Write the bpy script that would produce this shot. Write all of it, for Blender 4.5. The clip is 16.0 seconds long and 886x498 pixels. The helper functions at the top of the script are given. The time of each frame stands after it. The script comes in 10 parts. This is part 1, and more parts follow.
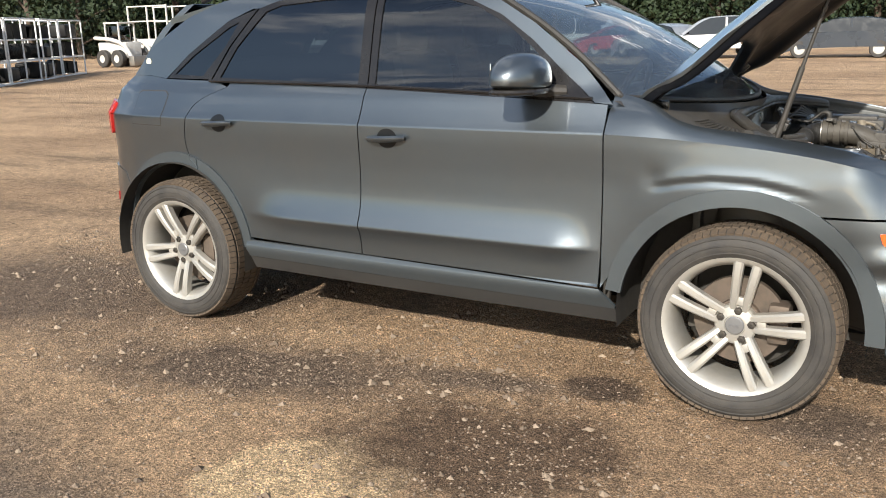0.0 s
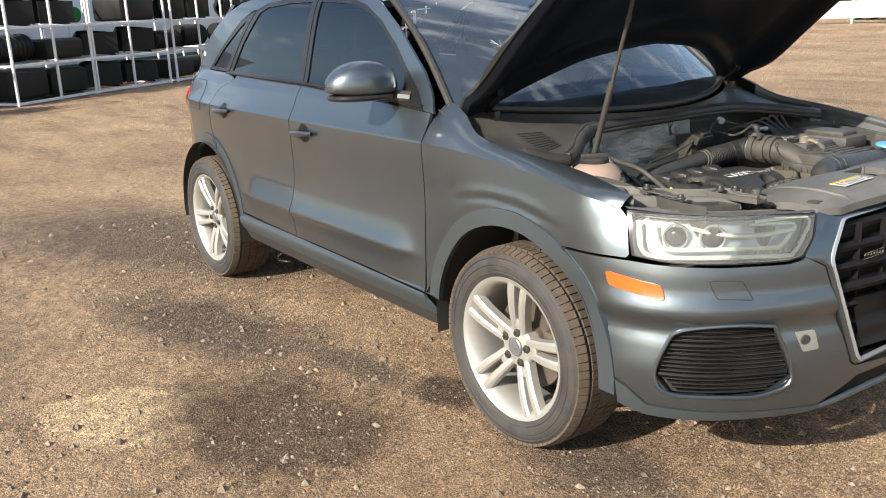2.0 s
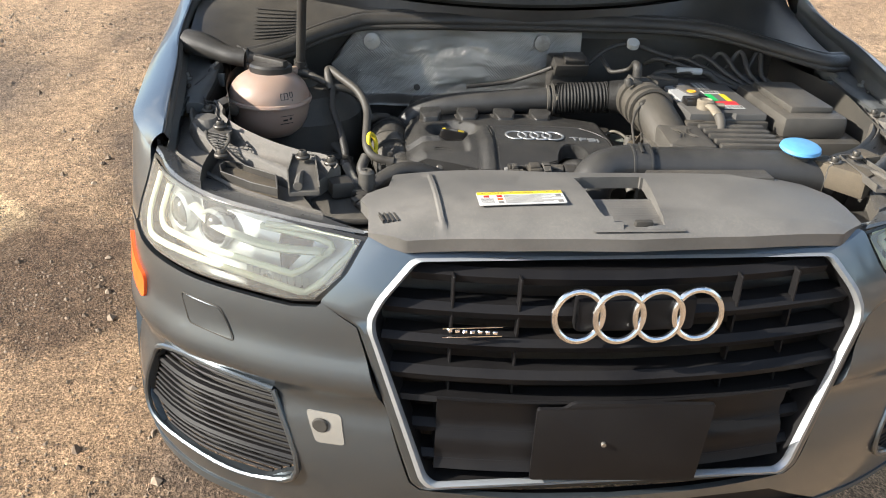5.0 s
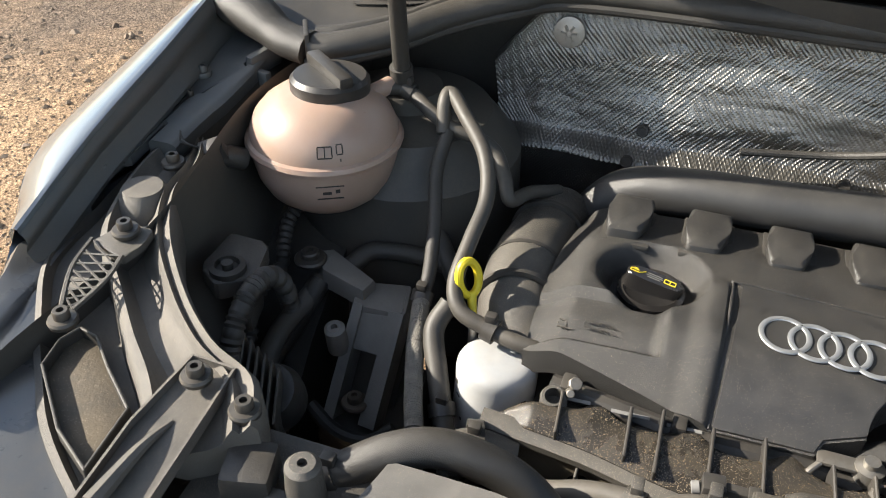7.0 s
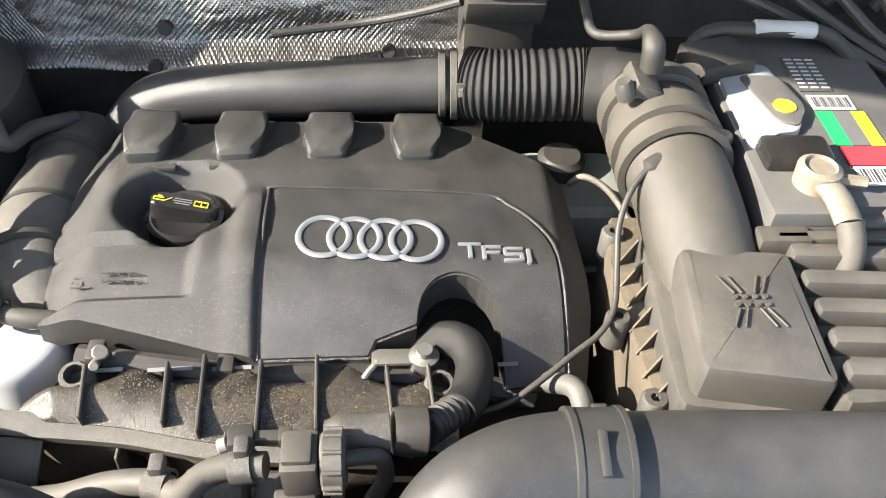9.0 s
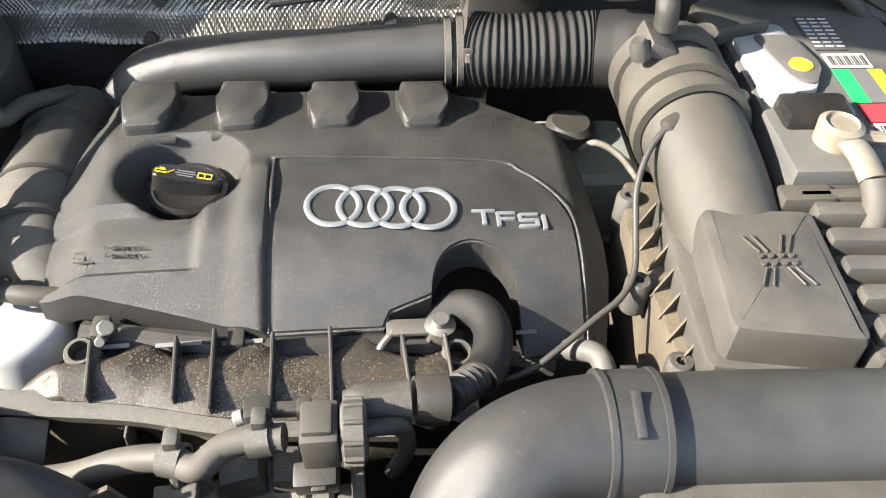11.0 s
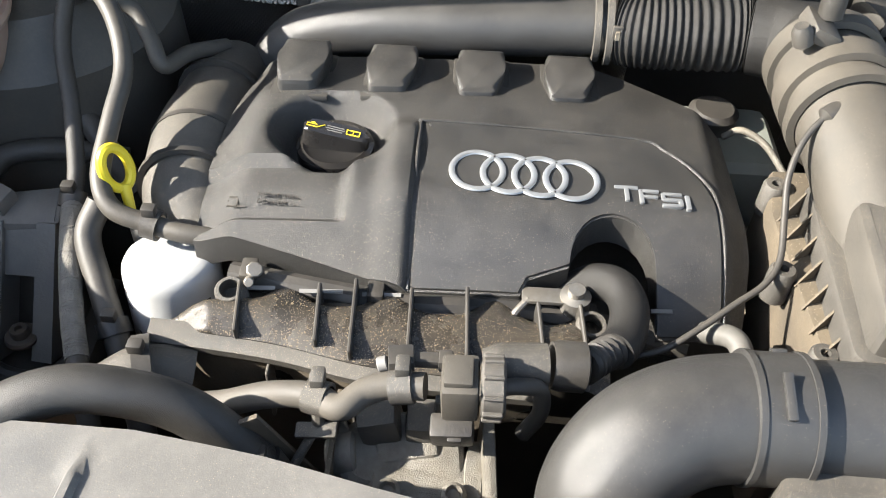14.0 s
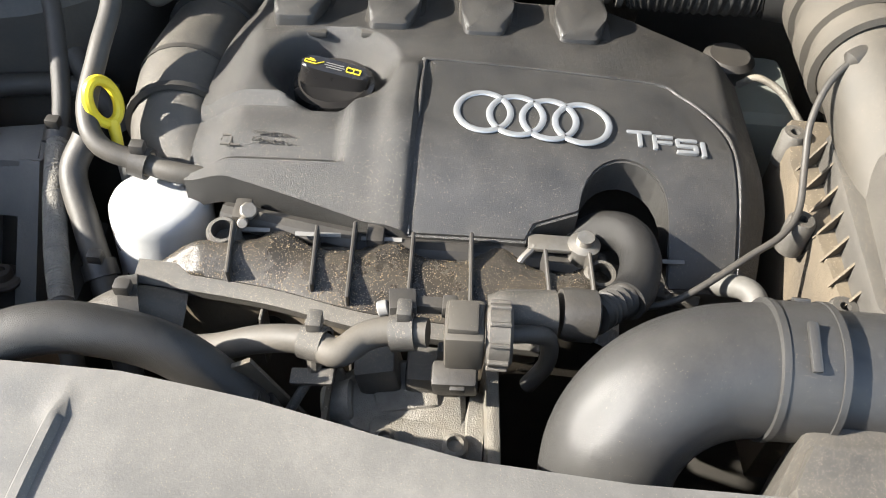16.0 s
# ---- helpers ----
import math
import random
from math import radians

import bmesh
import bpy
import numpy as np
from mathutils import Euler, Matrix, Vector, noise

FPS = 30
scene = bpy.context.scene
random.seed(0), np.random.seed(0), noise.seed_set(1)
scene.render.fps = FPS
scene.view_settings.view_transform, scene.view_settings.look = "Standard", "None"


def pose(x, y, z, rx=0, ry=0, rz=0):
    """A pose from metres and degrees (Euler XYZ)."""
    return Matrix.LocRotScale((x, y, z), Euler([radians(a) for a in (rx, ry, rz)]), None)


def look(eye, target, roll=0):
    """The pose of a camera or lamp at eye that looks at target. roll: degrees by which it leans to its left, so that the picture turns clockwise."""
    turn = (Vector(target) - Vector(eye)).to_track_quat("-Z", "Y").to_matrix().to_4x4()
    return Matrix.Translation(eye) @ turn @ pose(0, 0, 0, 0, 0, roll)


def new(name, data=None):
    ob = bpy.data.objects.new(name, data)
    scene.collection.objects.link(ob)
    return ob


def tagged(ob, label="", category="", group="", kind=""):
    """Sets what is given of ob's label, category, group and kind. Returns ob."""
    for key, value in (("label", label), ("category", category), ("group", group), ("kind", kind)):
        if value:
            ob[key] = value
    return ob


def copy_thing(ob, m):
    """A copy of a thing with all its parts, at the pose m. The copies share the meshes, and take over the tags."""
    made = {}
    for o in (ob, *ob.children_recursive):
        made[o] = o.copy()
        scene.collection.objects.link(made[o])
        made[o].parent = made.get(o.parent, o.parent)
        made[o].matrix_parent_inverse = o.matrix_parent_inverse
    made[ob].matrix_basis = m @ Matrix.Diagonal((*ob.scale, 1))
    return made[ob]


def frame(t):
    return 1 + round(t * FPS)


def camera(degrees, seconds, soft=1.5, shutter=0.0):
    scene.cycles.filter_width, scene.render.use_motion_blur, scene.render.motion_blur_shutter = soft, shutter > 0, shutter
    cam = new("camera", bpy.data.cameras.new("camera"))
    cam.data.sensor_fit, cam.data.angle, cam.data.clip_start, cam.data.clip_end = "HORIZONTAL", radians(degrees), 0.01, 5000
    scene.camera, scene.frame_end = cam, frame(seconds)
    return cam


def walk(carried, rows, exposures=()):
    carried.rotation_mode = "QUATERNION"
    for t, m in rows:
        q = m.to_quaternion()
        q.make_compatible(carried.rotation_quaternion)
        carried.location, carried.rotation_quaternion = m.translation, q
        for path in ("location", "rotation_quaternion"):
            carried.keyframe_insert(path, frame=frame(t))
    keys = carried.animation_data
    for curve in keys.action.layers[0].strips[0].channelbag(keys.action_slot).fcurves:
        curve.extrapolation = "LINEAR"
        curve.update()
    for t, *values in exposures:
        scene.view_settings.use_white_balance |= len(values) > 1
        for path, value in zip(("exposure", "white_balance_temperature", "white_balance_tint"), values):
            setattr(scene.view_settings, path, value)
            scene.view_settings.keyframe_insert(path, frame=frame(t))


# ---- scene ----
cam = camera(53.9, 16.0, soft=1.0)
PATH = [
    (0, (0.544, -3.816, 1.354), (-0.42, -2.133, 0.866), -1.4),
    (0.5, (0.972, -3.588, 1.371), (-0.202, -2.045, 0.882), -2.3),
    (1, (1.351, -3.344, 1.393), (0.003, -1.95, 0.902), -2.8),
    (1.5, (1.687, -2.967, 1.422), (0.21, -1.718, 0.913), -2.7),
    (2, (2.071, -2.63, 1.451), (0.505, -1.509, 0.914), -2.2),
    (2.5, (2.288, -2.213, 1.429), (0.661, -1.206, 0.847), -0.7),
    (3, (2.462, -1.804, 1.44), (0.773, -0.921, 0.834), 0.4),
    (3.5, (2.579, -1.457, 1.469), (0.834, -0.69, 0.862), 1.5),
    (3.7, (2.565, -1.299, 1.452), (0.804, -0.58, 0.833), 2.1),
    (5.8, (1.551, -0.19, 1.505), (-0.141, -0.342, 0.448), 1.5),
    (6, (1.437, -0.156, 1.501), (-0.232, -0.413, 0.429), 1.3),
    (6.5, (1.19, -0.154, 1.463), (-0.403, -0.62, 0.349), 1.1),
    (7, (0.936, -0.196, 1.416), (-0.568, -0.705, 0.2), 1.2),
    (7.5, (0.849, -0.166, 1.376), (-0.6, -0.589, 0.064), 0.9),
    (8, (0.809, -0.111, 1.369), (-0.63, -0.376, 0.005), 0.4),
    (8.5, (0.806, -0.08, 1.365), (-0.647, -0.135, -0.009), 2.0),
    (9, (0.802, -0.035, 1.383), (-0.614, 0.116, -0.021), 4.0),
    (9.2, (0.803, -0.018, 1.378), (-0.61, 0.203, -0.02), 4.7),
    (11.3, (0.799, -0.076, 1.347), (-0.589, 0.078, -0.084), 3.1),
    (11.5, (0.802, -0.088, 1.343), (-0.589, 0.021, -0.09), 2.7),
    (12, (0.799, -0.091, 1.343), (-0.587, -0.065, -0.099), 1.9),
    (12.5, (0.81, -0.089, 1.345), (-0.577, -0.096, -0.095), 2.0),
    (13, (0.821, -0.096, 1.349), (-0.568, -0.114, -0.09), 2.2),
    (13.5, (0.821, -0.102, 1.347), (-0.564, -0.118, -0.095), 2.7),
    (14, (0.818, -0.099, 1.344), (-0.566, -0.121, -0.099), 2.7),
    (14.5, (0.812, -0.096, 1.342), (-0.559, -0.116, -0.115), 2.8),
    (15, (0.806, -0.106, 1.335), (-0.544, -0.126, -0.14), 2.7),
    (15.5, (0.805, -0.102, 1.319), (-0.534, -0.113, -0.167), 3.2),
    (16, (0.808, -0.107, 1.31), (-0.516, -0.105, -0.189), 4.5),
]
EXPOSURES = [(0.0, 0.67, 6450, 9), (1.5, 0.83, 6450, 9), (3.5, 1.11, 6450, 9), (6.0, 1.40, 6450, 9), (7.0, 1.6, 6700, 9), (8.0, 2.24, 6650, 9), (9.0, 2.30, 6550, 9), (11.5, 2.27, 6480, 9), (16.0, 2.25, 6400, 9)]
walk(cam, [(t, look(eye, target, roll)) for t, eye, target, roll in PATH], EXPOSURES)

# ---------------------------------------------------------------- light
SUN_TO = Vector((-0.30, 1.75, -1.0)).normalized()      # the way the sunlight travels
sun_data = bpy.data.lights.new("sun", "SUN")
sun_data.energy, sun_data.angle, sun_data.color = 5.0, radians(0.55), (1.0, 0.94, 0.85)
sun = new("sun", sun_data)
sun.matrix_world = look((0, 0, 30), Vector((0, 0, 30)) + SUN_TO)
world = bpy.data.worlds.new("sky")
scene.world = world
world.use_nodes = True
wt = world.node_tree
sky = wt.nodes.new("ShaderNodeTexSky")
sky.sky_type, sky.sun_disc = "NISHITA", False
sky.sun_elevation = math.asin(-SUN_TO.z)
sky.sun_rotation = math.atan2(-SUN_TO.x, -SUN_TO.y)
sky.dust_density = 1.0
# broken white cloud over the blue
wn = wt.nodes.new("ShaderNodeTexNoise")
wn.inputs["Scale"].default_value, wn.inputs["Detail"].default_value, wn.inputs["Roughness"].default_value = 3.2, 7.0, 0.62
wm = wt.nodes.new("ShaderNodeMapping")
wm.inputs["Scale"].default_value = (1.0, 1.0, 2.4)
wt.links.new(wt.nodes.new("ShaderNodeTexCoord").outputs["Generated"], wm.inputs[0])
wt.links.new(wm.outputs[0], wn.inputs["Vector"])
wr = wt.nodes.new("ShaderNodeMapRange")
wr.inputs[1].default_value, wr.inputs[2].default_value, wr.inputs[4].default_value = 0.50, 0.66, 0.85
wt.links.new(wn.outputs["Fac"], wr.inputs[0])
wx = wt.nodes.new("ShaderNodeMix")
wx.data_type = "RGBA"
wx.inputs[7].default_value = (9.5, 9.6, 9.8, 1)
wt.links.new(wr.outputs[0], wx.inputs[0])
wt.links.new(sky.outputs[0], wx.inputs[6])
wt.links.new(wx.outputs[2], wt.nodes["Background"].inputs[0])
wt.nodes["Background"].inputs[1].default_value = 0.115
scene.view_settings.exposure = 0.0


# ---------------------------------------------------------------- materials
def material(name, color, rough=0.5, metal=0.0, color2=None, scale=6.0, grain=0.0, grain_scale=120.0,
             dust=0.0, dust_color=(0.30, 0.24, 0.17), dust_scale=9.0, coat=0.0, bump=0.0, bump_scale=200.0,
             alpha_pass=0.0, ior=1.45, rough_var=0.08, per_object=0.0, dust_up=0.5, flake=0.0, grit=0.0, grit_scale=420.0, dust_from=-0.2):
    """A procedural surface: two scales of colour change, dust that settles on what faces up, fine relief."""
    m = bpy.data.materials.new(name)
    m.use_nodes = True
    t = m.node_tree
    n, l = t.nodes, t.links
    b = n["Principled BSDF"]
    co = n.new("ShaderNodeTexCoord").outputs["Object"]

    def noise_tex(s, detail=5.0, rgh=0.6):
        k = n.new("ShaderNodeTexNoise")
        k.inputs["Scale"].default_value, k.inputs["Detail"].default_value, k.inputs["Roughness"].default_value = s, detail, rgh
        l.new(co, k.inputs["Vector"])
        return k.outputs["Fac"]

    def ramp(f, a, c, lo=0.0, hi=1.0):
        k = n.new("ShaderNodeMapRange")
        k.inputs[1].default_value, k.inputs[2].default_value, k.inputs[3].default_value, k.inputs[4].default_value = a, c, lo, hi
        l.new(f, k.inputs[0])
        return k.outputs[0]

    def mix(f, a, c, mode="MIX"):
        k = n.new("ShaderNodeMix")
        k.data_type, k.blend_type = "RGBA", mode
        if isinstance(f, bpy.types.NodeSocket):
            l.new(f, k.inputs[0])
        else:
            k.inputs[0].default_value = f
        for v, q in ((a, k.inputs[6]), (c, k.inputs[7])):
            if isinstance(v, bpy.types.NodeSocket):
                l.new(v, q)
            else:
                q.default_value = (*v, 1)
        return k.outputs[2]

    big = noise_tex(scale)
    out = mix(ramp(big, 0.35, 0.65), color, color2 or [c * 0.82 for c in color])
    if grain:
        out = mix(ramp(noise_tex(grain_scale, 3), 0.35, 0.7, 0, grain), out, [min(1, c * 1.9 + 0.03) for c in color])
    if per_object:
        oi = n.new("ShaderNodeObjectInfo").outputs["Random"]
        out = mix(ramp(oi, 0, 1, 0, per_object), out, [c * 0.4 for c in color])
    rough_out = ramp(big, 0.3, 0.7, max(0.02, rough - rough_var), min(1, rough + rough_var))
    if dust:
        g = n.new("ShaderNodeNewGeometry")
        sp = n.new("ShaderNodeSeparateXYZ")
        l.new(g.outputs["Normal"], sp.inputs[0])
        up = ramp(sp.outputs[2], dust_from, 1.0, 1 - dust_up, 1.0)
        dn = ramp(noise_tex(dust_scale, 7, 0.7), 0.36, 0.66)
        fine = ramp(noise_tex(dust_scale * 40, 2), 0.3, 0.7, 0.55, 1.0)
        k = n.new("ShaderNodeMath")
        k.operation = "MULTIPLY"
        l.new(up, k.inputs[0])
        l.new(dn, k.inputs[1])
        k2 = n.new("ShaderNodeMath")
        k2.operation = "MULTIPLY"
        l.new(k.outputs[0], k2.inputs[0])
        l.new(fine, k2.inputs[1])
        df = ramp(k2.outputs[0], 0, 1, dust * 0.25, dust)
        out = mix(df, out, dust_color)
        r2 = n.new("ShaderNodeMix")
        l.new(df, r2.inputs[0])
        l.new(rough_out, r2.inputs[2])
        r2.inputs[3].default_value = 0.9
        rough_out = r2.outputs[0]
    if grit:
        # single pale grains lying on what faces up
        vo = n.new("ShaderNodeTexVoronoi")
        vo.inputs["Scale"].default_value = grit_scale
        l.new(co, vo.inputs["Vector"])
        sc = n.new("ShaderNodeSeparateColor")
        l.new(vo.outputs["Color"], sc.inputs[0])
        chosen = ramp(sc.outputs[0], 1 - grit, 1 - grit + 0.02)
        dot = ramp(vo.outputs["Distance"], 0.42, 0.30)
        g2 = n.new("ShaderNodeNewGeometry")
        s2 = n.new("ShaderNodeSeparateXYZ")
        l.new(g2.outputs["Normal"], s2.inputs[0])
        lies = ramp(s2.outputs[2], max(0.15, dust_from), max(0.6, dust_from + 0.2))
        k3 = n.new("ShaderNodeMath")
        k3.operation = "MULTIPLY"
        l.new(chosen, k3.inputs[0])
        l.new(dot, k3.inputs[1])
        k4 = n.new("ShaderNodeMath")
        k4.operation = "MULTIPLY"
        l.new(k3.outputs[0], k4.inputs[0])
        l.new(lies, k4.inputs[1])
        out = mix(ramp(k4.outputs[0], 0, 1, 0, 0.8), out, (0.29, 0.24, 0.175))
    l.new(out, b.inputs["Base Color"])
    l.new(rough_out, b.inputs["Roughness"])
    b.inputs["Metallic"].default_value = metal
    b.inputs["IOR"].default_value = ior
    b.inputs["Transmission Weight"].default_value = alpha_pass
    if coat:
        b.inputs["Coat Weight"].default_value, b.inputs["Coat Roughness"].default_value = coat, 0.06
    if flake:
        v = n.new("ShaderNodeTexVoronoi")
        v.inputs["Scale"].default_value = 2500
        l.new(co, v.inputs["Vector"])
        bn = n.new("ShaderNodeBump")
        bn.inputs["Strength"].default_value, bn.inputs["Distance"].default_value = flake, 0.0004
        l.new(v.outputs["Distance"], bn.inputs["Height"])
        l.new(bn.outputs[0], b.inputs["Normal"])
    if bump:
        bn = n.new("ShaderNodeBump")
        bn.inputs["Strength"].default_value, bn.inputs["Distance"].default_value = bump, 0.002
        l.new(noise_tex(bump_scale, 4), bn.inputs["Height"])
        l.new(bn.outputs[0], b.inputs["Normal"])
    return m


DUST = (0.22, 0.185, 0.135)
PAINT = material("grey_metallic_paint", (0.118, 0.136, 0.149), 0.34, 0.88, (0.104, 0.124, 0.140), 1.5, coat=0.9, dust=0.05, dust_scale=2.5, dust_color=(0.3, 0.27, 0.23), rough_var=0.04, flake=0.10)
PAINT_SILVER = material("satin_silver_paint", (0.40, 0.42, 0.435), 0.50, 0.70, (0.36, 0.38, 0.395), 3, dust=0.12)
FRAME_BLACK = material("black_window_trim", (0.007, 0.007, 0.008), 0.22, 0, (0.010, 0.010, 0.011), 6, dust=0.03)
GRILLE_BLACK = material("black_grille_plastic", (0.006, 0.006, 0.007), 0.45, 0, (0.009, 0.009, 0.010), 6, dust=0.02, ior=1.25)
TRIM_GREY = material("grey_plastic_trim", (0.085, 0.102, 0.114), 0.42, 0.65, (0.076, 0.092, 0.102), 3, dust=0.08, coat=0.2)
PLASTIC = material("black_plastic", (0.015, 0.015, 0.016), 0.40, 0, (0.022, 0.022, 0.022), 8, dust=0.24, dust_color=DUST, bump=0.15, bump_scale=500)
PLASTIC_DUSTY = material("dusty_black_plastic", (0.021, 0.0205, 0.0195), 0.42, 0, (0.034, 0.032, 0.029), 12, grain=0.3, grain_scale=1300, dust=0.36, dust_color=(0.21, 0.182, 0.142), dust_scale=16, bump=0.4, bump_scale=2400, grit=0.20, grit_scale=1700)
PLASTIC_TAN = material("dirt_caked_plastic", (0.035, 0.030, 0.024), 0.7, 0, (0.060, 0.048, 0.034), 14, dust=0.80, dust_color=(0.135, 0.106, 0.068), dust_scale=18, bump=0.3, bump_scale=300, grit=0.10, grit_scale=900)
GLOSS_BLACK = material("gloss_black_plastic", (0.010, 0.010, 0.011), 0.2, 0, scale=4, dust=0.10, dust_color=DUST)
VOID = material("dark_underbody", (0.016, 0.016, 0.016), 0.75, scale=8, dust=0.22, dust_color=DUST)
RUBBER = material("black_rubber", (0.014, 0.0138, 0.0135), 0.46, 0, (0.020, 0.0195, 0.019), 20, dust=0.18, dust_color=DUST, bump=0.3, bump_scale=1800)
HOSE = material("dusty_rubber_hose", (0.024, 0.023, 0.022), 0.50, 0, (0.034, 0.032, 0.029), 25, dust=0.34, dust_color=(0.18, 0.152, 0.112), dust_scale=20, bump=0.12, bump_scale=300)
TYRE = material("tyre_rubber", (0.022, 0.0215, 0.021), 0.70, 0, (0.032, 0.031, 0.029), 12, dust=0.20, dust_color=(0.16, 0.13, 0.10), dust_scale=12, dust_up=0.1, bump=0.2, bump_scale=250)
TREAD = material("muddy_tyre_tread", (0.04, 0.032, 0.025), 0.9, 0, (0.075, 0.054, 0.036), 25, dust=0.55, dust_color=(0.14, 0.10, 0.065), dust_scale=20, dust_up=0.1, bump=0.4)
ALLOY = material("dirty_alloy", (0.47, 0.465, 0.44), 0.36, 0.6, (0.41, 0.40, 0.37), 10, dust=0.45, dust_color=(0.42, 0.36, 0.27), dust_scale=12, dust_up=0.2)
CHROME = material("chrome", (0.82, 0.82, 0.82), 0.12, 1.0, (0.75, 0.75, 0.75), 20, dust=0.12)
STEEL = material("dull_steel", (0.35, 0.34, 0.32), 0.45, 0.9, (0.25, 0.23, 0.2), 30, dust=0.4, dust_color=DUST)
RUST = material("dull_brake_disc", (0.085, 0.070, 0.058), 0.6, 0.6, (0.13, 0.10, 0.08), 30, dust=0.2)
ALU = material("dusty_cast_aluminium", (0.20, 0.19, 0.17), 0.5, 0.45, (0.12, 0.112, 0.095), 45, dust=0.55, dust_color=(0.20, 0.17, 0.125), dust_scale=35, bump=0.5, bump_scale=900)

# one dusty dark tone for deep bay parts, with their shade in its colour
BAY_SHADE = material("dusty_bay_shade", (0.026, 0.026, 0.026), 0.5, 0, (0.036, 0.035, 0.033), 8, dust=0.32, dust_color=DUST, dust_scale=9)
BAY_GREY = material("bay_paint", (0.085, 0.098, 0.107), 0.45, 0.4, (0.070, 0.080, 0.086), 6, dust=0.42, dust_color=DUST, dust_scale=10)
CARRIER = material("dust_coated_plastic", (0.034, 0.033, 0.031), 0.45, 0, (0.050, 0.047, 0.042), 12, grain=0.3, grain_scale=1300, dust=0.62, dust_color=(0.235, 0.205, 0.165), dust_scale=14, bump=0.4, bump_scale=2400, grit=0.12, grit_scale=1700, dust_up=0.8)
LAMP_TOP = material("wet_grey_lamp_top", (0.060, 0.066, 0.072), 0.22, 0.2, (0.048, 0.052, 0.056), 9, dust=0.25, dust_color=DUST, dust_scale=18, coat=0.5)
RIB_RUBBER = material("clean_black_rubber", (0.0095, 0.0095, 0.0100), 0.5, 0, (0.014, 0.014, 0.014), 20, dust=0.06, dust_color=DUST, bump=0.4, bump_scale=2200, ior=1.35)
ORANGE = material("orange_marker_plastic", (0.85, 0.10, 0.008), 0.35, scale=20, dust=0.03)
RED_LENS = material("red_lamp_plastic", (0.45, 0.012, 0.012), 0.2, scale=10, dust=0.1)
LAMP_GREY = material("lamp_reflector", (0.50, 0.52, 0.52), 0.32, 0.55, (0.40, 0.42, 0.42), 20)
LED_WHITE = material("pale_light_guide", (0.74, 0.77, 0.62), 0.25, 0.0, (0.66, 0.71, 0.50), 20)
BONNET_IN = material("dark_bonnet_lining", (0.0045, 0.0055, 0.0080), 0.42, 0.0, (0.006, 0.0072, 0.0100), 5, ior=1.28)
SILL_PLASTIC = material("dark_sill_plastic", (0.020, 0.021, 0.022), 0.5, 0, (0.027, 0.027, 0.027), 5, dust=0.10, dust_color=DUST)
CAST = material("dusty_grey_casting", (0.13, 0.127, 0.12), 0.6, 0.2, (0.17, 0.162, 0.15), 25, dust=0.4, dust_color=DUST, bump=0.3, bump_scale=300)
RECESS_SHADE = material("painted_recess_shade", (0.02, 0.022, 0.024), 0.35, 0.6, scale=8)
SEAT = material("black_seat_cloth", (0.03, 0.03, 0.032), 0.85, scale=12, bump=0.2)
BOLT = material("black_bolt", (0.04, 0.04, 0.04), 0.4, 0.6, (0.06, 0.055, 0.05), 40, dust=0.3, dust_color=DUST)
SILVER = material("matt_silver_plastic", (0.40, 0.41, 0.42), 0.36, 0.7, (0.35, 0.36, 0.36), 30, dust=0.25, dust_color=DUST)
YELLOW = material("yellow_plastic", (0.78, 0.60, 0.02), 0.4, 0, (0.70, 0.52, 0.02), 30, dust=0.15, dust_color=DUST)
MANIFOLD = material("gritty_black_plastic", (0.011, 0.0107, 0.0102), 0.22, 0, (0.016, 0.0155, 0.0145), 22, dust=0.22, dust_color=(0.20, 0.155, 0.10), dust_scale=30, bump=0.25, bump_scale=2400, grit=0.24, grit_scale=1300, dust_up=0.9, dust_from=0.4)
HOSE_TAN = material("tan_dusty_hose", (0.045, 0.041, 0.035), 0.58, 0, (0.060, 0.054, 0.046), 20, dust=0.42, dust_color=(0.150, 0.128, 0.098), dust_scale=16, bump=0.12)
HOSE_GREY = material("grey_printed_hose", (0.05, 0.05, 0.047), 0.6, 0, (0.08, 0.078, 0.073), 60, dust=0.3, dust_color=DUST)
BRAID = material("braided_sleeve", (0.11, 0.105, 0.095), 0.7, 0, (0.17, 0.16, 0.14), 90, dust=0.4, dust_color=DUST, bump=0.8, bump_scale=500)
WHITE_PAINT = material("white_paint", (0.36, 0.375, 0.39), 0.35, 0, (0.29, 0.30, 0.305), 14, dust=0.35, dust_color=(0.45, 0.38, 0.28), dust_scale=30, bump=0.1)
TANK = material("yellowed_tank_plastic", (0.33, 0.225, 0.175), 0.30, 0, (0.27, 0.18, 0.138), 9, dust=0.3, dust_color=(0.36, 0.30, 0.23), dust_scale=10)
TANK.node_tree.nodes["Principled BSDF"].inputs["Subsurface Weight"].default_value = 0.25
TANK.node_tree.nodes["Principled BSDF"].inputs["Subsurface Radius"].default_value = (0.03, 0.018, 0.012)
LABEL_WHITE = material("white_label", (0.56, 0.56, 0.54), 0.45, scale=20, dust=0.25)
LABEL_GREY = material("grey_print", (0.15, 0.15, 0.145), 0.6, scale=30, dust=0.2)
LABEL_DARK = material("dark_print", (0.10, 0.10, 0.10), 0.5, scale=30, dust=0.2)
LABEL_WARN = material("charcoal_print", (0.05, 0.05, 0.05), 0.5, scale=30, dust=0.2)
GREEN = material("green_print", (0.02, 0.42, 0.10), 0.5, scale=30)
RED_LABEL = material("red_print", (0.60, 0.04, 0.05), 0.5, scale=30)
BLUE = material("blue_plastic", (0.08, 0.32, 0.62), 0.4, scale=30, dust=0.2)
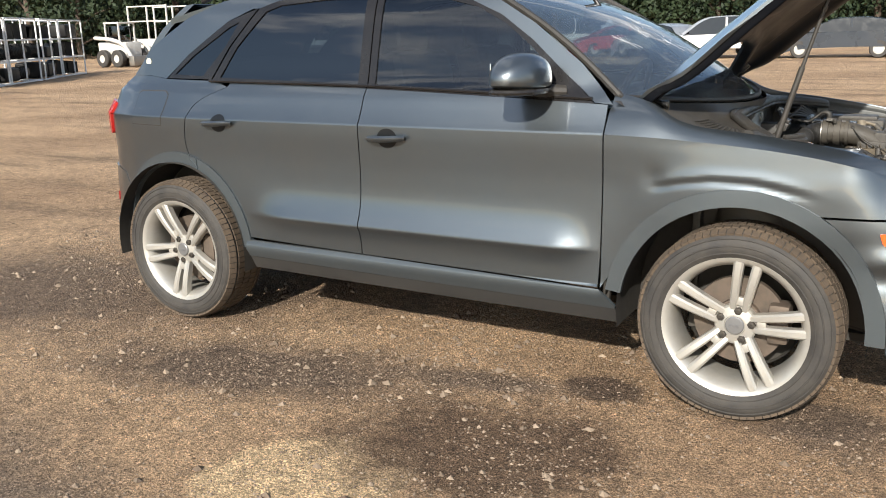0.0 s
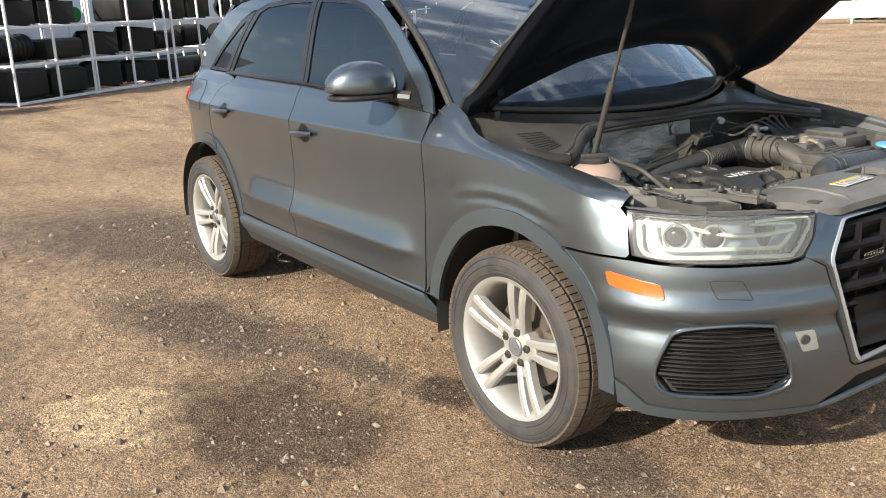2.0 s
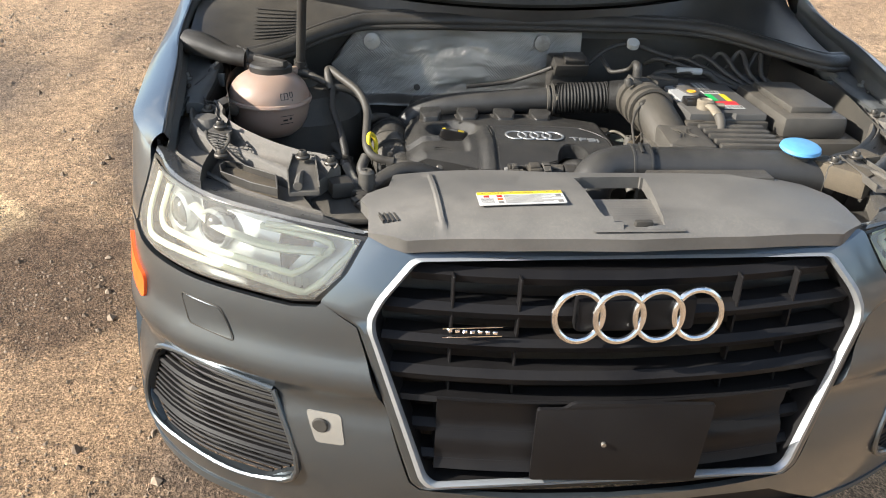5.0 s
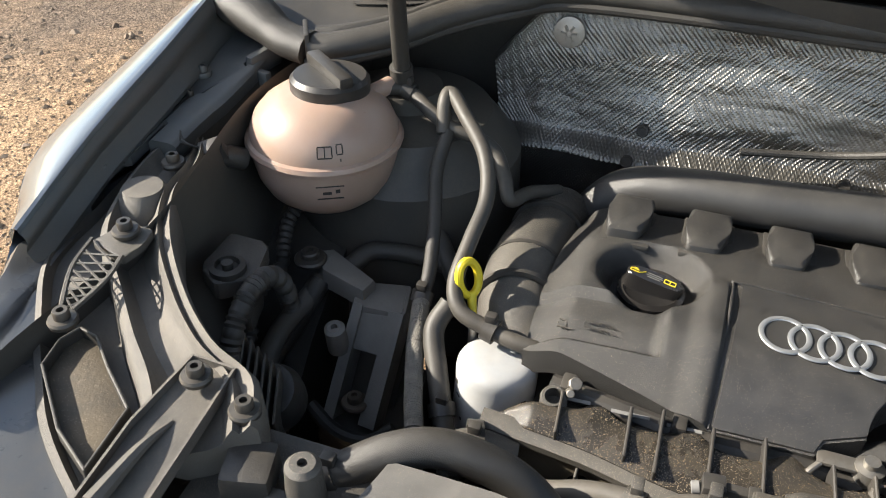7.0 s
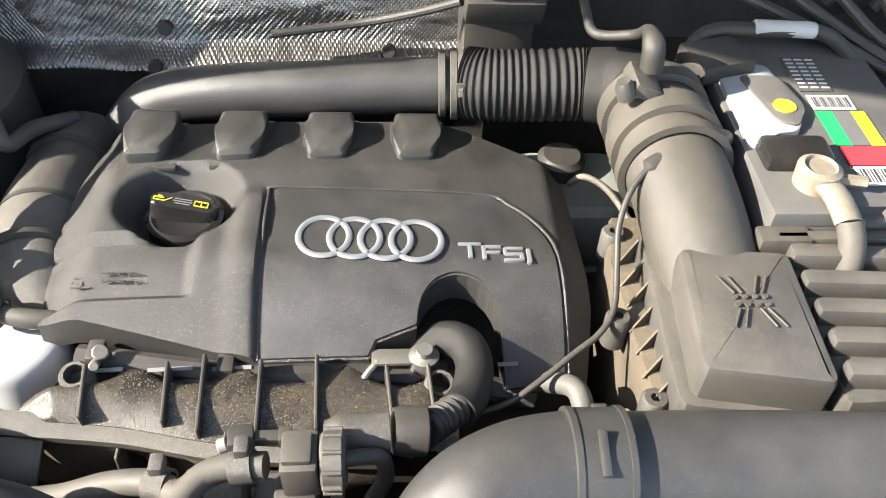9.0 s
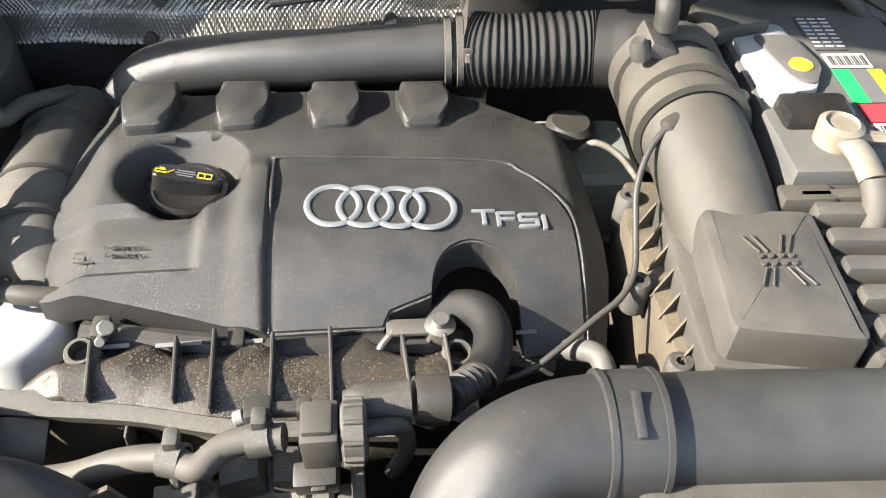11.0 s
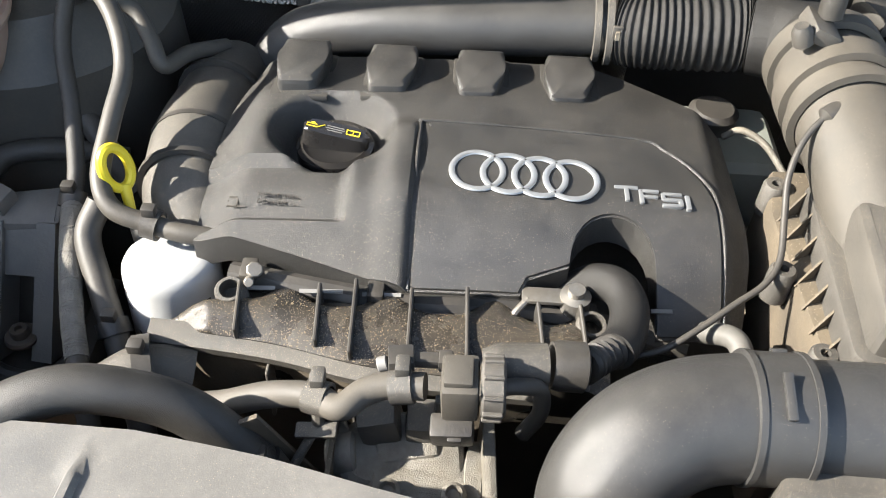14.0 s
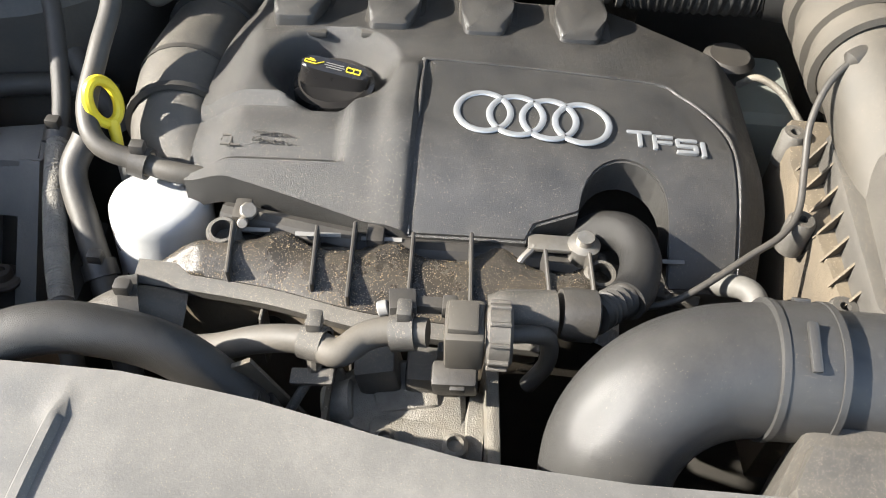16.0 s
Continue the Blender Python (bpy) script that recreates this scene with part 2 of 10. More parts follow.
BATTERY = material("battery_case", (0.055, 0.057, 0.06), 0.45, 0, (0.07, 0.07, 0.07), 12, dust=0.4, dust_color=DUST)
TERMINAL = material("pale_corroded_metal", (0.26, 0.23, 0.18), 0.6, 0.3, (0.19, 0.155, 0.11), 50, dust=0.5, dust_color=(0.22, 0.185, 0.135), bump=0.3)
PLASTIC_TANNER = material("dusty_brown_plastic", (0.030, 0.028, 0.024), 0.48, 0, (0.045, 0.040, 0.033), 10, dust=0.46, dust_color=(0.135, 0.115, 0.088), dust_scale=12, bump=0.3, bump_scale=2200, grit=0.02, grit_scale=1500)


def glass(name, tint, rough=0.0, solid=0.0, ior=1.5, sheen_color=(0.55, 0.53, 0.48)):
    """Thin glass: a sharp reflection over a tinted see-through sheet; solid mixes in a painted pale sheen."""
    m = bpy.data.materials.new(name)
    m.use_nodes = True
    n, l = m.node_tree.nodes, m.node_tree.links
    n.remove(n["Principled BSDF"])
    tr, gl, mx, fr = (n.new("ShaderNode" + k) for k in ("BsdfTransparent", "BsdfGlossy", "MixShader", "Fresnel"))
    tr.inputs[0].default_value = (*tint, 1)
    gl.inputs["Roughness"].default_value = 0.015 + rough
    fr.inputs[0].default_value = ior
    l.new(fr.outputs[0], mx.inputs[0])
    l.new(tr.outputs[0], mx.inputs[1])
    l.new(gl.outputs[0], mx.inputs[2])
    top = mx
    if solid:
        co = n.new("ShaderNodeTexCoord").outputs["Object"]
        k = n.new("ShaderNodeTexNoise")
        k.inputs["Scale"].default_value = 14
        l.new(co, k.inputs["Vector"])
        mr = n.new("ShaderNodeMapRange")
        mr.inputs[3].default_value, mr.inputs[4].default_value = solid * 0.6, solid * 1.4
        l.new(k.outputs["Fac"], mr.inputs[0])
        df, m2 = n.new("ShaderNodeBsdfDiffuse"), n.new("ShaderNodeMixShader")
        df.inputs[0].default_value = (*sheen_color, 1)
        l.new(mr.outputs[0], m2.inputs[0])
        l.new(mx.outputs[0], m2.inputs[1])
        l.new(df.outputs[0], m2.inputs[2])
        top = m2
    l.new(top.outputs[0], n["Material Output"].inputs[0])
    return m


TINTED = glass("tinted_glass", (0.035, 0.050, 0.060), ior=2.0)
FRONT_GLASS = glass("light_tinted_glass", (0.26, 0.30, 0.31), ior=1.9)
# the windscreen's pale blue layer paints some of the sky it reflects
CLEAR = glass("windscreen_glass", (0.70, 0.79, 0.83), solid=0.06, ior=2.6, sheen_color=(0.42, 0.50, 0.58))
# the lens is whitened by a pale layer in place of mirrored sky
LENS = glass("pale_sheen_lens", (0.92, 0.93, 0.90), 0.02, solid=0.13)


# ---------------------------------------------------------------- mesh helpers
def thing(name, label, category, at=(0, 0, 0), group="", kind=""):
    ob = new(name)
    ob.empty_display_size = 0.1
    ob.location = at
    return tagged(ob, label, category, group, kind)


def finish(bm, smooth=35.0, normals=True):
    if normals:
        bmesh.ops.recalc_face_normals(bm, faces=bm.faces)
    me = bpy.data.meshes.new("mesh")
    bm.to_mesh(me)
    bm.free()
    if smooth:
        me.shade_smooth()
        me.set_sharp_from_angle(angle=radians(smooth))
    return me


def part(name, bm, mat, parent=None, label="", smooth=35.0, normals=True):
    """One bmesh as ONE mesh object under a thing or a part; its coordinates are the world's."""
    me = finish(bm, smooth, normals)
    me.materials.append(mat)
    ob = new(name, me)
    if parent is not None:
        ob.parent = parent
        p, base = parent, Vector()
        while p is not None:
            base += p.location
            p = p.parent
        me.transform(Matrix.Translation(-base))
    if label:
        ob["label"] = label
    return ob


def solo(name, bm, mat, label, category, group="", kind="", smooth=35.0):
    """A thing of one mesh, with its origin at its base."""
    me = finish(bm, smooth)
    me.materials.append(mat)
    lo = np.array([v.co[:] for v in me.vertices])
    base = Vector(((lo[:, 0].min() + lo[:, 0].max()) / 2, (lo[:, 1].min() + lo[:, 1].max()) / 2, lo[:, 2].min()))
    me.transform(Matrix.Translation(-base))
    ob = new(name, me)
    ob.location = base
    return tagged(ob, label, category, group, kind)


def BM():
    return bmesh.new()


def add_box(bm, size, at=(0, 0, 0), rot=None, bevel=0.0, segs=2, taper=1.0):
    """A box; taper narrows its top."""
    r = bmesh.ops.create_cube(bm, size=1)
    vs = r["verts"]
    for v in vs:
        k = taper if v.co.z > 0 else 1
        v.co = Vector((v.co.x * size[0] * k, v.co.y * size[1] * k, v.co.z * size[2]))
    if bevel:
        es = list({e for v in vs for e in v.link_edges})
        rb = bmesh.ops.bevel(bm, geom=es, offset=bevel, segments=segs, affect="EDGES", profile=0.6)
        vs = list({v for f in rb["faces"] for v in f.verts} | {v for v in vs if v.is_valid})
    m = Matrix.Translation(at) @ (rot.to_4x4() if rot else Matrix())
    bmesh.ops.transform(bm, matrix=m, verts=vs)
    return vs


def frame_z(direction):
    return Vector(direction).normalized().to_track_quat("Z", "Y").to_matrix()


def add_lathe(bm, profile, at=(0, 0, 0), axis=(0, 0, 1), segs=32, wobble=None):
    """Turns (radius, height) points round an axis; closes ends whose radius is 0."""
    m = Matrix.Translation(at) @ frame_z(axis).to_4x4()
    rings = []
    for r, h in profile:
        if r < 1e-6:
            rings.append([bm.verts.new(m @ Vector((0, 0, h)))])
        else:
            rings.append([bm.verts.new(m @ Vector((r * math.cos(2 * math.pi * i / segs), r * math.sin(2 * math.pi * i / segs), h))) for i in range(segs)])
    for a, b in zip(rings, rings[1:]):
        for i in range(segs):
            j = (i + 1) % segs
            if len(a) == 1 and len(b) == 1:
                continue
            if len(a) == 1:
                bm.faces.new((a[0], b[i], b[j]))
            elif len(b) == 1:
                bm.faces.new((a[i], a[j], b[0]))
            else:
                bm.faces.new((a[i], a[j], b[j], b[i]))
    return bm


def add_rod(bm, a, b, r, r2=None, segs=16, cap=0.15):
    """A straight round bar with softened ends."""
    a, b = Vector(a), Vector(b)
    h = (b - a).length
    r2 = r if r2 is None else r2
    c = min(r, r2) * cap
    return add_lathe(bm, [(0, 0), (r - c, 0), (r, c), (r2, h - c), (r2 - c, h), (0, h)], a, b - a, segs)


def curve(points, n=10):
    """Catmull-Rom through points, n steps a span."""
    p = [Vector(q) for q in points]
    if len(p) == 2:
        return [p[0].lerp(p[1], i / n) for i in range(n + 1)]
    p = [2 * p[0] - p[1]] + p + [2 * p[-1] - p[-2]]
    out = []
    for i in range(1, len(p) - 2):
        a, b, c, d = p[i - 1:i + 3]
        for k in range(n):
            t = k / n
            out.append(0.5 * ((2 * b) + (c - a) * t + (2 * a - 5 * b + 4 * c - d) * t * t + (3 * b - a - 3 * c + d) * t ** 3))
    out.append(p[-2].copy())
    return out


def add_tube(bm, points, radius, segs=14, n=8, flat=1.0, cap=True, round_path=True):
    """A hose along points; radius may be a function of the way along (0 to 1)."""
    path = curve(points, n) if round_path else [Vector(q) for q in points]
    up = Vector((0.3, 0.2, 1)).normalized()
    rings, total = [], len(path) - 1
    for i, c in enumerate(path):
        d = (path[min(i + 1, total)] - path[max(i - 1, 0)]).normalized()
        side = d.cross(up)
        if side.length < 1e-4:
            side = d.cross(Vector((1, 0, 0)))
        side.normalize()
        up = side.cross(d).normalized()
        r = radius(i / total) if callable(radius) else radius
        rings.append([bm.verts.new(c + side * (r * math.cos(2 * math.pi * k / segs)) + up * (r * flat * math.sin(2 * math.pi * k / segs))) for k in range(segs)])
    for a, b in zip(rings, rings[1:]):
        for k in range(segs):
            bm.faces.new((a[k], a[(k + 1) % segs], b[(k + 1) % segs], b[k]))
    if cap:
        bm.faces.new(rings[0])
        bm.faces.new(list(reversed(rings[-1])))
    return bm


def round_outline(pts, r=0.01, n=4):
    """A 2D outline with its corners rounded."""
    out = []
    k = len(pts)
    for i in range(k):
        p, a, b = Vector(pts[i]), Vector(pts[i - 1]), Vector(pts[(i + 1) % k])
        da, db = (a - p), (b - p)
        q = min(r, da.length * 0.45, db.length * 0.45)
        s, e = p + da.normalized() * q, p + db.normalized() * q
        for j in range(n + 1):
            t = j / n
            out.append((s * (1 - t) ** 2 + p * 2 * t * (1 - t) + e * t * t)[:])
    return out


def add_prism(bm, outline, z0, z1, m=None, bevel=0.0, top_scale=1.0, segs=2):
    """An outline in its plane raised from z0 to z1, with a softened upper edge; m sets it in place."""
    m = m or Matrix()
    cx, cy = sum(p[0] for p in outline) / len(outline), sum(p[1] for p in outline) / len(outline)
    lo = [bm.verts.new((p[0], p[1], z0)) for p in outline]
    hi = [bm.verts.new((cx + (p[0] - cx) * top_scale, cy + (p[1] - cy) * top_scale, z1)) for p in outline]
    k = len(outline)
    faces = [bm.faces.new((lo[i], lo[(i + 1) % k], hi[(i + 1) % k], hi[i])) for i in range(k)]
    top = bm.faces.new(hi)
    bm.faces.new(list(reversed(lo)))
    vs = lo + hi
    if bevel:
        rb = bmesh.ops.bevel(bm, geom=list(top.edges), offset=bevel, segments=segs, affect="EDGES", profile=0.6)
        vs = list({v for f in rb["faces"] for v in f.verts} | {v for v in vs if v.is_valid})
    bmesh.ops.transform(bm, matrix=m, verts=vs)
    return vs


def add_grid(bm, f, us, vs):
    """A sheet f(u, v) over the given steps."""
    g = [[bm.verts.new(f(u, v)) for v in vs] for u in us]
    for i in range(len(us) - 1):
        for j in range(len(vs) - 1):
            bm.faces.new((g[i][j], g[i + 1][j], g[i + 1][j + 1], g[i][j + 1]))
    return g


def thicken(bm, d):
    """Gives an open sheet a rim that turns in by d (a vector, or a distance against its normals)."""
    bm.normal_update()
    edges = [e for e in bm.edges if e.is_boundary]
    nrm = {v: v.normal.copy() for e in edges for v in e.verts}
    r = bmesh.ops.extrude_edge_only(bm, edges=edges)
    for v in [g for g in r["geom"] if isinstance(g, bmesh.types.BMVert)]:
        src = min((e.other_vert(v) for e in v.link_edges if e.other_vert(v) in nrm), key=lambda o: (o.co - v.co).length)
        v.co += d if isinstance(d, Vector) else -nrm[src] * d
    return bm


def interp(x, pts):
    return float(np.interp(x, [p[0] for p in pts], [p[1] for p in pts]))


def smooth_fn(pts):
    """A smooth function through (x, y) points."""
    xs = np.array([p[0] for p in pts], float)
    ys = np.array([p[1] for p in pts], float)
    h = np.diff(xs)
    dl = np.diff(ys) / h
    m = np.zeros_like(xs)
    m[0], m[-1] = dl[0], dl[-1]
    for i in range(1, len(xs) - 1):
        m[i] = 0 if dl[i - 1] * dl[i] <= 0 else 2 * dl[i - 1] * dl[i] / (dl[i - 1] + dl[i])

    def f(x):
        x = min(max(x, xs[0]), xs[-1])
        i = min(max(int(np.searchsorted(xs, x)) - 1, 0), len(h) - 1)
        t = (x - xs[i]) / h[i]
        return float(ys[i] * (1 + 2 * t) * (1 - t) ** 2 + ys[i + 1] * t * t * (3 - 2 * t) + h[i] * (m[i] * t * (1 - t) ** 2 - m[i + 1] * t * t * (1 - t)))
    return f


def step(a, b, x):
    t = min(1, max(0, (x - a) / (b - a)))
    return t * t * (3 - 2 * t)

# ---------------------------------------------------------------- ground
gm = bpy.data.materials.new("dirt_and_gravel")
gm.use_nodes = True
n, l = gm.node_tree.nodes, gm.node_tree.links
gb = n["Principled BSDF"]
gco = n.new("ShaderNodeTexCoord").outputs["Object"]


def g_noise(s, detail=6, rgh=0.6, stretch=None):
    src = gco
    if stretch:
        mp = n.new("ShaderNodeMapping")
        mp.inputs["Rotation"].default_value, mp.inputs["Scale"].default_value = (0, 0, radians(stretch[2])), (stretch[0], stretch[1], 1)
        l.new(gco, mp.inputs[0])
        src = mp.outputs[0]
    k = n.new("ShaderNodeTexNoise")
    k.inputs["Scale"].default_value, k.inputs["Detail"].default_value, k.inputs["Roughness"].default_value = s, detail, rgh
    l.new(src, k.inputs[0])
    return k.outputs["Fac"]


def g_range(f, a, b, lo=0.0, hi=1.0):
    k = n.new("ShaderNodeMapRange")
    k.inputs[1].default_value, k.inputs[2].default_value, k.inputs[3].default_value, k.inputs[4].default_value = a, b, lo, hi
    l.new(f, k.inputs[0])
    return k.outputs[0]


def g_mix(f, a, c):
    k = n.new("ShaderNodeMix")
    k.data_type = "RGBA"
    l.new(f, k.inputs[0])
    for v, q in ((a, k.inputs[6]), (c, k.inputs[7])):
        if isinstance(v, bpy.types.NodeSocket):
            l.new(v, q)
        else:
            q.default_value = (*v, 1)
    return k.outputs[2]


def g_spot(cx, cy, rx, ry, turn=0.0, soft=0.45, ragged=0.9):
    """1 inside a ragged oval stain, 0 outside."""
    mp = n.new("ShaderNodeMapping")
    mp.vector_type = "TEXTURE"
    mp.inputs["Location"].default_value, mp.inputs["Rotation"].default_value, mp.inputs["Scale"].default_value = (cx, cy, 0), (0, 0, radians(turn)), (rx, ry, 1)
    l.new(gco, mp.inputs[0])
    ln = n.new("ShaderNodeVectorMath")
    ln.operation = "LENGTH"
    l.new(mp.outputs[0], ln.inputs[0])
    ad = n.new("ShaderNodeMath")
    ad.operation = "MULTIPLY_ADD"
    ad.inputs[1].default_value = ragged
    l.new(stain_noise, ad.inputs[0])
    l.new(ln.outputs["Value"], ad.inputs[2])
    return g_range(ad.outputs[0], 1 + ragged * 0.5 + soft * 0.5, 1 + ragged * 0.5 - soft * 0.5)


stain_noise = g_noise(4.5, 6, 0.65)
tracks = g_noise(1.0, 5, 0.6, (0.35, 1.6, 22))
broad = g_noise(0.33, 4, 0.55)
mid = g_noise(2.6, 6, 0.65)
grain = g_noise(85, 4, 0.8)
clods = g_noise(17, 5, 0.75)
col = g_mix(g_range(broad, 0.40, 0.62), (0.44, 0.297, 0.178), (0.325, 0.212, 0.124))
col = g_mix(g_range(tracks, 0.50, 0.68, 0, 0.75), col, (0.165, 0.112, 0.070))
col = g_mix(g_range(mid, 0.52, 0.72, 0, 0.6), col, (0.17, 0.118, 0.076))
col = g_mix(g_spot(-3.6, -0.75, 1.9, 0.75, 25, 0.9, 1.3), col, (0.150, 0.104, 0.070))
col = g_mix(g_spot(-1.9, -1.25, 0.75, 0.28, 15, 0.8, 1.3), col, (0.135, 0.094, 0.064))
col = g_mix(g_spot(-2.3, -2.6, 1.1, 0.5, -10, 0.9, 1.2), col, (0.175, 0.128, 0.090))
col = g_mix(g_spot(-1.08, -1.86, 0.36, 0.24, 35, 0.16, 0.5), col, (0.56, 0.40, 0.235))
oil = g_spot(-0.68, -1.45, 0.50, 0.33, 20, 0.55, 1.3)
col = g_mix(g_range(oil, 0, 1, 0, 0.92), col, (0.110, 0.070, 0.043))
oil2 = g_spot(-0.49, -0.80, 0.16, 0.12, 0, 0.4, 0.8)
col = g_mix(oil2, col, (0.105, 0.070, 0.046))
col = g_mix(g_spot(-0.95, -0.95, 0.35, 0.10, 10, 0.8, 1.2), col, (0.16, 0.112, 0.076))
col = g_mix(g_spot(0.25, -0.75, 0.30, 0.22, 0, 0.8, 1.2), col, (0.15, 0.105, 0.072))
vor = n.new("ShaderNodeTexVoronoi")
vor.inputs["Scale"].default_value = 55
l.new(gco, vor.inputs["Vector"])
stones = g_range(vor.outputs["Distance"], 0.30, 0.18)
pick = g_range(g_noise(6, 3), 0.50, 0.62)
mm = n.new("ShaderNodeMath")
mm.operation = "MULTIPLY"
l.new(stones, mm.inputs[0])
l.new(pick, mm.inputs[1])
col = g_mix(g_range(mm.outputs[0], 0, 1, 0, 0.35), col, (0.36, 0.29, 0.21))


def g_scale(c, f):
    """The colour c made paler or darker by the factor f."""
    k = n.new("ShaderNodeVectorMath")
    k.operation = "SCALE"
    l.new(c, k.inputs[0])
    l.new(f, k.inputs[3])
    return k.outputs[0]


specks = g_noise(150, 3, 0.7)
col = g_scale(col, g_range(grain, 0.36, 0.66, 0.50, 1.75))
col = g_scale(col, g_range(specks, 0.38, 0.64, 0.55, 1.55))
col = g_scale(col, g_range(clods, 0.38, 0.62, 1.30, 0.72))
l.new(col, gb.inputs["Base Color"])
gb.inputs["Roughness"].default_value = 0.92
gb.inputs["Specular IOR Level"].default_value = 0.25
hsum = n.new("ShaderNodeMath")
hsum.operation = "MULTIPLY_ADD"
hsum.inputs[1].default_value = 1.3
l.new(grain, hsum.inputs[0])
l.new(mid, hsum.inputs[2])
hs2 = n.new("ShaderNodeMath")
hs2.operation = "MULTIPLY_ADD"
hs2.inputs[1].default_value = 0.22
l.new(mm.outputs[0], hs2.inputs[0])
l.new(hsum.outputs[0], hs2.inputs[2])
gbp = n.new("ShaderNodeBump")
gbp.inputs["Strength"].default_value, gbp.inputs["Distance"].default_value = 0.9, 0.03
l.new(hs2.outputs[0], gbp.inputs["Height"])
l.new(gbp.outputs[0], gb.inputs["Normal"])


def ground_z(x, y):
    near = step(9, 5, math.hypot(x + 1.5, y + 1.0))
    flat = 1 - 0.8 * max(math.exp(-((x - wx) ** 2 + (y - wy) ** 2) * 6) for wx in (0, -2.603) for wy in (-0.79, 0.79))
    return flat * (0.012 * noise.noise((x * 0.8, y * 0.8, 3)) + near * (0.010 * noise.noise((x * 3.1, y * 3.1, 9)) + 0.007 * noise.noise((x * 8, y * 8, 5))))


xs = [-240, -140, -90, -60, -42, -32, -26, -22, -18, -14, -11, -9, -7.5] + [-6.5 + 0.06 * i for i in range(150)] + [2.7, 3.2, 4, 5, 7, 10, 15, 22, 32, 48, 80, 140, 240]
ys = [-240, -140, -80, -45, -28, -18, -12, -8, -6, -5] + [-4.4 + 0.06 * i for i in range(130)] + [3.6, 4.2, 5, 6.5, 8.5, 11, 14, 18, 22, 27, 33, 40, 50, 70, 110, 240]
bm = BM()
add_grid(bm, lambda x, y: Vector((x, y, ground_z(x, y))), xs, ys)
ground = tagged(part("ground", bm, gm), "packed brown dirt and gravel with oily stains", "ground", kind="structure")

# loose stones and grit
STONE = material("pale_stone", (0.36, 0.30, 0.23), 0.9, 0, (0.24, 0.18, 0.13), 40, per_object=0.0)
sn, sl = STONE.node_tree.nodes, STONE.node_tree.links
isl = sn.new("ShaderNodeNewGeometry").outputs["Random Per Island"]
smx = sn.new("ShaderNodeMix")
smx.data_type = "RGBA"
smx.inputs[6].default_value, smx.inputs[7].default_value = (0.27, 0.205, 0.145, 1), (0.10, 0.070, 0.047, 1)
sl.new(isl, smx.inputs[0])
sl.new(smx.outputs[2], sn["Principled BSDF"].inputs["Base Color"])
rnd = random.Random(2)


def stones_at(count, x0, x1, y0, y1, r0, r1, power=3.0):
    vs, fs = [], []
    made = 0
    while made < count:
        x, y = rnd.uniform(x0, x1), rnd.uniform(y0, y1)
        d = noise.noise((x * 1.3, y * 1.3, 20)) + 0.5 * noise.noise((x * 4, y * 4, 2))
        if rnd.random() > 0.45 + 0.7 * d:
            continue
        made += 1
        r = r0 + (r1 - r0) * rnd.random() ** power
        z = ground_z(x, y) + r * 0.15
        k = len(vs)
        a = rnd.uniform(0, 6.28)
        e = rnd.uniform(0.6, 1.0)
        h = rnd.uniform(0.45, 0.8)
        for i in range(5):
            b = a + i * 1.2566 + rnd.uniform(-0.3, 0.3)
            q = r * rnd.uniform(0.75, 1.15)
            vs.append((x + q * math.cos(b), y + q * e * math.sin(b), z + rnd.uniform(-0.2, 0.15) * r))
        vs.append((x + rnd.uniform(-0.2, 0.2) * r, y + rnd.uniform(-0.2, 0.2) * r, z + r * h))
        fs += [(k + i, k + (i + 1) % 5, k + 5) for i in range(5)]
    return vs, fs


def stuff_mesh(name, data, mat, label, cat):
    me = bpy.data.meshes.new(name)
    me.from_pydata(data[0], [], data[1])
    me.materials.append(mat)
    return tagged(new(name, me), label, cat, kind="stuff")


stuff_mesh("gravel", stones_at(52000, -5.0, 1.8, -3.2, 0.3, 0.0015, 0.0075, 2.4), STONE, "loose fine gravel scattered on the dirt", "gravel")
stuff_mesh("gravel_far", stones_at(9000, -14, 6, -8, 9, 0.004, 0.016, 3.0), STONE, "scattered gravel farther out on the yard", "gravel")
stuff_mesh("pebble", stones_at(2600, -5.0, 2.2, -3.2, 0.3, 0.006, 0.024, 3.2), STONE, "larger loose pebbles on the dirt", "pebble")

# ---------------------------------------------------------------- yard: wall, racks, machines, cars, trees
WALL = material("pale_sheet_wall", (0.70, 0.72, 0.75), 0.5, 0, (0.62, 0.645, 0.68), 0.35, dust=0.12, dust_color=(0.4, 0.38, 0.35), dust_scale=1.2, dust_up=0.0)
GREENSTRIP = material("dark_green_base", (0.03, 0.085, 0.07), 0.6, scale=2)
RACK = material("white_painted_tube", (0.78, 0.79, 0.80), 0.4, 0.0, (0.66, 0.655, 0.63), 4, dust=0.15)
BLACKBOX = material("black_moulded_part", (0.006, 0.006, 0.0065), 0.45, 0, (0.010, 0.010, 0.010), 3, dust=0.06, dust_color=(0.2, 0.18, 0.15), ior=1.3)
BROWN = material("red_brown_steel", (0.105, 0.040, 0.028), 0.6, 0.2, (0.075, 0.03, 0.022), 2, dust=0.3)
RACK_A, RACK_B = Vector((-15.2, -1.4, 0)), Vector((-21.9, 7.9, 0))
rd = (RACK_B - RACK_A).normalized()
rn = Vector((-rd.y, rd.x, 0))
if rn.x > 0:
    rn = -rn
ang = math.degrees(math.atan2(rd.y, rd.x))
wall = tagged(new("wall_yard"), "pale grey sheeted wall with a dark green base", "wall", kind="structure")
wall.location = RACK_A + rn * 2.1
wl = 29.4
off = wall.location
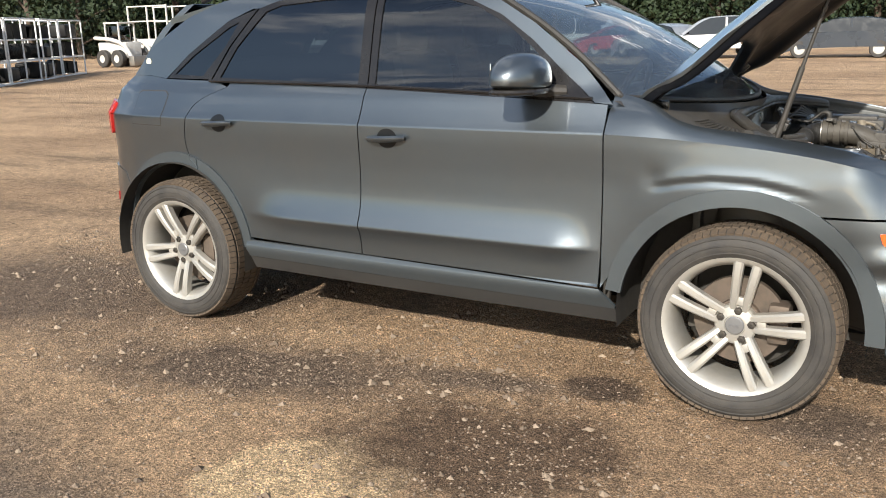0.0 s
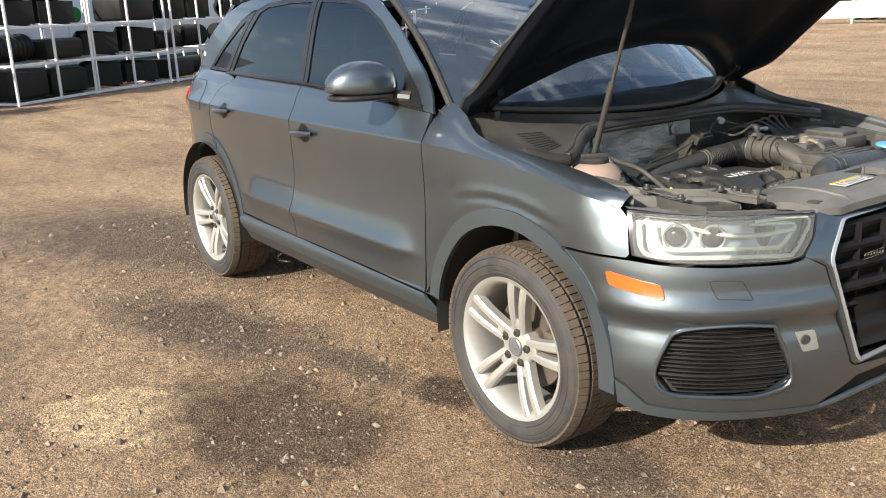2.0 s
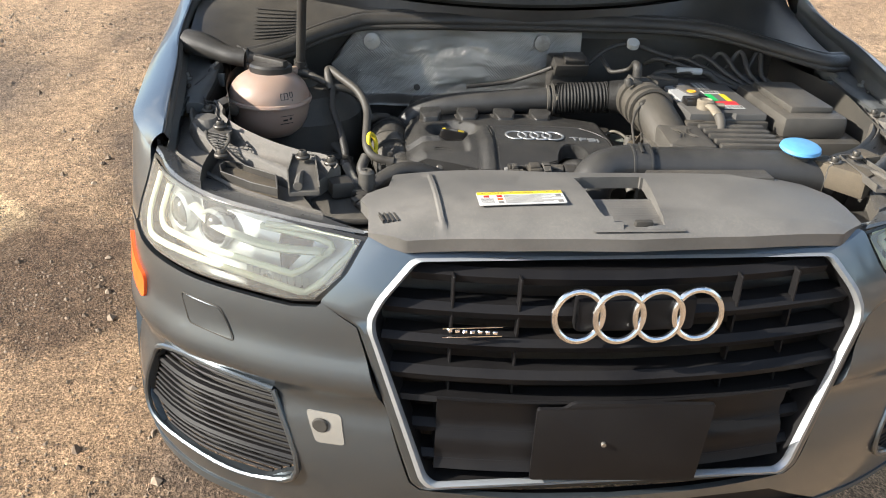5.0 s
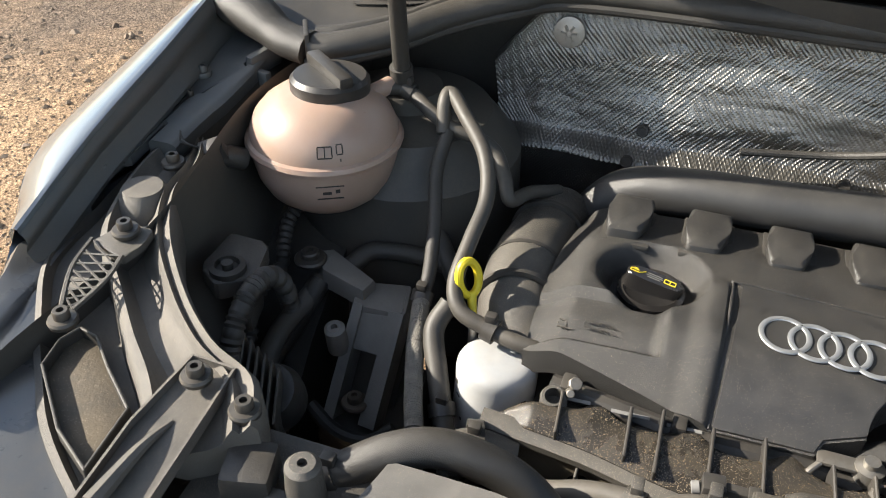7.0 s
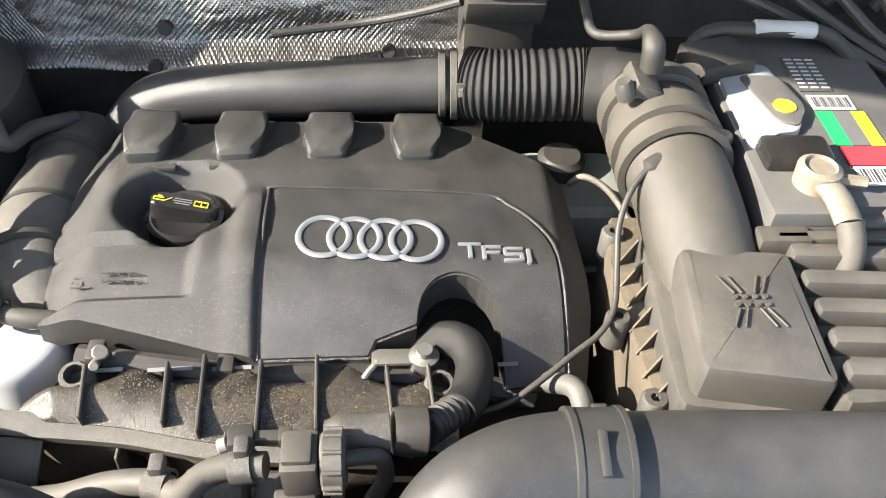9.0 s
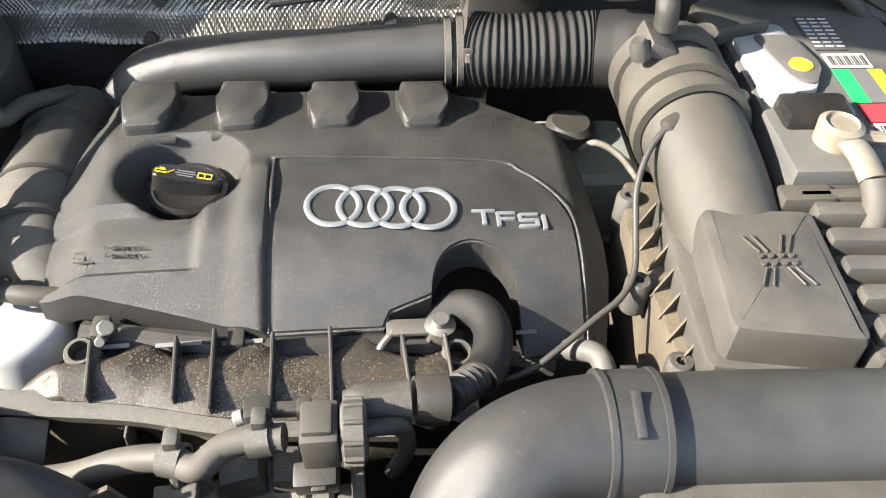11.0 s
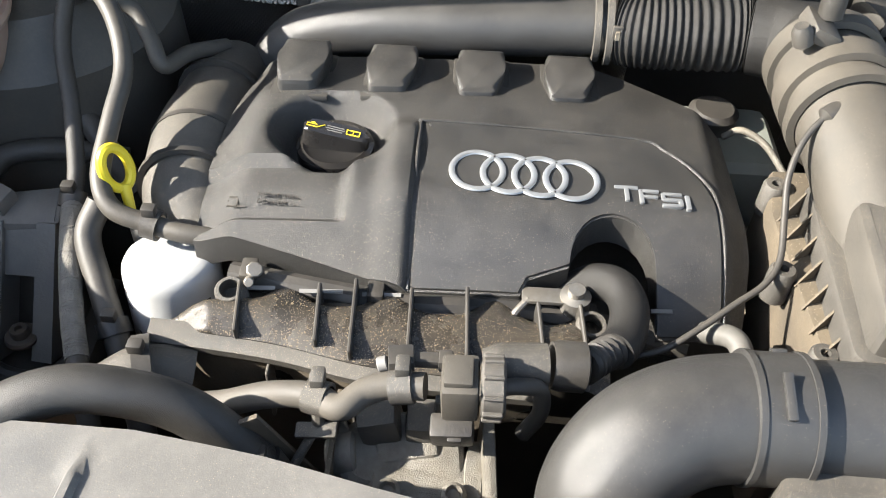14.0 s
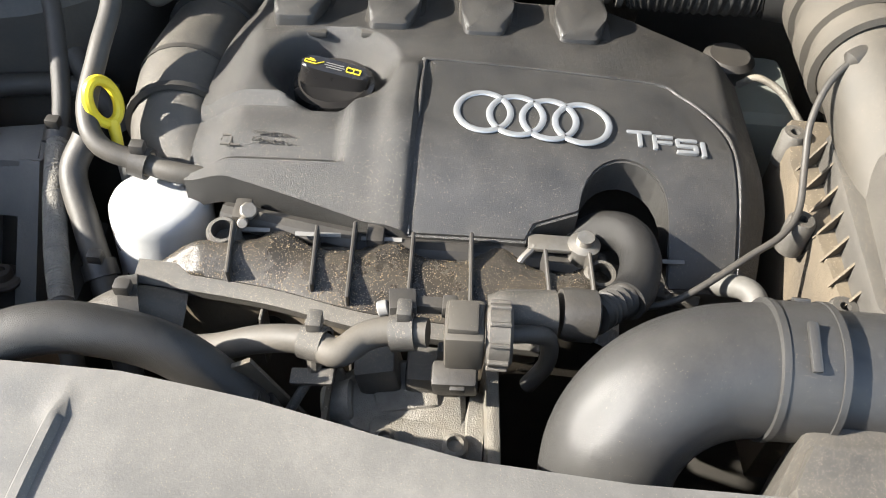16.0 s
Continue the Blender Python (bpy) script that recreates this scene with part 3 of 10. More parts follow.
for i in range(12):
    bm = BM()
    c = off + rd * (-5.5 + 2.45 * (i + 0.5))
    add_box(bm, (2.435, 0.12, 2.6), c + Vector((0, 0, 1.70)), rot=Euler((0, 0, radians(ang))).to_matrix(), bevel=0.012)
    part("panel", bm, WALL, wall)
bm = BM()
add_box(bm, (wl, 0.20, 0.42), off + rd * (wl / 2 - 5.5) + Vector((0, 0, 0.20)), rot=Euler((0, 0, radians(ang))).to_matrix(), bevel=0.02)
part("base_strip", bm, GREENSTRIP, wall)


def make_rack(width=2.35, depth=1.15, levels=(0.04, 0.70, 1.36, 2.02), seed=0, empty=()):
    """A tube rack on the x axis, its back to +y, with moulded car parts in its bays."""
    r = random.Random(seed)
    k = thing("storage_rack", "white tube storage rack full of black moulded car parts", "rack", group="racks along the wall")
    for x in (-width / 2, 0, width / 2):
        for y in (0, depth):
            b = BM()
            add_box(b, (0.045, 0.045, levels[-1]), (x, y, levels[-1] / 2), bevel=0.006, segs=1)
            part("post", b, RACK, k)
    for z in levels:
        for y in (0, depth):
            b = BM()
            add_box(b, (width + 0.045, 0.04, 0.05), (0, y - 0.003, z), bevel=0.005, segs=1)
            part("beam", b, RACK, k)
        for x in (-width / 2, width / 2):
            b = BM()
            add_box(b, (0.04, depth, 0.04), (x, depth / 2, z + 0.002), bevel=0.005, segs=1)
            part("beam", b, RACK, k)
    b = BM()
    add_rod(b, (width / 2, 0, levels[-1]), (width / 2 - 0.3, 0, levels[-2]), 0.015, segs=8)
    part("brace", b, RACK, k)
    for li, z in enumerate(levels[:-1]):
        for sx in (-1, 1):
            if (li, sx) in empty:
                continue
            w = width / 2 - 0.10
            h = r.uniform(0.38, 0.54)
            b = BM()
            kind = r.random()
            cx = sx * width / 4
            if kind < 0.45:      # curved bumper skin
                add_grid(b, lambda u, v: Vector((cx + u * w / 2, depth * 0.25 + 0.35 * u * u + 0.14 * v * v, z + 0.06 + h * (0.5 + 0.5 * v) - 0.06 * u * u)), np.linspace(-1, 1, 13), np.linspace(-1, 1, 7))
                add_grid(b, lambda u, v: Vector((cx + u * w / 2.1, depth * 0.5 + 0.3 * u * u, z + 0.05 + h * 0.9 * (0.5 + 0.5 * v))), np.linspace(-1, 1, 9), np.linspace(-1, 1, 5))
                nm = "bumper_skin"
            elif kind < 0.75:    # ribbed tub
                add_box(b, (w, depth * 0.7, h), (cx, depth * 0.5, z + 0.04 + h / 2), bevel=0.10, segs=3)
                for q in range(5):
                    add_box(b, (0.06, 0.02, 0.05), (cx + (q - 2) * w / 6, depth * 0.14, z + h * 0.75), bevel=0.005, segs=1)
                nm = "moulded_tub"
            else:                # rolled part with hoops
                prof = [(0, 0), (h / 2, 0)]
                for q in range(9):
                    at = w * (q + 0.5) / 9
                    prof += [(h / 2, at - 0.014), (h / 2 + 0.015, at - 0.012), (h / 2 + 0.015, at + 0.012), (h / 2, at + 0.014)]
                add_lathe(b, prof + [(h / 2, w), (0, w)], (cx - w / 2, depth * 0.45, z + 0.05 + h / 2), (1, 0, 0), 20)
                nm = "rolled_part"
            part(nm, b, BLACKBOX, k)
            b = BM()
            add_box(b, (0.10, 0.004, 0.06), (cx + r.uniform(-0.3, 0.3), depth * 0.13, z + 0.3), bevel=0.0)
            part("paper_tag", b, RACK, k)
    return k


racks = [make_rack(seed=1), make_rack(seed=5), make_rack(seed=9, empty=((2, 1),))]
spots = [(-2.1, 0), (2.50, 0), (4.88, 0), (7.32, 0), (10.30, 0), (16.2, 0), (18.8, 0), (21.4, 0), (24.0, 0)]
ri = 0
for i, (s, back) in enumerate(spots):
    p = RACK_A + rd * s + rn * back
    m = pose(p.x, p.y, ground_z(p.x, p.y) + 0.0, 0, 0, ang + 180 + (4 if i % 2 else -3))
    if i < 3:
        racks[i].matrix_basis = m
    else:
        copy_thing(racks[i % 3], m)
# red-brown steel bin between the racks
p = RACK_A - rn * 0.2
bin_ = thing("steel_bin", "red-brown steel bin on skids", "bin", p)
bm = BM()
add_box(bm, (1.35, 1.2, 1.55), p + Vector((0, 0, 0.90)) + rn * 0.6, rot=Euler((0, 0, radians(ang))).to_matrix(), bevel=0.02)
body = part("bin_body", bm, BROWN, bin_)
for k in (-1, 0, 1):
    bm = BM()
    add_box(bm, (0.05, 0.04, 1.45), p + rd * (0.45 * k) + Vector((0, 0, 0.9)) - rn * 0.01, rot=Euler((0, 0, radians(ang))).to_matrix(), bevel=0.008)
    part("rib", bm, BROWN, bin_)
for k in (-1, 1):
    bm = BM()
    add_box(bm, (0.14, 1.2, 0.13), p + rd * (0.45 * k) + rn * 0.6 + Vector((0, 0, 0.065)), rot=Euler((0, 0, radians(ang))).to_matrix(), bevel=0.01)
    part("skid", bm, BROWN, bin_)
# a garden machine and a wheel on the racks
MACH_GREEN = material("green_machine_paint", (0.02, 0.20, 0.05), 0.45, scale=3)
p = RACK_A + rd * 4.25 + rn * 0.35
bm = BM()
add_box(bm, (0.9, 0.5, 0.35), p + Vector((0, 0, 1.60)), rot=Euler((0, 0, radians(ang))).to_matrix(), bevel=0.08, segs=3)
add_lathe(bm, [(0, 0), (0.16, 0), (0.16, 0.12), (0, 0.12)], p + rd * 0.36 + Vector((0, 0, 1.56)) - rn * 0.26, -rn, 20)
solo("garden_machine", bm, MACH_GREEN, "green machine stored on a rack shelf", "machine")
bm = BM()
add_lathe(bm, [(0.10, -0.04), (0.17, -0.04), (0.17, 0.04), (0.10, 0.04)], RACK_A + rd * 3.2 + rn * 0.02 + Vector((0, 0, 2.21)), -rn, 24)
solo("red_wheel", bm, RED_LENS, "small red wheel lying on a rack", "wheel")

# skid-steer loader
LOADER = material("white_machine_paint", (0.62, 0.62, 0.60), 0.45, 0.1, (0.5, 0.47, 0.42), 3, dust=0.3)
L0 = Vector((-33.6, 25.5, 0))
loader = thing("skid_steer_loader", "white skid-steer loader parked on the dirt", "loader", L0)
for dx, dy in ((-0.48, -0.55), (0.48, -0.55), (-0.48, 0.75), (0.48, 0.75)):
    bm = BM()
    c = L0 + Vector((0.85 * dx * 1.2, dy, 0.40))
    add_lathe(bm, [(0.18, -0.14), (0.36, -0.14), (0.40, -0.10), (0.40, 0.10), (0.36, 0.14), (0.18, 0.14)], c, (0, 1, 0), 24)
    w = part("wheel", bm, TYRE, loader)
    bm = BM()
    add_lathe(bm, [(0, -0.10), (0.19, -0.12), (0.19, 0.12), (0, 0.10)], c, (0, 1, 0), 20)
    part("wheel_rim", bm, LOADER, w)
bm = BM()
add_box(bm, (1.9, 0.95, 0.75), L0 + Vector((-0.1, 0.1, 0.78)), bevel=0.08)
part("body", bm, LOADER, loader)
bm = BM()
for x in (-0.45, 0.45):
    for y in (-0.35, 0.55):
        add_box(bm, (0.07, 0.07, 0.95), L0 + Vector((x, y, 1.55)), bevel=0.01)
add_box(bm, (1.05, 1.0, 0.08), L0 + Vector((0, 0.1, 2.02)), bevel=0.02)
cab = part("cab", bm, LOADER, loader)
bm = BM()
add_box(bm, (0.7, 0.8, 0.75), L0 + Vector((0, 0.1, 1.5)), bevel=0.02)
part("cab_glass", bm, TINTED, cab)
for y in (-0.55, 0.75):
    bm = BM()
    add_tube(bm, [L0 + Vector((-1.0, y, 1.35)), L0 + Vector((0.2, y, 1.25)), L0 + Vector((1.0, y, 0.95)), L0 + Vector((1.35, y, 0.45))], 0.09, 8, 4)
    part("lift_arm", bm, LOADER, loader)
bm = BM()
add_box(bm, (0.35, 1.7, 0.45), L0 + Vector((1.55, 0.1, 0.30)), bevel=0.05)
part("bucket", bm, STEEL, loader)
# white frame truck body behind
T0 = Vector((-37.5, 32.5, 0))
truck = thing("white_truck", "white flatbed truck with a tall frame behind the loader", "truck", T0)
bm = BM()
add_box(bm, (4.6, 2.0, 0.5), T0 + Vector((0, 0, 1.0)), bevel=0.05)
part("bed", bm, LOADER, truck)
bm = BM()
add_box(bm, (1.8, 1.9, 1.3), T0 + Vector((2.6, 0, 1.65)), bevel=0.2, segs=3)
cabn = part("cab", bm, LOADER, truck)
bm = BM()
add_box(bm, (1.0, 1.92, 0.5), T0 + Vector((2.75, 0, 1.98)), bevel=0.08)
part("cab_window", bm, TINTED, cabn)
for x in (-2.2, -0.7, 0.8):
    for y in (-0.95, 0.95):
        bm = BM()
        add_box(bm, (0.08, 0.08, 1.9), T0 + Vector((x, y, 2.1)), bevel=0.01)
        part("frame_post", bm, LOADER, truck)
for y in (-0.95, 0.95):
    for z in (2.2, 3.0):
        bm = BM()
        add_box(bm, (3.1, 0.07, 0.07), T0 + Vector((-0.7, y, z)), bevel=0.01)
        part("frame_rail", bm, LOADER, truck)
for x in (-1.6, 2.6):
    for y in (-0.85, 0.85):
        bm = BM()
        add_lathe(bm, [(0, -0.13), (0.42, -0.13), (0.44, 0), (0.42, 0.13), (0, 0.13)], T0 + Vector((x, y, 0.43)), (0, 1, 0), 22)
        part("wheel", bm, TYRE, truck)


def far_car(at, turn, paint, label, tall=0.0, length=4.5):
    """A parked car seen far off, its nose to +x."""
    k = thing("parked_car", label, "car", group="cars parked across the yard")
    h = 1.45 + tall
    w = 0.88
    b = BM()
    prof = smooth_fn([(-length / 2, 0.72), (-length / 2 + 0.2, 0.95), (-0.9, 1.0), (0.9, 0.96), (length / 2 - 0.35, 0.82), (length / 2, 0.55)])
    add_grid(b, lambda x, v: Vector((x, v * w * (1 - 0.12 * (abs(x) / (length / 2)) ** 4), prof(x) - 0.05 * v ** 4)), np.linspace(-length / 2, length / 2, 22), np.linspace(-1, 1, 9))
    thicken(b, Vector((0, 0, -0.55)))
    part("body", b, paint, k)
    b = BM()
    roof = smooth_fn([(-length * 0.45, 0.95), (-length * 0.36, h - 0.12), (-0.6, h), (0.2, h - 0.04), (0.5, h - 0.14), (1.25, 0.95)])
    add_grid(b, lambda x, v: Vector((x, v * (w - 0.06 - 0.16 * (roof(x) - 0.9)), roof(x) - 0.04 * v * v)), np.linspace(-length * 0.45, 1.25, 20), np.linspace(-1, 1, 7))
    cabin = part("roof", b, paint, k)
    for s in (-1, 1):
        b = BM()
        xs2 = np.linspace(-length * 0.40, 1.05, 16)
        add_grid(b, lambda x, t: Vector((x, s * (w - 0.03 - 0.17 * t * (roof(x) - 0.92)), 0.93 + t * max(0.0, roof(x) - 0.97))), xs2, (0, 1))
        part("side_window", b, TINTED_FAR, cabin)
        b = BM()
        add_box(b, (0.08, 0.03, h - 1.0), (-0.35, s * (w - 0.075), 0.93 + (h - 1.0) / 2))
        part("pillar", b, paint, cabin)
        b = BM()
        add_box(b, (0.06, 0.28, 0.16), (-length / 2 + 0.06, s * 0.62, 0.80), bevel=0.02)
        part("tail_lamp", b, RED_LENS, k)
        b = BM()
        add_box(b, (0.10, 0.30, 0.13), (length / 2 - 0.16, s * 0.60, 0.68), bevel=0.03)
        part("headlamp", b, LAMP_GREY, k)
        for x in (-length * 0.29, length * 0.30):
            b = BM()
            add_lathe(b, [(0.19, -0.10), (0.30, -0.10), (0.325, -0.06), (0.325, 0.06), (0.30, 0.10), (0.19, 0.10)], (x, s * (w - 0.11), 0.325), (0, 1, 0), 24)
            wh = part("wheel", b, TYRE, k)
            b = BM()
            add_lathe(b, [(0, -0.095), (0.19, -0.10), (0.20, 0.09), (0, 0.095)], (x, s * (w - 0.11), 0.325), (0, 1, 0), 20)
            part("rim", b, ALLOY, wh)
    k.matrix_basis = pose(at[0], at[1], 0.0, 0, 0, turn)
    return k


TINTED_FAR = material("far_dark_glass", (0.02, 0.025, 0.03), 0.1, scale=4)
C_DARK = material("dark_blue_grey_paint", (0.05, 0.06, 0.075), 0.3, 0.5, coat=0.5, scale=2)
C_WHITE = material("white_car_paint", (0.70, 0.71, 0.72), 0.3, 0, coat=0.4, scale=2, dust=0.1)
C_SILV = material("silver_car_paint", (0.45, 0.46, 0.47), 0.3, 0.6, coat=0.4, scale=2)
C_RED = material("red_car_paint", (0.45, 0.03, 0.03), 0.3, 0.1, coat=0.4, scale=2)
far_car((-3.0, 32.6), 184, C_DARK, "dark grey hatchback parked across the yard", 0.02)
far_car((0.6, 33.6), 176, C_SILV, "silver saloon parked across the yard", -0.02)
far_car((-7.6, 32.4), 200, C_WHITE, "white estate car parked across the yard", 0.18)
far_car((-10.3, 34.0), 150, C_SILV, "silver wreck with its nose dented", -0.05, 4.2)
far_car((-12.6, 35.5), 215, C_RED, "red car behind the wrecks", -0.05, 4.2)
far_car((-16.8, 41.5), 170, C_WHITE, "white van-like car far across the yard", 0.35)
far_car((4.6, 34.0), 182, C_WHITE, "white hatchback at the row's end", 0.0)
far_car((-20.0, 41.0), 165, MACH_GREEN, "green car far across the yard", 0.1)
# flat trailer and pale fence
TR = Vector((-26.2, 26.2, 0))
trailer = thing("flat_trailer", "pale twin-axle flat trailer parked by a fence", "trailer", TR)
td = Vector((-0.12, 1.0, 0)).normalized()
for k in (-0.45, 0.45):
    for s in (-0.9, 0.9):
        bm = BM()
        add_lathe(bm, [(0.0, -0.1), (0.15, -0.12), (0.36, -0.1), (0.36, 0.1), (0.15, 0.12), (0, 0.1)], TR + td * k * 1.0 + Vector((s, 0, 0.37)), (1, 0.1, 0), 22)
        w = part("wheel", bm, TYRE, trailer)
        bm = BM()
        add_lathe(bm, [(0, -0.125), (0.19, -0.125), (0.19, 0.125), (0, 0.125)], TR + td * k * 1.0 + Vector((s, 0, 0.37)), (1, 0.1, 0), 18)
        part("rim", bm, LOADER, w)
bm = BM()
add_box(bm, (1.6, 7.5, 0.12), TR + td * 1.2 + Vector((0, 0, 0.72)), rot=Euler((0, 0, 0.12)).to_matrix(), bevel=0.02)
part("deck", bm, LOADER, trailer)
for i in range(6):
    bm = BM()
    p = TR + td * (-2.2 + 1.3 * i)
    add_box(bm, (0.06, 0.06, 0.7), p + Vector((0.8, 0, 1.1)), bevel=0.01)
    part("stake", bm, LOADER, trailer)
fence = thing("white_fence", "low white board fence along the yard edge", "fence", (-30, 34, 0))
for i in range(16):
    p = Vector((-33 + 1.9 * i, 26.5 + 1.35 * i, 0)) if i < 8 else Vector((-33 + 1.9 * i, 26.5 + 1.35 * i, 0))
    bm = BM()
    add_box(bm, (0.10, 0.10, 1.1), p + Vector((0, 0, 0.55)), bevel=0.01)
    part("post", bm, LOADER, fence)
    bm = BM()
    add_box(bm, (2.3, 0.04, 0.75), p + Vector((0.95, 0.67, 0.62)), rot=Euler((0, 0, math.atan2(1.35, 1.9))).to_matrix(), bevel=0.005)
    part("board", bm, LOADER, fence)

# trees round the yard
LEAF = material("dark_foliage", (0.011, 0.023, 0.009), 0.7, 0, (0.026, 0.042, 0.014), 0.6, rough_var=0.1)
BARK = material("bark", (0.10, 0.075, 0.055), 0.9, 0, (0.06, 0.045, 0.035), 3, bump=0.5, bump_scale=20)


def make_tree(seed, height):
    r = random.Random(seed)
    k = thing("tree", "leafy dark green tree at the edge of the yard", "tree", group="trees round the yard")
    b = BM()
    add_tube(b, [(0, 0, -0.1), (0.1, 0.05, height * 0.2), (0.0, 0.15, height * 0.45), (0.1, 0.1, height * 0.8)], lambda t: 0.28 * (1 - 0.85 * t), 10, 5)
    lobes = []
    for i in range(9):
        a, z = r.uniform(0, 6.28), height * r.uniform(0.10, 0.8)
        rr = height * 0.28 * (1 - 0.5 * z / height) * r.uniform(0.7, 1.2)
        tip = Vector((rr * math.cos(a), rr * math.sin(a), z + height * 0.08))
        add_tube(b, [(0.03, 0.05, z * 0.8), tip * 0.5 + Vector((0, 0, z * 0.5)), tip], lambda t: 0.09 * (1 - 0.8 * t), 6, 4)
        lobes.append((tip, height * r.uniform(0.13, 0.22)))
    lobes.append((Vector((0, 0, height * 0.85)), height * 0.17))
    lobes.append((Vector((0, 0, height * 0.5)), height * 0.25))
    part("trunk", b, BARK, k)
    vs, fs = [], []
    for c, rad in lobes:
        for i in range(330):
            d = Vector((r.gauss(0, 1), r.gauss(0, 1), r.gauss(0, 0.8))).normalized() * rad * r.uniform(0.55, 1.1)
            p = c + d
            u = Vector((r.gauss(0, 1), r.gauss(0, 1), r.gauss(0, 1))).normalized()
            v = u.cross(Vector((r.gauss(0, 1), r.gauss(0, 1), r.gauss(0, 1)))).normalized()
            s = r.uniform(0.10, 0.24)
            q = len(vs)
            vs += [tuple(p + u * s), tuple(p + v * s * 0.6), tuple(p - u * s), tuple(p - v * s * 0.6)]
            fs.append((q, q + 1, q + 2, q + 3))
    me = bpy.data.meshes.new("crown")
    me.from_pydata(vs, [], fs)
    me.materials.append(LEAF)
    cr = new("crown", me)
    cr.parent = k
    return k


trees = [make_tree(3, 9.5), make_tree(7, 11.5), make_tree(11, 8.5)]
rnd = random.Random(12)
n_tree = 0
for i in range(46):
    a = radians(62 + 118 * i / 45 + rnd.uniform(-0.8, 0.8))
    d = rnd.uniform(52, 62)
    x, y = -3 + d * math.cos(a) * 1.15, d * math.sin(a) + 2
    m = pose(x, y, 0, 0, 0, rnd.uniform(0, 360))
    if n_tree < 3:
        trees[n_tree].matrix_basis = m
    else:
        copy_thing(trees[n_tree % 3], m)
    n_tree += 1

# the woods behind the trees
rnd = random.Random(31)
vs, fs = [], []
for i in range(15000):
    a = radians(rnd.uniform(56, 188))
    d = rnd.uniform(62, 70)
    top = 7.5 + 2.5 * noise.noise((a * 9, 3, 1)) + 1.2 * noise.noise((a * 40, 5, 1))
    p = Vector((-3 + d * math.cos(a) * 1.15, d * math.sin(a) + 2, rnd.random() ** 0.8 * top))
    u = Vector((rnd.gauss(0, 1), rnd.gauss(0, 1), rnd.gauss(0, 1))).normalized()
    v = u.cross(Vector((rnd.gauss(0, 1), rnd.gauss(0, 1), rnd.gauss(0, 1)))).normalized()
    q, k = rnd.uniform(0.25, 0.7), len(vs)
    vs += [tuple(p + u * q), tuple(p + v * q * 0.6), tuple(p - u * q), tuple(p - v * q * 0.6)]
    fs.append((k, k + 1, k + 2, k + 3))
stuff_mesh("far_woods", (vs, fs), LEAF, "dense dark green woods behind the yard", "woods")
bm = BM()
add_grid(bm, lambda a, z: Vector((-3 + 72 * math.cos(a) * 1.15, 72 * math.sin(a) + 2, z)), [radians(56 + 3 * i) for i in range(45)], (-0.5, 3.0, 6.0))
tagged(part("backdrop", bm, LEAF), "dark shade of the woods", "backdrop", kind="structure")

# ---------------------------------------------------------------- the car's skin
# plan line of the right-hand side: along the flank the parameter s is x itself; past its ends it is the length along the line
FLANK = smooth_fn([(-3.10, -0.800), (-2.90, -0.852), (-2.50, -0.890), (-2.00, -0.903), (-1.20, -0.909), (-0.40, -0.908), (0.0, -0.905), (0.36, -0.896)])
NOSE = curve([(0.36, -0.896, 0), (0.42, -0.886, 0), (0.566, -0.838, 0), (0.68, -0.748, 0), (0.757, -0.63, 0), (0.812, -0.51, 0), (0.855, -0.36, 0), (0.884, -0.18, 0), (0.894, 0, 0)], 12)
TAIL = curve([(-3.10, -0.800, 0), (-3.24, -0.70, 0), (-3.36, -0.50, 0), (-3.43, -0.25, 0), (-3.45, 0, 0)], 12)
plan = [(x, x, FLANK(x)) for x in np.linspace(-3.10, 0.36, 140)]
run = 0.36
for a, b in zip(NOSE, NOSE[1:]):
    run += (b - a).length
    plan.append((run, b.x, b.y))
S_NOSE = run
run = -3.10
for a, b in zip(TAIL, TAIL[1:]):
    run -= (b - a).length
    plan.insert(0, (run, b.x, b.y))
S_TAIL = run
PL = np.array(plan)
side_in = smooth_fn([(0.18, 0.100), (0.27, 0.066), (0.33, 0.036), (0.385, 0.013), (0.405, 0.003), (0.422, 0.003), (0.436, 0.020), (0.50, 0.023), (0.565, 0.025),
                     (0.65, 0.027), (0.74, 0.030), (0.80, 0.031), (0.88, 0.028), (0.95, 0.0245), (0.984, 0.0246), (0.990, 0.0275), (1.0, 0.0340), (1.05, 0.060), (1.10, 0.082), (1.14, 0.112),
                     (1.25, 0.142), (1.40, 0.182), (1.48, 0.212), (1.54, 0.262), (1.60, 0.34)])
flare_out = smooth_fn([(0.43, 0.003), (0.50, 0.010), (0.550, 0.026), (0.560, 0.034), (0.5655, 0.035), (0.60, 0.023), (0.64, 0.0105), (0.68, 0.003), (0.74, 0.0), (0.90, 0.0)])
front_in = smooth_fn([(0.18, 0.08), (0.25, 0.030), (0.30, 0.004), (0.36, -0.008), (0.44, -0.014), (0.52, -0.004), (0.56, 0.006), (0.58, 0.004), (0.60, -0.010), (0.615, -0.013), (0.64, -0.008), (0.67, 0.002), (0.72, 0.008), (0.78, 0.022), (0.84, 0.048), (0.88, 0.068), (0.92, 0.11)])


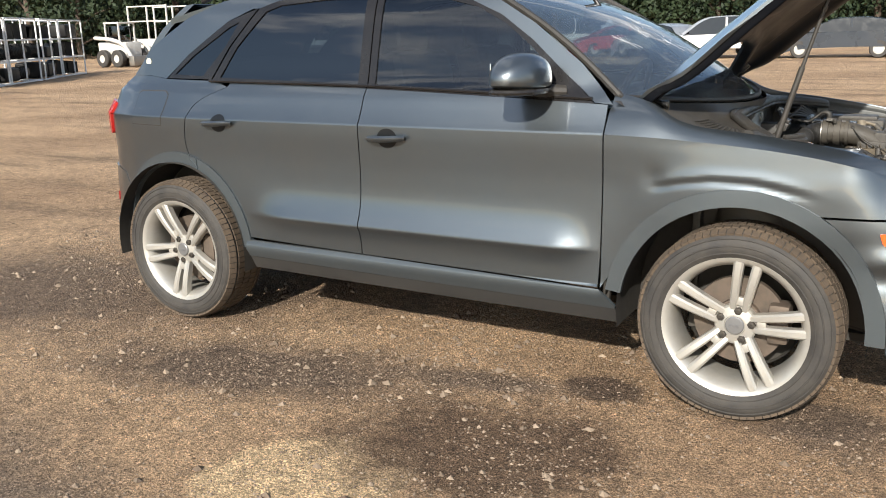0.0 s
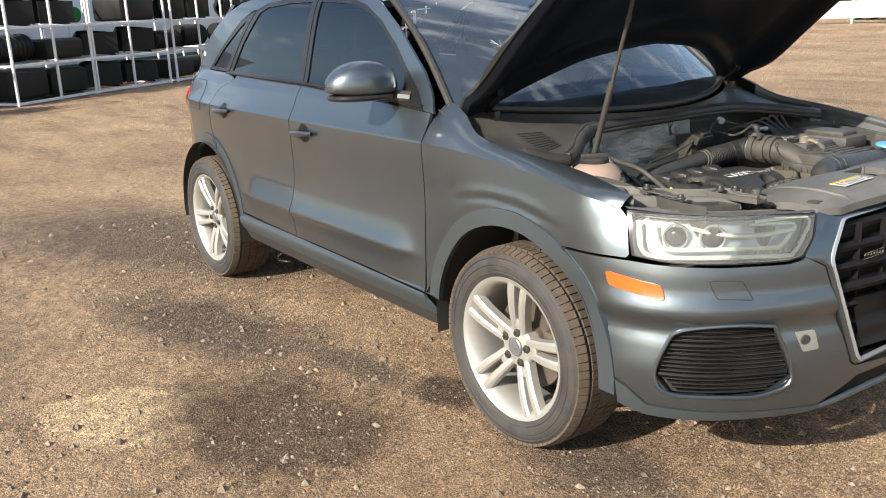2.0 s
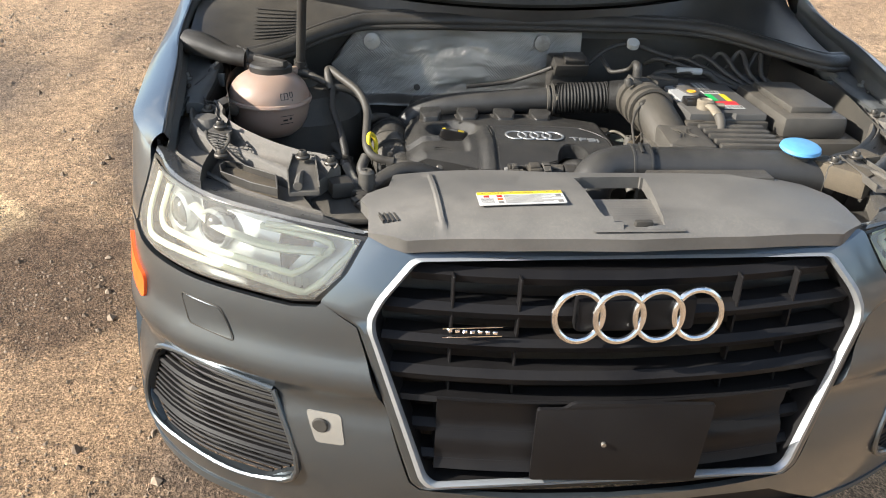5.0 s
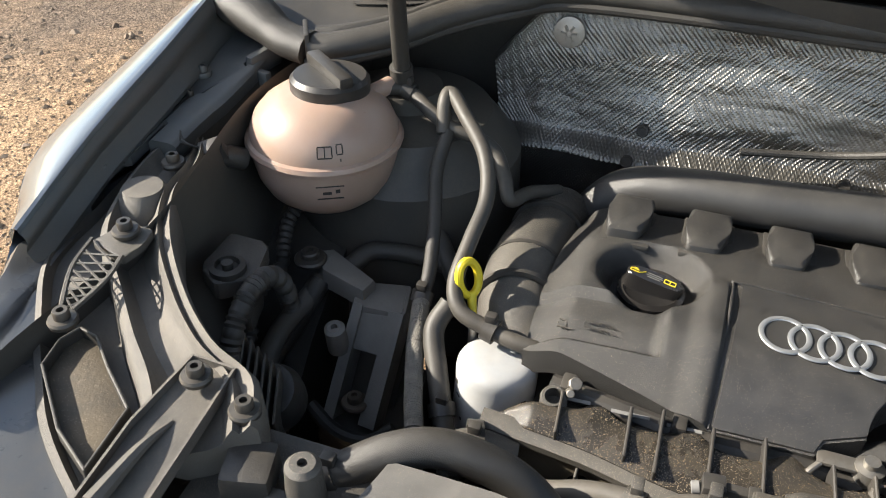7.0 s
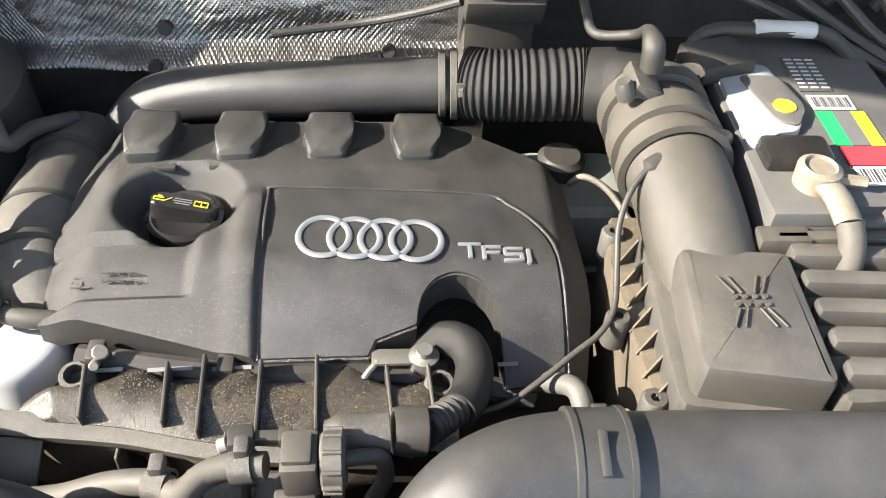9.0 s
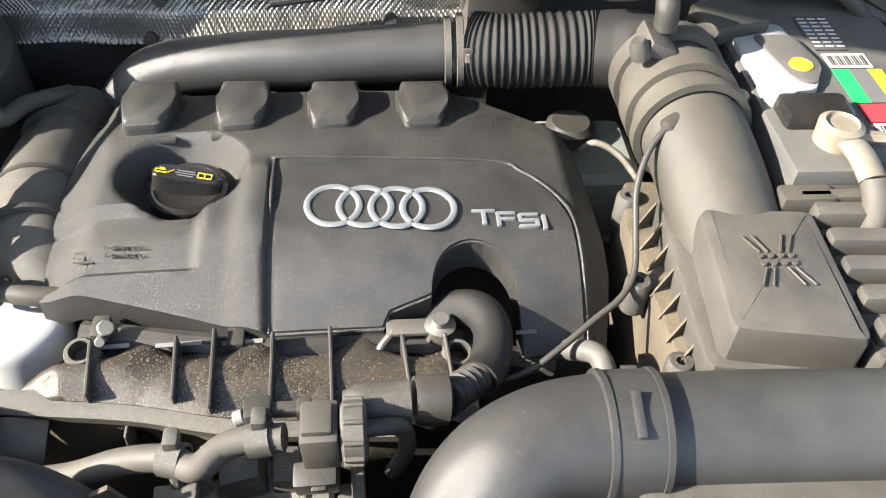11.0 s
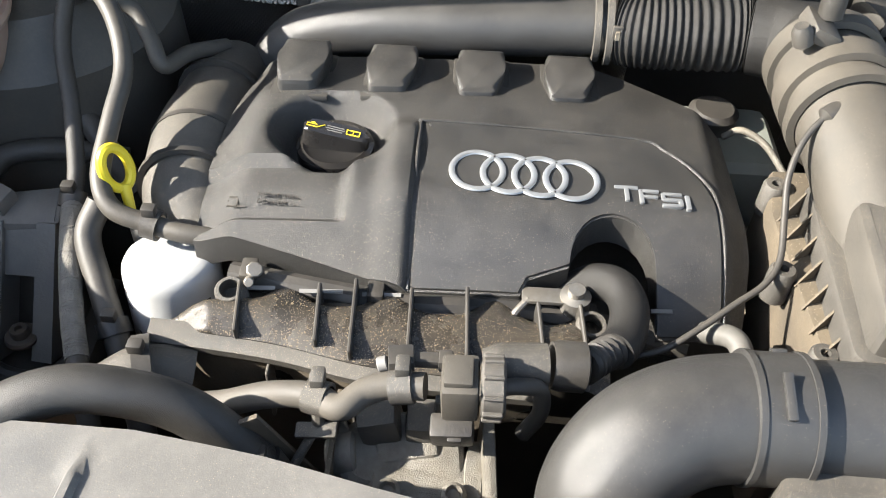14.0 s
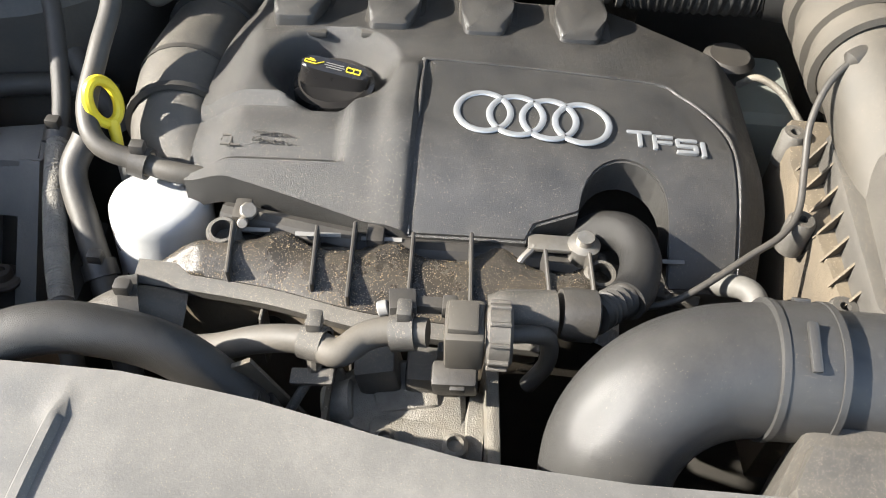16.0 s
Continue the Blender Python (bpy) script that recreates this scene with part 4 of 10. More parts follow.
def skin(s, z, lift=0.0, side=-1):
    """A place on the car's skin: s along its plan line, z its height, lift outwards. side -1 is the right, 1 the left."""
    x, y = float(np.interp(s, PL[:, 0], PL[:, 1])), float(np.interp(s, PL[:, 0], PL[:, 2]))
    e = 0.02
    tx = float(np.interp(s + e, PL[:, 0], PL[:, 1]) - np.interp(s - e, PL[:, 0], PL[:, 1]))
    ty = float(np.interp(s + e, PL[:, 0], PL[:, 2]) - np.interp(s - e, PL[:, 0], PL[:, 2]))
    q = math.hypot(tx, ty)
    nx, ny = ty / q, -tx / q
    if s > S_NOSE - e:
        nx, ny = 1, 0
    if s < S_TAIL + e:
        nx, ny = -1, 0
    k = step(0.30, 0.50, s)
    d = side_in(z) * (1 - k) + front_in(z) * k
    # the doors' flare over their lower crease
    if 0.43 < z < 0.74:
        d -= flare_out(z) * step(-0.455, -0.66, s) * step(-2.20, -1.90, s)
    # the fender's fuller shoulder over the front wheel
    d -= 0.022 * step(-0.45, -0.10, s) * (1 - k) * step(0.56, 0.74, z) * step(0.985, 0.79, z)
    return Vector((x - nx * (d - lift), -side * (y - ny * (d - lift)), z))


def s_of_y(y):
    """The parameter of the nose at a distance y from the middle (y below 0)."""
    m = PL[:, 0] > 0.36
    return float(np.interp(y, PL[m, 2], PL[m, 0]))


def add_skin(bm, outline, side=-1, lift=0.0, step_s=0.035, zs=None, rim=0.012, fn=None, holes=()):
    """A panel of the skin inside an outline of (s, z), cut into a fine grid, with its edges turned in."""
    b = bmesh.new()
    f = b.faces.new([b.verts.new((p[0], 0, p[1])) for p in outline])
    s0, s1 = min(p[0] for p in outline), max(p[0] for p in outline)
    z0, z1 = min(p[1] for p in outline), max(p[1] for p in outline)
    cuts = [((k, 0, 0), (1, 0, 0)) for k in np.arange(math.ceil(s0 / step_s) * step_s, s1, step_s)]
    levels = zs or [0.2 + 0.02 * i for i in range(80)] + [0.4, 0.425, 0.438, 0.550, 0.5655, 0.572, 0.974, 0.985, 0.991]
    cuts += [((0, 0, k), (0, 0, 1)) for k in levels if z0 + 0.001 < k < z1 - 0.001]
    for co, no in cuts:
        bmesh.ops.bisect_plane(b, geom=b.verts[:] + b.edges[:] + b.faces[:], plane_co=co, plane_no=no, dist=0.0004)
    for hole in holes:
        k = len(hole)
        hx, hz = sum(p[0] for p in hole) / k, sum(p[1] for p in hole) / k
        reach = max(math.hypot(p[0] - hx, p[1] - hz) for p in hole) * 1.15
        for i in range(k):
            (ax, az), (bx, bz) = hole[i], hole[(i + 1) % k]
            near = [f for f in b.faces if (f.calc_center_median() - Vector((hx, 0, hz))).length < reach]
            geo = list({v for f in near for v in f.verts}) + list({e for f in near for e in f.edges}) + near
            bmesh.ops.bisect_plane(b, geom=geo, plane_co=(ax, 0, az), plane_no=(bz - az, 0, ax - bx), dist=0.0002)
        inside = []
        for f in b.faces:
            c = f.calc_center_median()
            sg = [(q[0] - p[0]) * (c.z - p[1]) - (q[1] - p[1]) * (c.x - p[0]) for p, q in zip(hole, hole[1:] + hole[:1])]
            if all(v > 0 for v in sg) or all(v < 0 for v in sg):
                inside.append(f)
        bmesh.ops.delete(b, geom=inside, context="FACES")
    g = fn or skin
    for v in b.verts:
        v.co = g(v.co.x, v.co.z, lift, side)
    bmesh.ops.triangulate(b, faces=[f for f in b.faces if len(f.verts) > 4])
    bmesh.ops.recalc_face_normals(b, faces=b.faces)
    c = sum((f.normal * f.calc_area() for f in b.faces), Vector())
    mid = sum((f.calc_center_median() for f in b.faces), Vector()) / len(b.faces)
    if c.dot(mid - Vector((-1.2, 0, 0.75))) < 0:
        bmesh.ops.reverse_faces(b, faces=b.faces)
    if rim:
        thicken(b, rim)
    me = bpy.data.meshes.new("tmp")
    b.to_mesh(me)
    b.free()
    bm.from_mesh(me)
    bpy.data.meshes.remove(me)
    return bm


def arch_skin(s, z, lift, side):
    p = skin(s, max(z, 0.60), lift, side)
    return Vector((p.x, p.y, z))


def arc(cx, cz, r, a0, a1, n=14, rz=None):
    rz = rz or r
    return [(cx + r * math.cos(radians(a0 + (a1 - a0) * i / n)), cz + rz * math.sin(radians(a0 + (a1 - a0) * i / n))) for i in range(n + 1)]


def spline2(pts, n=6):
    return [(p.x, p.z) for p in curve([(a, 0, b) for a, b in pts], n)]


car = thing("car", "dark grey compact crossover car with raised bonnet on a dirt yard", "car", (-1.2, 0, 0))
WB = -2.603
G = 0.0025          # half the gap between panels

# centre lines of the seams
A_X, B_X = -0.478, -1.525
REAR_SEAM = [(-2.30, 1.125), (-2.47, 1.05), (-2.52, 0.94), (-2.52, 0.83), (-2.45, 0.745)]
BELT = smooth_fn([(-2.75, 1.155), (-2.4, 1.15), (-1.56, 1.128), (-0.5, 1.085), (-0.47, 1.083)])
CREASE = smooth_fn([(-0.50, 0.986), (-0.30, 0.980), (-0.16, 0.972), (0.08, 0.952), (0.23, 0.932), (0.33, 0.912), (0.44, 0.882)])
# the fender's upper edge, where the closed bonnet meets it
EDGE = curve([(-0.475, -0.752, 1.122), (-0.34, -0.790, 1.092), (-0.24, -0.824, 1.040), (-0.15, -0.832, 1.016), (0.0, -0.829, 0.999), (0.15, -0.814, 0.979), (0.30, -0.806, 0.954), (0.435, -0.800, 0.918)], 4)
edge_z = lambda x: interp(x, [(p.x, p.z) for p in EDGE])


def belt_pts(x0, x1, n=8):
    return [(x0 + (x1 - x0) * i / n, BELT(x0 + (x1 - x0) * i / n)) for i in range(n + 1)]


for side in (-1, 1):
    # front door
    bm = BM()
    add_skin(bm, [(B_X + G, 0.445), (A_X - G - 0.006, 0.43), (A_X - G, 0.55), (A_X - G, 0.99)] + belt_pts(A_X - G, B_X + G), side)
    door = part("front_door", bm, PAINT, car)
    bm = BM()
    add_skin(bm, [(B_X - G, 0.445)] + [(B_X - G, z) for z in (0.7, 0.99)] + belt_pts(B_X - G, -2.29)
             + [(x + G, z) for x, z in spline2(REAR_SEAM)] + [(p[0] + 0.003, p[1]) for p in arc(WB, 0.36, 0.462, 62, 12, 10)], side)
    rdoor = part("rear_door", bm, PAINT, car)
    # sills under the doors
    bm = BM()
    add_skin(bm, [(-2.165, 0.367), (-0.425, 0.352), (-0.42, 0.36), (A_X, 0.425), (B_X, 0.44), (-2.17, 0.443)], side)
    part("sill", bm, TRIM_GREY, car, "grey painted sill")
    bm = BM()
    add_skin(bm, [(-2.16, 0.305), (-0.41, 0.290), (-0.422, 0.350), (-2.165, 0.364)], side, -0.006)
    part("sill_cladding", bm, SILL_PLASTIC, car, "dark plastic lower sill cladding")
    # rear quarter: from the rear seam round to the tail
    bm = BM()
    quarter = [(x - G, z) for x, z in spline2(REAR_SEAM)][::-1] + [(-2.40, 1.15), (-2.72, 1.155), (-2.86, 1.17), (-3.02, 1.17), (-3.16, 1.10), (-3.16, 0.72), (-3.05, 0.70), (-3.01, 0.61)]
    add_skin(bm, quarter + arc(WB, 0.36, 0.462, 148, 72, 14), side)
    part("rear_quarter", bm, PAINT, car)
    bm = BM()
    flap = [(-2.91, 0.945), (-2.69, 0.945), (-2.675, 1.085), (-2.70, 1.10), (-2.88, 1.10), (-2.90, 1.085)]
    add_skin(bm, [(-2.795 + (p[0] + 2.795) * 1.035, 1.022 + (p[1] - 1.022) * 1.05) for p in flap], side, 0.0008, rim=0)
    part("fuel_flap_gap", bm, VOID, car)
    bm = BM()
    add_skin(bm, [(-2.91, 0.945), (-2.69, 0.945), (-2.675, 1.085), (-2.70, 1.10), (-2.88, 1.10), (-2.90, 1.085)], side, 0.0025, rim=0.006)
    part("fuel_flap", bm, PAINT, car)
    # front fender: flank below its crease, top above it
    bm = BM()
    fl = [(A_X + G, 0.43), (A_X + G, 0.984)] + [(x, CREASE(x)) for x in np.linspace(A_X + 0.02, 0.435, 14)] + [(0.46, 0.86), (0.485, 0.765), (0.475, 0.755)]
    add_skin(bm, fl + arc(0, 0.36, 0.462, 58, 166, 18), side, rim=0.01, step_s=0.022, zs=[0.42 + 0.01 * i for i in range(60)] + [0.985, 0.992])
    rows = []
    for q in EDGE:
        o = skin(max(q.x, A_X + G), CREASE(q.x), 0, -1)
        tall = step(0.03, 0.12, q.z - o.z)
        mid = (o + q) / 2 + Vector((0, -0.006 - 0.010 * tall, 0.006 + 0.016 * tall))
        line = [o] + [(o * (1 - t) ** 2 + mid * 2 * t * (1 - t) + q * t * t) for t in (0.17, 0.34, 0.5, 0.67, 0.84, 1)] + [q + Vector((0, 0.004, -0.001)), q + Vector((0, 0.006, -0.006))]
        rows.append([bm.verts.new(Vector((v.x, v.y * -side, v.z))) for v in line])
    for a, b in zip(rows, rows[1:]):
        for j in range(len(a) - 1):
            bm.faces.new((a[j], b[j], b[j + 1], a[j + 1]))
    # the dent above the arch: a buckled crease with the metal pushed in under it
    if side < 0:
        for v in bm.verts:
            x = v.co.x
            line = interp(x, [(-0.30, 0.818), (-0.21, 0.842), (-0.10, 0.857), (0.045, 0.854), (0.17, 0.829), (0.24, 0.810)])
            d = line - v.co.z
            ends = step(-0.31, -0.26, x) * step(0.27, 0.12, x)
            if d > 0:
                v.co.y += 0.0045 * ends * step(0.0, 0.010, d) * step(0.034, 0.012, d)
            else:
                v.co.y -= 0.0025 * ends * step(-0.04, 0.0, d)
            dx, dz = (x + 0.295) / 0.030, (v.co.z - 0.842) / 0.040
            v.co.y += 0.0065 * math.exp(-dx * dx - dz * dz)
    fender = part("front_fender", bm, PAINT, car, "dented grey painted fender" if side < 0 else "")
    # the fender's flange, down to the ledge inside, greyed to paint its shade
    bm = BM()
    add_grid(bm, lambda i, t: Vector((EDGE[int(i)].x, -side * (EDGE[int(i)].y + 0.0062 + 0.010 * t + 0.004 * math.sin(t * 9)), EDGE[int(i)].z - 0.005 - (EDGE[int(i)].z - interp(EDGE[int(i)].x, [(-0.4, 1.00), (0.05, 0.935), (0.30, 0.906), (0.44, 0.872)])) * t)), range(6, len(EDGE)), np.linspace(0, 1, 9))
    part("fender_flange", bm, BAY_GREY, car, "dusty inner flange of the fender")
    # wheel arch trims
    for cx, a0, a1, r0, r1 in ((0, -2, 172, 0.405, 0.462), (WB, 6, 172, 0.405, 0.462)):
        bm = BM()
        add_skin(bm, arc(cx, 0.36, r1, a0, a1, 26) + arc(cx, 0.36, r0, a1, a0, 26), side, 0.007, step_s=0.03, zs=[0.3 + 0.03 * i for i in range(20)], rim=0.02, fn=arch_skin)
        part("arch_trim", bm, TRIM_GREY, car, "grey plastic wheel-arch trim")
        # arch liner
        bm = BM()
        add_grid(bm, lambda a, w: Vector((cx + 0.415 * math.cos(a), -side * (-0.89 + w), 0.36 + 0.415 * math.sin(a))), np.linspace(radians(-10), radians(190), 24), (0, 0.12, 0.30))
        add_grid(bm, lambda a, r: Vector((cx + r * math.cos(a), -side * -0.59, 0.36 + r * math.sin(a))), np.linspace(radians(-10), radians(190), 24), (0.0, 0.415))
        part("arch_liner", bm, VOID, car)

# nose: bumper skin below the lamps, between the arches
LAMP = [(0.452, 0.878), (0.60, 0.882), (s_of_y(-0.62), 0.876), (s_of_y(-0.445), 0.862), (s_of_y(-0.475), 0.80), (s_of_y(-0.515), 0.755), (s_of_y(-0.56), 0.748), (0.62, 0.752), (0.492, 0.762)]
FOG = [(s_of_y(y), z) for y, z in ((-0.592, 0.570), (-0.69, 0.582), (-0.800, 0.565), (-0.822, 0.525), (-0.836, 0.435), (-0.815, 0.380), (-0.70, 0.374), (-0.611, 0.376), (-0.546, 0.420))]
GO = [(-0.335, 0.418), (-0.352, 0.434), (-0.447, 0.725), (-0.513, 0.757), (-0.472, 0.806), (-0.443, 0.868)]         # outer edge of the grille frame
GI = [(-0.312, 0.436), (-0.326, 0.450), (-0.418, 0.716), (-0.421, 0.742), (-0.405, 0.775), (-0.355, 0.838)]      # its inner edge
for side in (-1, 1):
    bm = BM()
    top = [(0.482, 0.748), (0.62, 0.745), (s_of_y(-0.56), 0.741), (s_of_y(-0.519), 0.747)]
    hexa = [(s_of_y(y), z) for y, z in ((-0.509, 0.755), (-0.450, 0.722), (-0.355, 0.430), (-0.337, 0.414), (-0.2, 0.409), (0, 0.408))]
    low = [(S_NOSE, 0.392), (s_of_y(-0.20), 0.388), (s_of_y(-0.315), 0.380), (s_of_y(-0.445), 0.312), (s_of_y(-0.58), 0.320), (s_of_y(-0.73), 0.328), (0.56, 0.340), (0.50, 0.385), (0.468, 0.400)]
    add_skin(bm, top + hexa + low + arc(0, 0.36, 0.4635, 5, 56, 12), side, zs=[0.28 + 0.014 * i for i in range(46)], step_s=0.025, holes=[FOG])
    bump = part("front_bumper", bm, PAINT, car)
    bm = BM()
    add_skin(bm, [(0.462, 0.392), (0.498, 0.379), (0.557, 0.334), (s_of_y(-0.73), 0.324), (s_of_y(-0.58), 0.316), (s_of_y(-0.445), 0.308), (s_of_y(-0.425), 0.300),
                  (s_of_y(-0.47), 0.292), (s_of_y(-0.60), 0.296), (s_of_y(-0.73), 0.298), (0.55, 0.300), (0.468, 0.318)], side, 0.003, zs=[0.2 + 0.02 * i for i in range(10)])
    part("front_lip", bm, TRIM_GREY, bump, "dark grey plastic chin lip")
    bm = BM()
    add_skin(bm, [(s_of_y(-0.442), 0.306), (s_of_y(-0.315), 0.376), (s_of_y(-0.20), 0.384), (S_NOSE, 0.388), (S_NOSE, 0.348), (s_of_y(-0.25), 0.337), (s_of_y(-0.41), 0.302)], side, -0.012, rim=0.03)
    part("lower_air_slot", bm, GRILLE_BLACK, bump, "black lower air slot")
    bm = BM()
    add_tube(bm, [skin(s_of_y(y), z, -0.004, side) for y, z in ((-0.44, 0.300), (-0.36, 0.312), (-0.25, 0.329), (-0.12, 0.338), (-0.0005, 0.340))], 0.009, 10, 4)
    part("chin_edge", bm, TRIM_GREY, bump, "dark grey edge under the air slot")
    # a raised lip round the fog opening
    bm = BM()
    loop = [skin(a, b, 0.004, side) for a, b in FOG + FOG[:1]]
    add_tube(bm, [p for p in loop], 0.006, 8, 4)
    part("fog_surround", bm, PAINT, bump)
    # fog grille: dark backing and slats
    cy = sum(p[0] for p in FOG) / len(FOG)
    cz = sum(p[1] for p in FOG) / len(FOG)
    fog = BM()
    add_skin(fog, [(cy + (p[0] - cy) * 1.06, cz + (p[1] - cz) * 1.06) for p in FOG], side, -0.035, rim=0.0)
    fog = part("fog_grille", fog, VOID, car, "black slatted lower air grille")
    for k in range(16):
        z = 0.386 + 0.0122 * k
        left = interp(z, [(0.376, s_of_y(-0.80)), (0.435, s_of_y(-0.834)), (0.525, s_of_y(-0.820)), (0.565, s_of_y(-0.795)), (0.582, s_of_y(-0.70))])
        right = interp(z, [(0.376, s_of_y(-0.611)), (0.420, s_of_y(-0.548)), (0.570, s_of_y(-0.594)), (0.582, s_of_y(-0.68))])
        thick = 0.0080 if k in (4, 11) else 0.0036
        bm = BM()
        add_tube(bm, [skin(left + (right - left) * t, z, -0.012, side) for t in (0.01, 0.2, 0.4, 0.6, 0.8, 0.99)], thick, 6, 2, 0.8)
        part("slat", bm, GRILLE_BLACK, fog)
    # side marker, washer flap, tow eye cover
    bm = BM()
    add_skin(bm, round_outline([(0.418, 0.712), (0.588, 0.692), (0.600, 0.652), (0.432, 0.672)], 0.012), side, 0.006, step_s=0.02, rim=0.008)
    part("side_marker", bm, ORANGE, car, "orange side marker lamp")
    bm = BM()
    add_skin(bm, round_outline([(s_of_y(-0.752), 0.708), (s_of_y(-0.682), 0.705), (s_of_y(-0.655), 0.655), (s_of_y(-0.735), 0.662)], 0.010), side, 0.0016, step_s=0.02, rim=0.006)
    flap = part("washer_flap", bm, PAINT, bump)
    bm = BM()
    loop = [skin(a, b, 0.0008, side) for a, b in round_outline([(s_of_y(-0.754), 0.710), (s_of_y(-0.680), 0.707), (s_of_y(-0.652), 0.653), (s_of_y(-0.737), 0.660)], 0.010)]
    add_tube(bm, loop + loop[:1], 0.0014, 6, 1, round_path=False)
    part("flap_gap", bm, VOID, bump)
    if side < 0:
        bm = BM()
        add_skin(bm, round_outline([(s_of_y(-0.535), 0.545), (s_of_y(-0.475), 0.545), (s_of_y(-0.465), 0.49), (s_of_y(-0.515), 0.488)], 0.008), side, 0.002, step_s=0.02, rim=0.006)
        part("tow_eye_recess", bm, material("bare_grey_plastic", (0.16, 0.16, 0.15), 0.6, dust=0.4), bump, "open tow eye recess with a bare hole")
        bm = BM()
        p, q = skin(s_of_y(-0.508), 0.522, 0.0, side), skin(s_of_y(-0.508), 0.522, 0.006, side)
        add_rod(bm, p, q, 0.015)
        part("tow_eye_hole", bm, VOID, bump)
    # headlamp
    lamp = BM()
    c0, c1 = sum(p[0] for p in LAMP) / len(LAMP), sum(p[1] for p in LAMP) / len(LAMP)
    shrink = lambda k: [(c0 + (p[0] - c0) * k, c1 + (p[1] - c1) * (1 - (1 - k) * 2)) for p in LAMP]
    add_skin(lamp, LAMP, side, -0.004, step_s=0.03, holes=[shrink(0.955)], rim=0.06)
    lamp = part("headlamp", lamp, GLOSS_BLACK, car, "clear-lens headlamp with a pale painted sheen")
    bm = BM()
    add_skin(bm, [(p[0], min(p[1], 0.850)) for p in shrink(0.985)], side, -0.055, step_s=0.03, rim=0)
    part("reflector_bowl", bm, LAMP_GREY, lamp)
    for k, lift in ((0.90, -0.016), (0.74, -0.026)):
        loop = shrink(k)
        run = loop[2:4] + loop[4:] + loop[:1]
        bm = BM()
        add_tube(bm, [skin(p[0], min(p[1], 0.852), lift, side) for p in run], 0.0062, 8, 4, 0.8)
        part("light_strip", bm, LED_WHITE, lamp, "pale daytime light strip")
    bm = BM()
    add_tube(bm, [skin(s_of_y(-0.80) + 0.02, 0.838, -0.030, side), skin(s_of_y(-0.72), 0.822, -0.030, side), skin(s_of_y(-0.62), 0.816, -0.024, side), skin(s_of_y(-0.52), 0.826, -0.016, side)], 0.010, 8, 4, 0.6)
    part("light_strip", bm, LED_WHITE, lamp, "pale daytime light strip")
    # shelf under the upper edge, finely ribbed
    bm = BM()
    add_grid(bm, lambda a, t: skin(a, 0.868 - 0.012 * t, -0.004 - 0.040 * t + 0.0012 * math.sin(a * 900), side), np.linspace(0.50, s_of_y(-0.48), 150), (0, 0.5, 1))
    part("lamp_shelf", bm, LAMP_GREY, lamp)
    for at_s in (0.615, 0.735):
        bm = BM()
        c = skin(at_s, 0.812, -0.040, side)
        nrm = skin(at_s, 0.812, 0.0, side) - c
        add_lathe(bm, [(0.036, -0.015), (0.037, 0.0), (0.033, 0.006), (0.029, 0.002)], c, nrm, 28)
        bowl = part("projector", bm, LAMP_GREY, lamp)
        bm = BM()
        add_lathe(bm, [(0.029, 0.0), (0.024, 0.008), (0.015, 0.013), (0.0, 0.015)], c, nrm, 28)
        part("projector_lens", bm, GLOSS_BLACK, bowl)
    bm = BM()
    for i in range(9):
        add_box(bm, (0.004, 0.010, 0.022), skin(0.84 + 0.014 * i, 0.768, -0.03, side), bevel=0.001, segs=1)
    part("indicator_rib", bm, LAMP_GREY, lamp)
    bm = BM()
    add_skin(bm, shrink(0.965), side, 0.0, step_s=0.03, rim=0.0)
    part("lens", bm, LENS, lamp)

# grille
def nose(y, z, lift=0.0, side=-1):
    v = skin(s_of_y(-abs(y)), z, lift, -1)
    return Vector((v.x, v.y if y <= 0 else -v.y, v.z))


grille = thing("grille", "", "")
grille.parent = car
grille.location = (2.05, 0, 0.62)
del_tags = [grille.pop(k) for k in ("label", "category") if k in grille]
out = GO + [(-y, z) for y, z in GO[::-1]]
ins = GI + [(-y, z) for y, z in GI[::-1]]
ring_o, ring_i = round_outline(out, 0.008, 3), round_outline(ins, 0.014, 3)
painted, strip, lip = BM(), BM(), BM()
rows_p, rows_s, rows_l = [], [], []
for o, i in zip(ring_o, ring_i):
    a, b = nose(*o, 0.002), nose(*i, 0.0)
    k = max(0.35, 1 - 0.015 / max(0.001, (b - a).length))
    m = a.lerp(b, k)
    rows_p.append([painted.verts.new(p) for p in (nose(*o, -0.02), a, a.lerp(b, k * 0.5) + Vector((0.006, 0, 0)), m + Vector((0.004, 0, 0)), m + Vector((-0.006, 0, 0)))])
    rows_s.append([strip.verts.new(p) for p in (m + Vector((-0.004, 0, 0)), m + Vector((0.007, 0, 0)), m.lerp(b, 0.55) + Vector((0.009, 0, 0)), b, b + Vector((-0.005, 0, 0)))])
    rows_l.append([lip.verts.new(p) for p in (b + Vector((-0.003, 0, 0)), nose(*i, -0.02), nose(*i, -0.05))])
for bm, rows in ((painted, rows_p), (strip, rows_s), (lip, rows_l)):
    for i in range(len(rows)):
        a, b = rows[i], rows[(i + 1) % len(rows)]
        for j in range(len(a) - 1):
            bm.faces.new((a[j], b[j], b[j + 1], a[j + 1]))
part("grille_lip", lip, GRILLE_BLACK, grille, "black inner lip of the grille", smooth=50)
part("grille_surround", painted, PAINT, grille, "grey painted grille surround", smooth=50)
part("grille_frame", strip, PAINT_SILVER, grille, "narrow satin silver grille frame", smooth=50)
bm = BM()
add_box(bm, (0.02, 0.90, 0.43), (0.76, 0, 0.645), bevel=0.004)
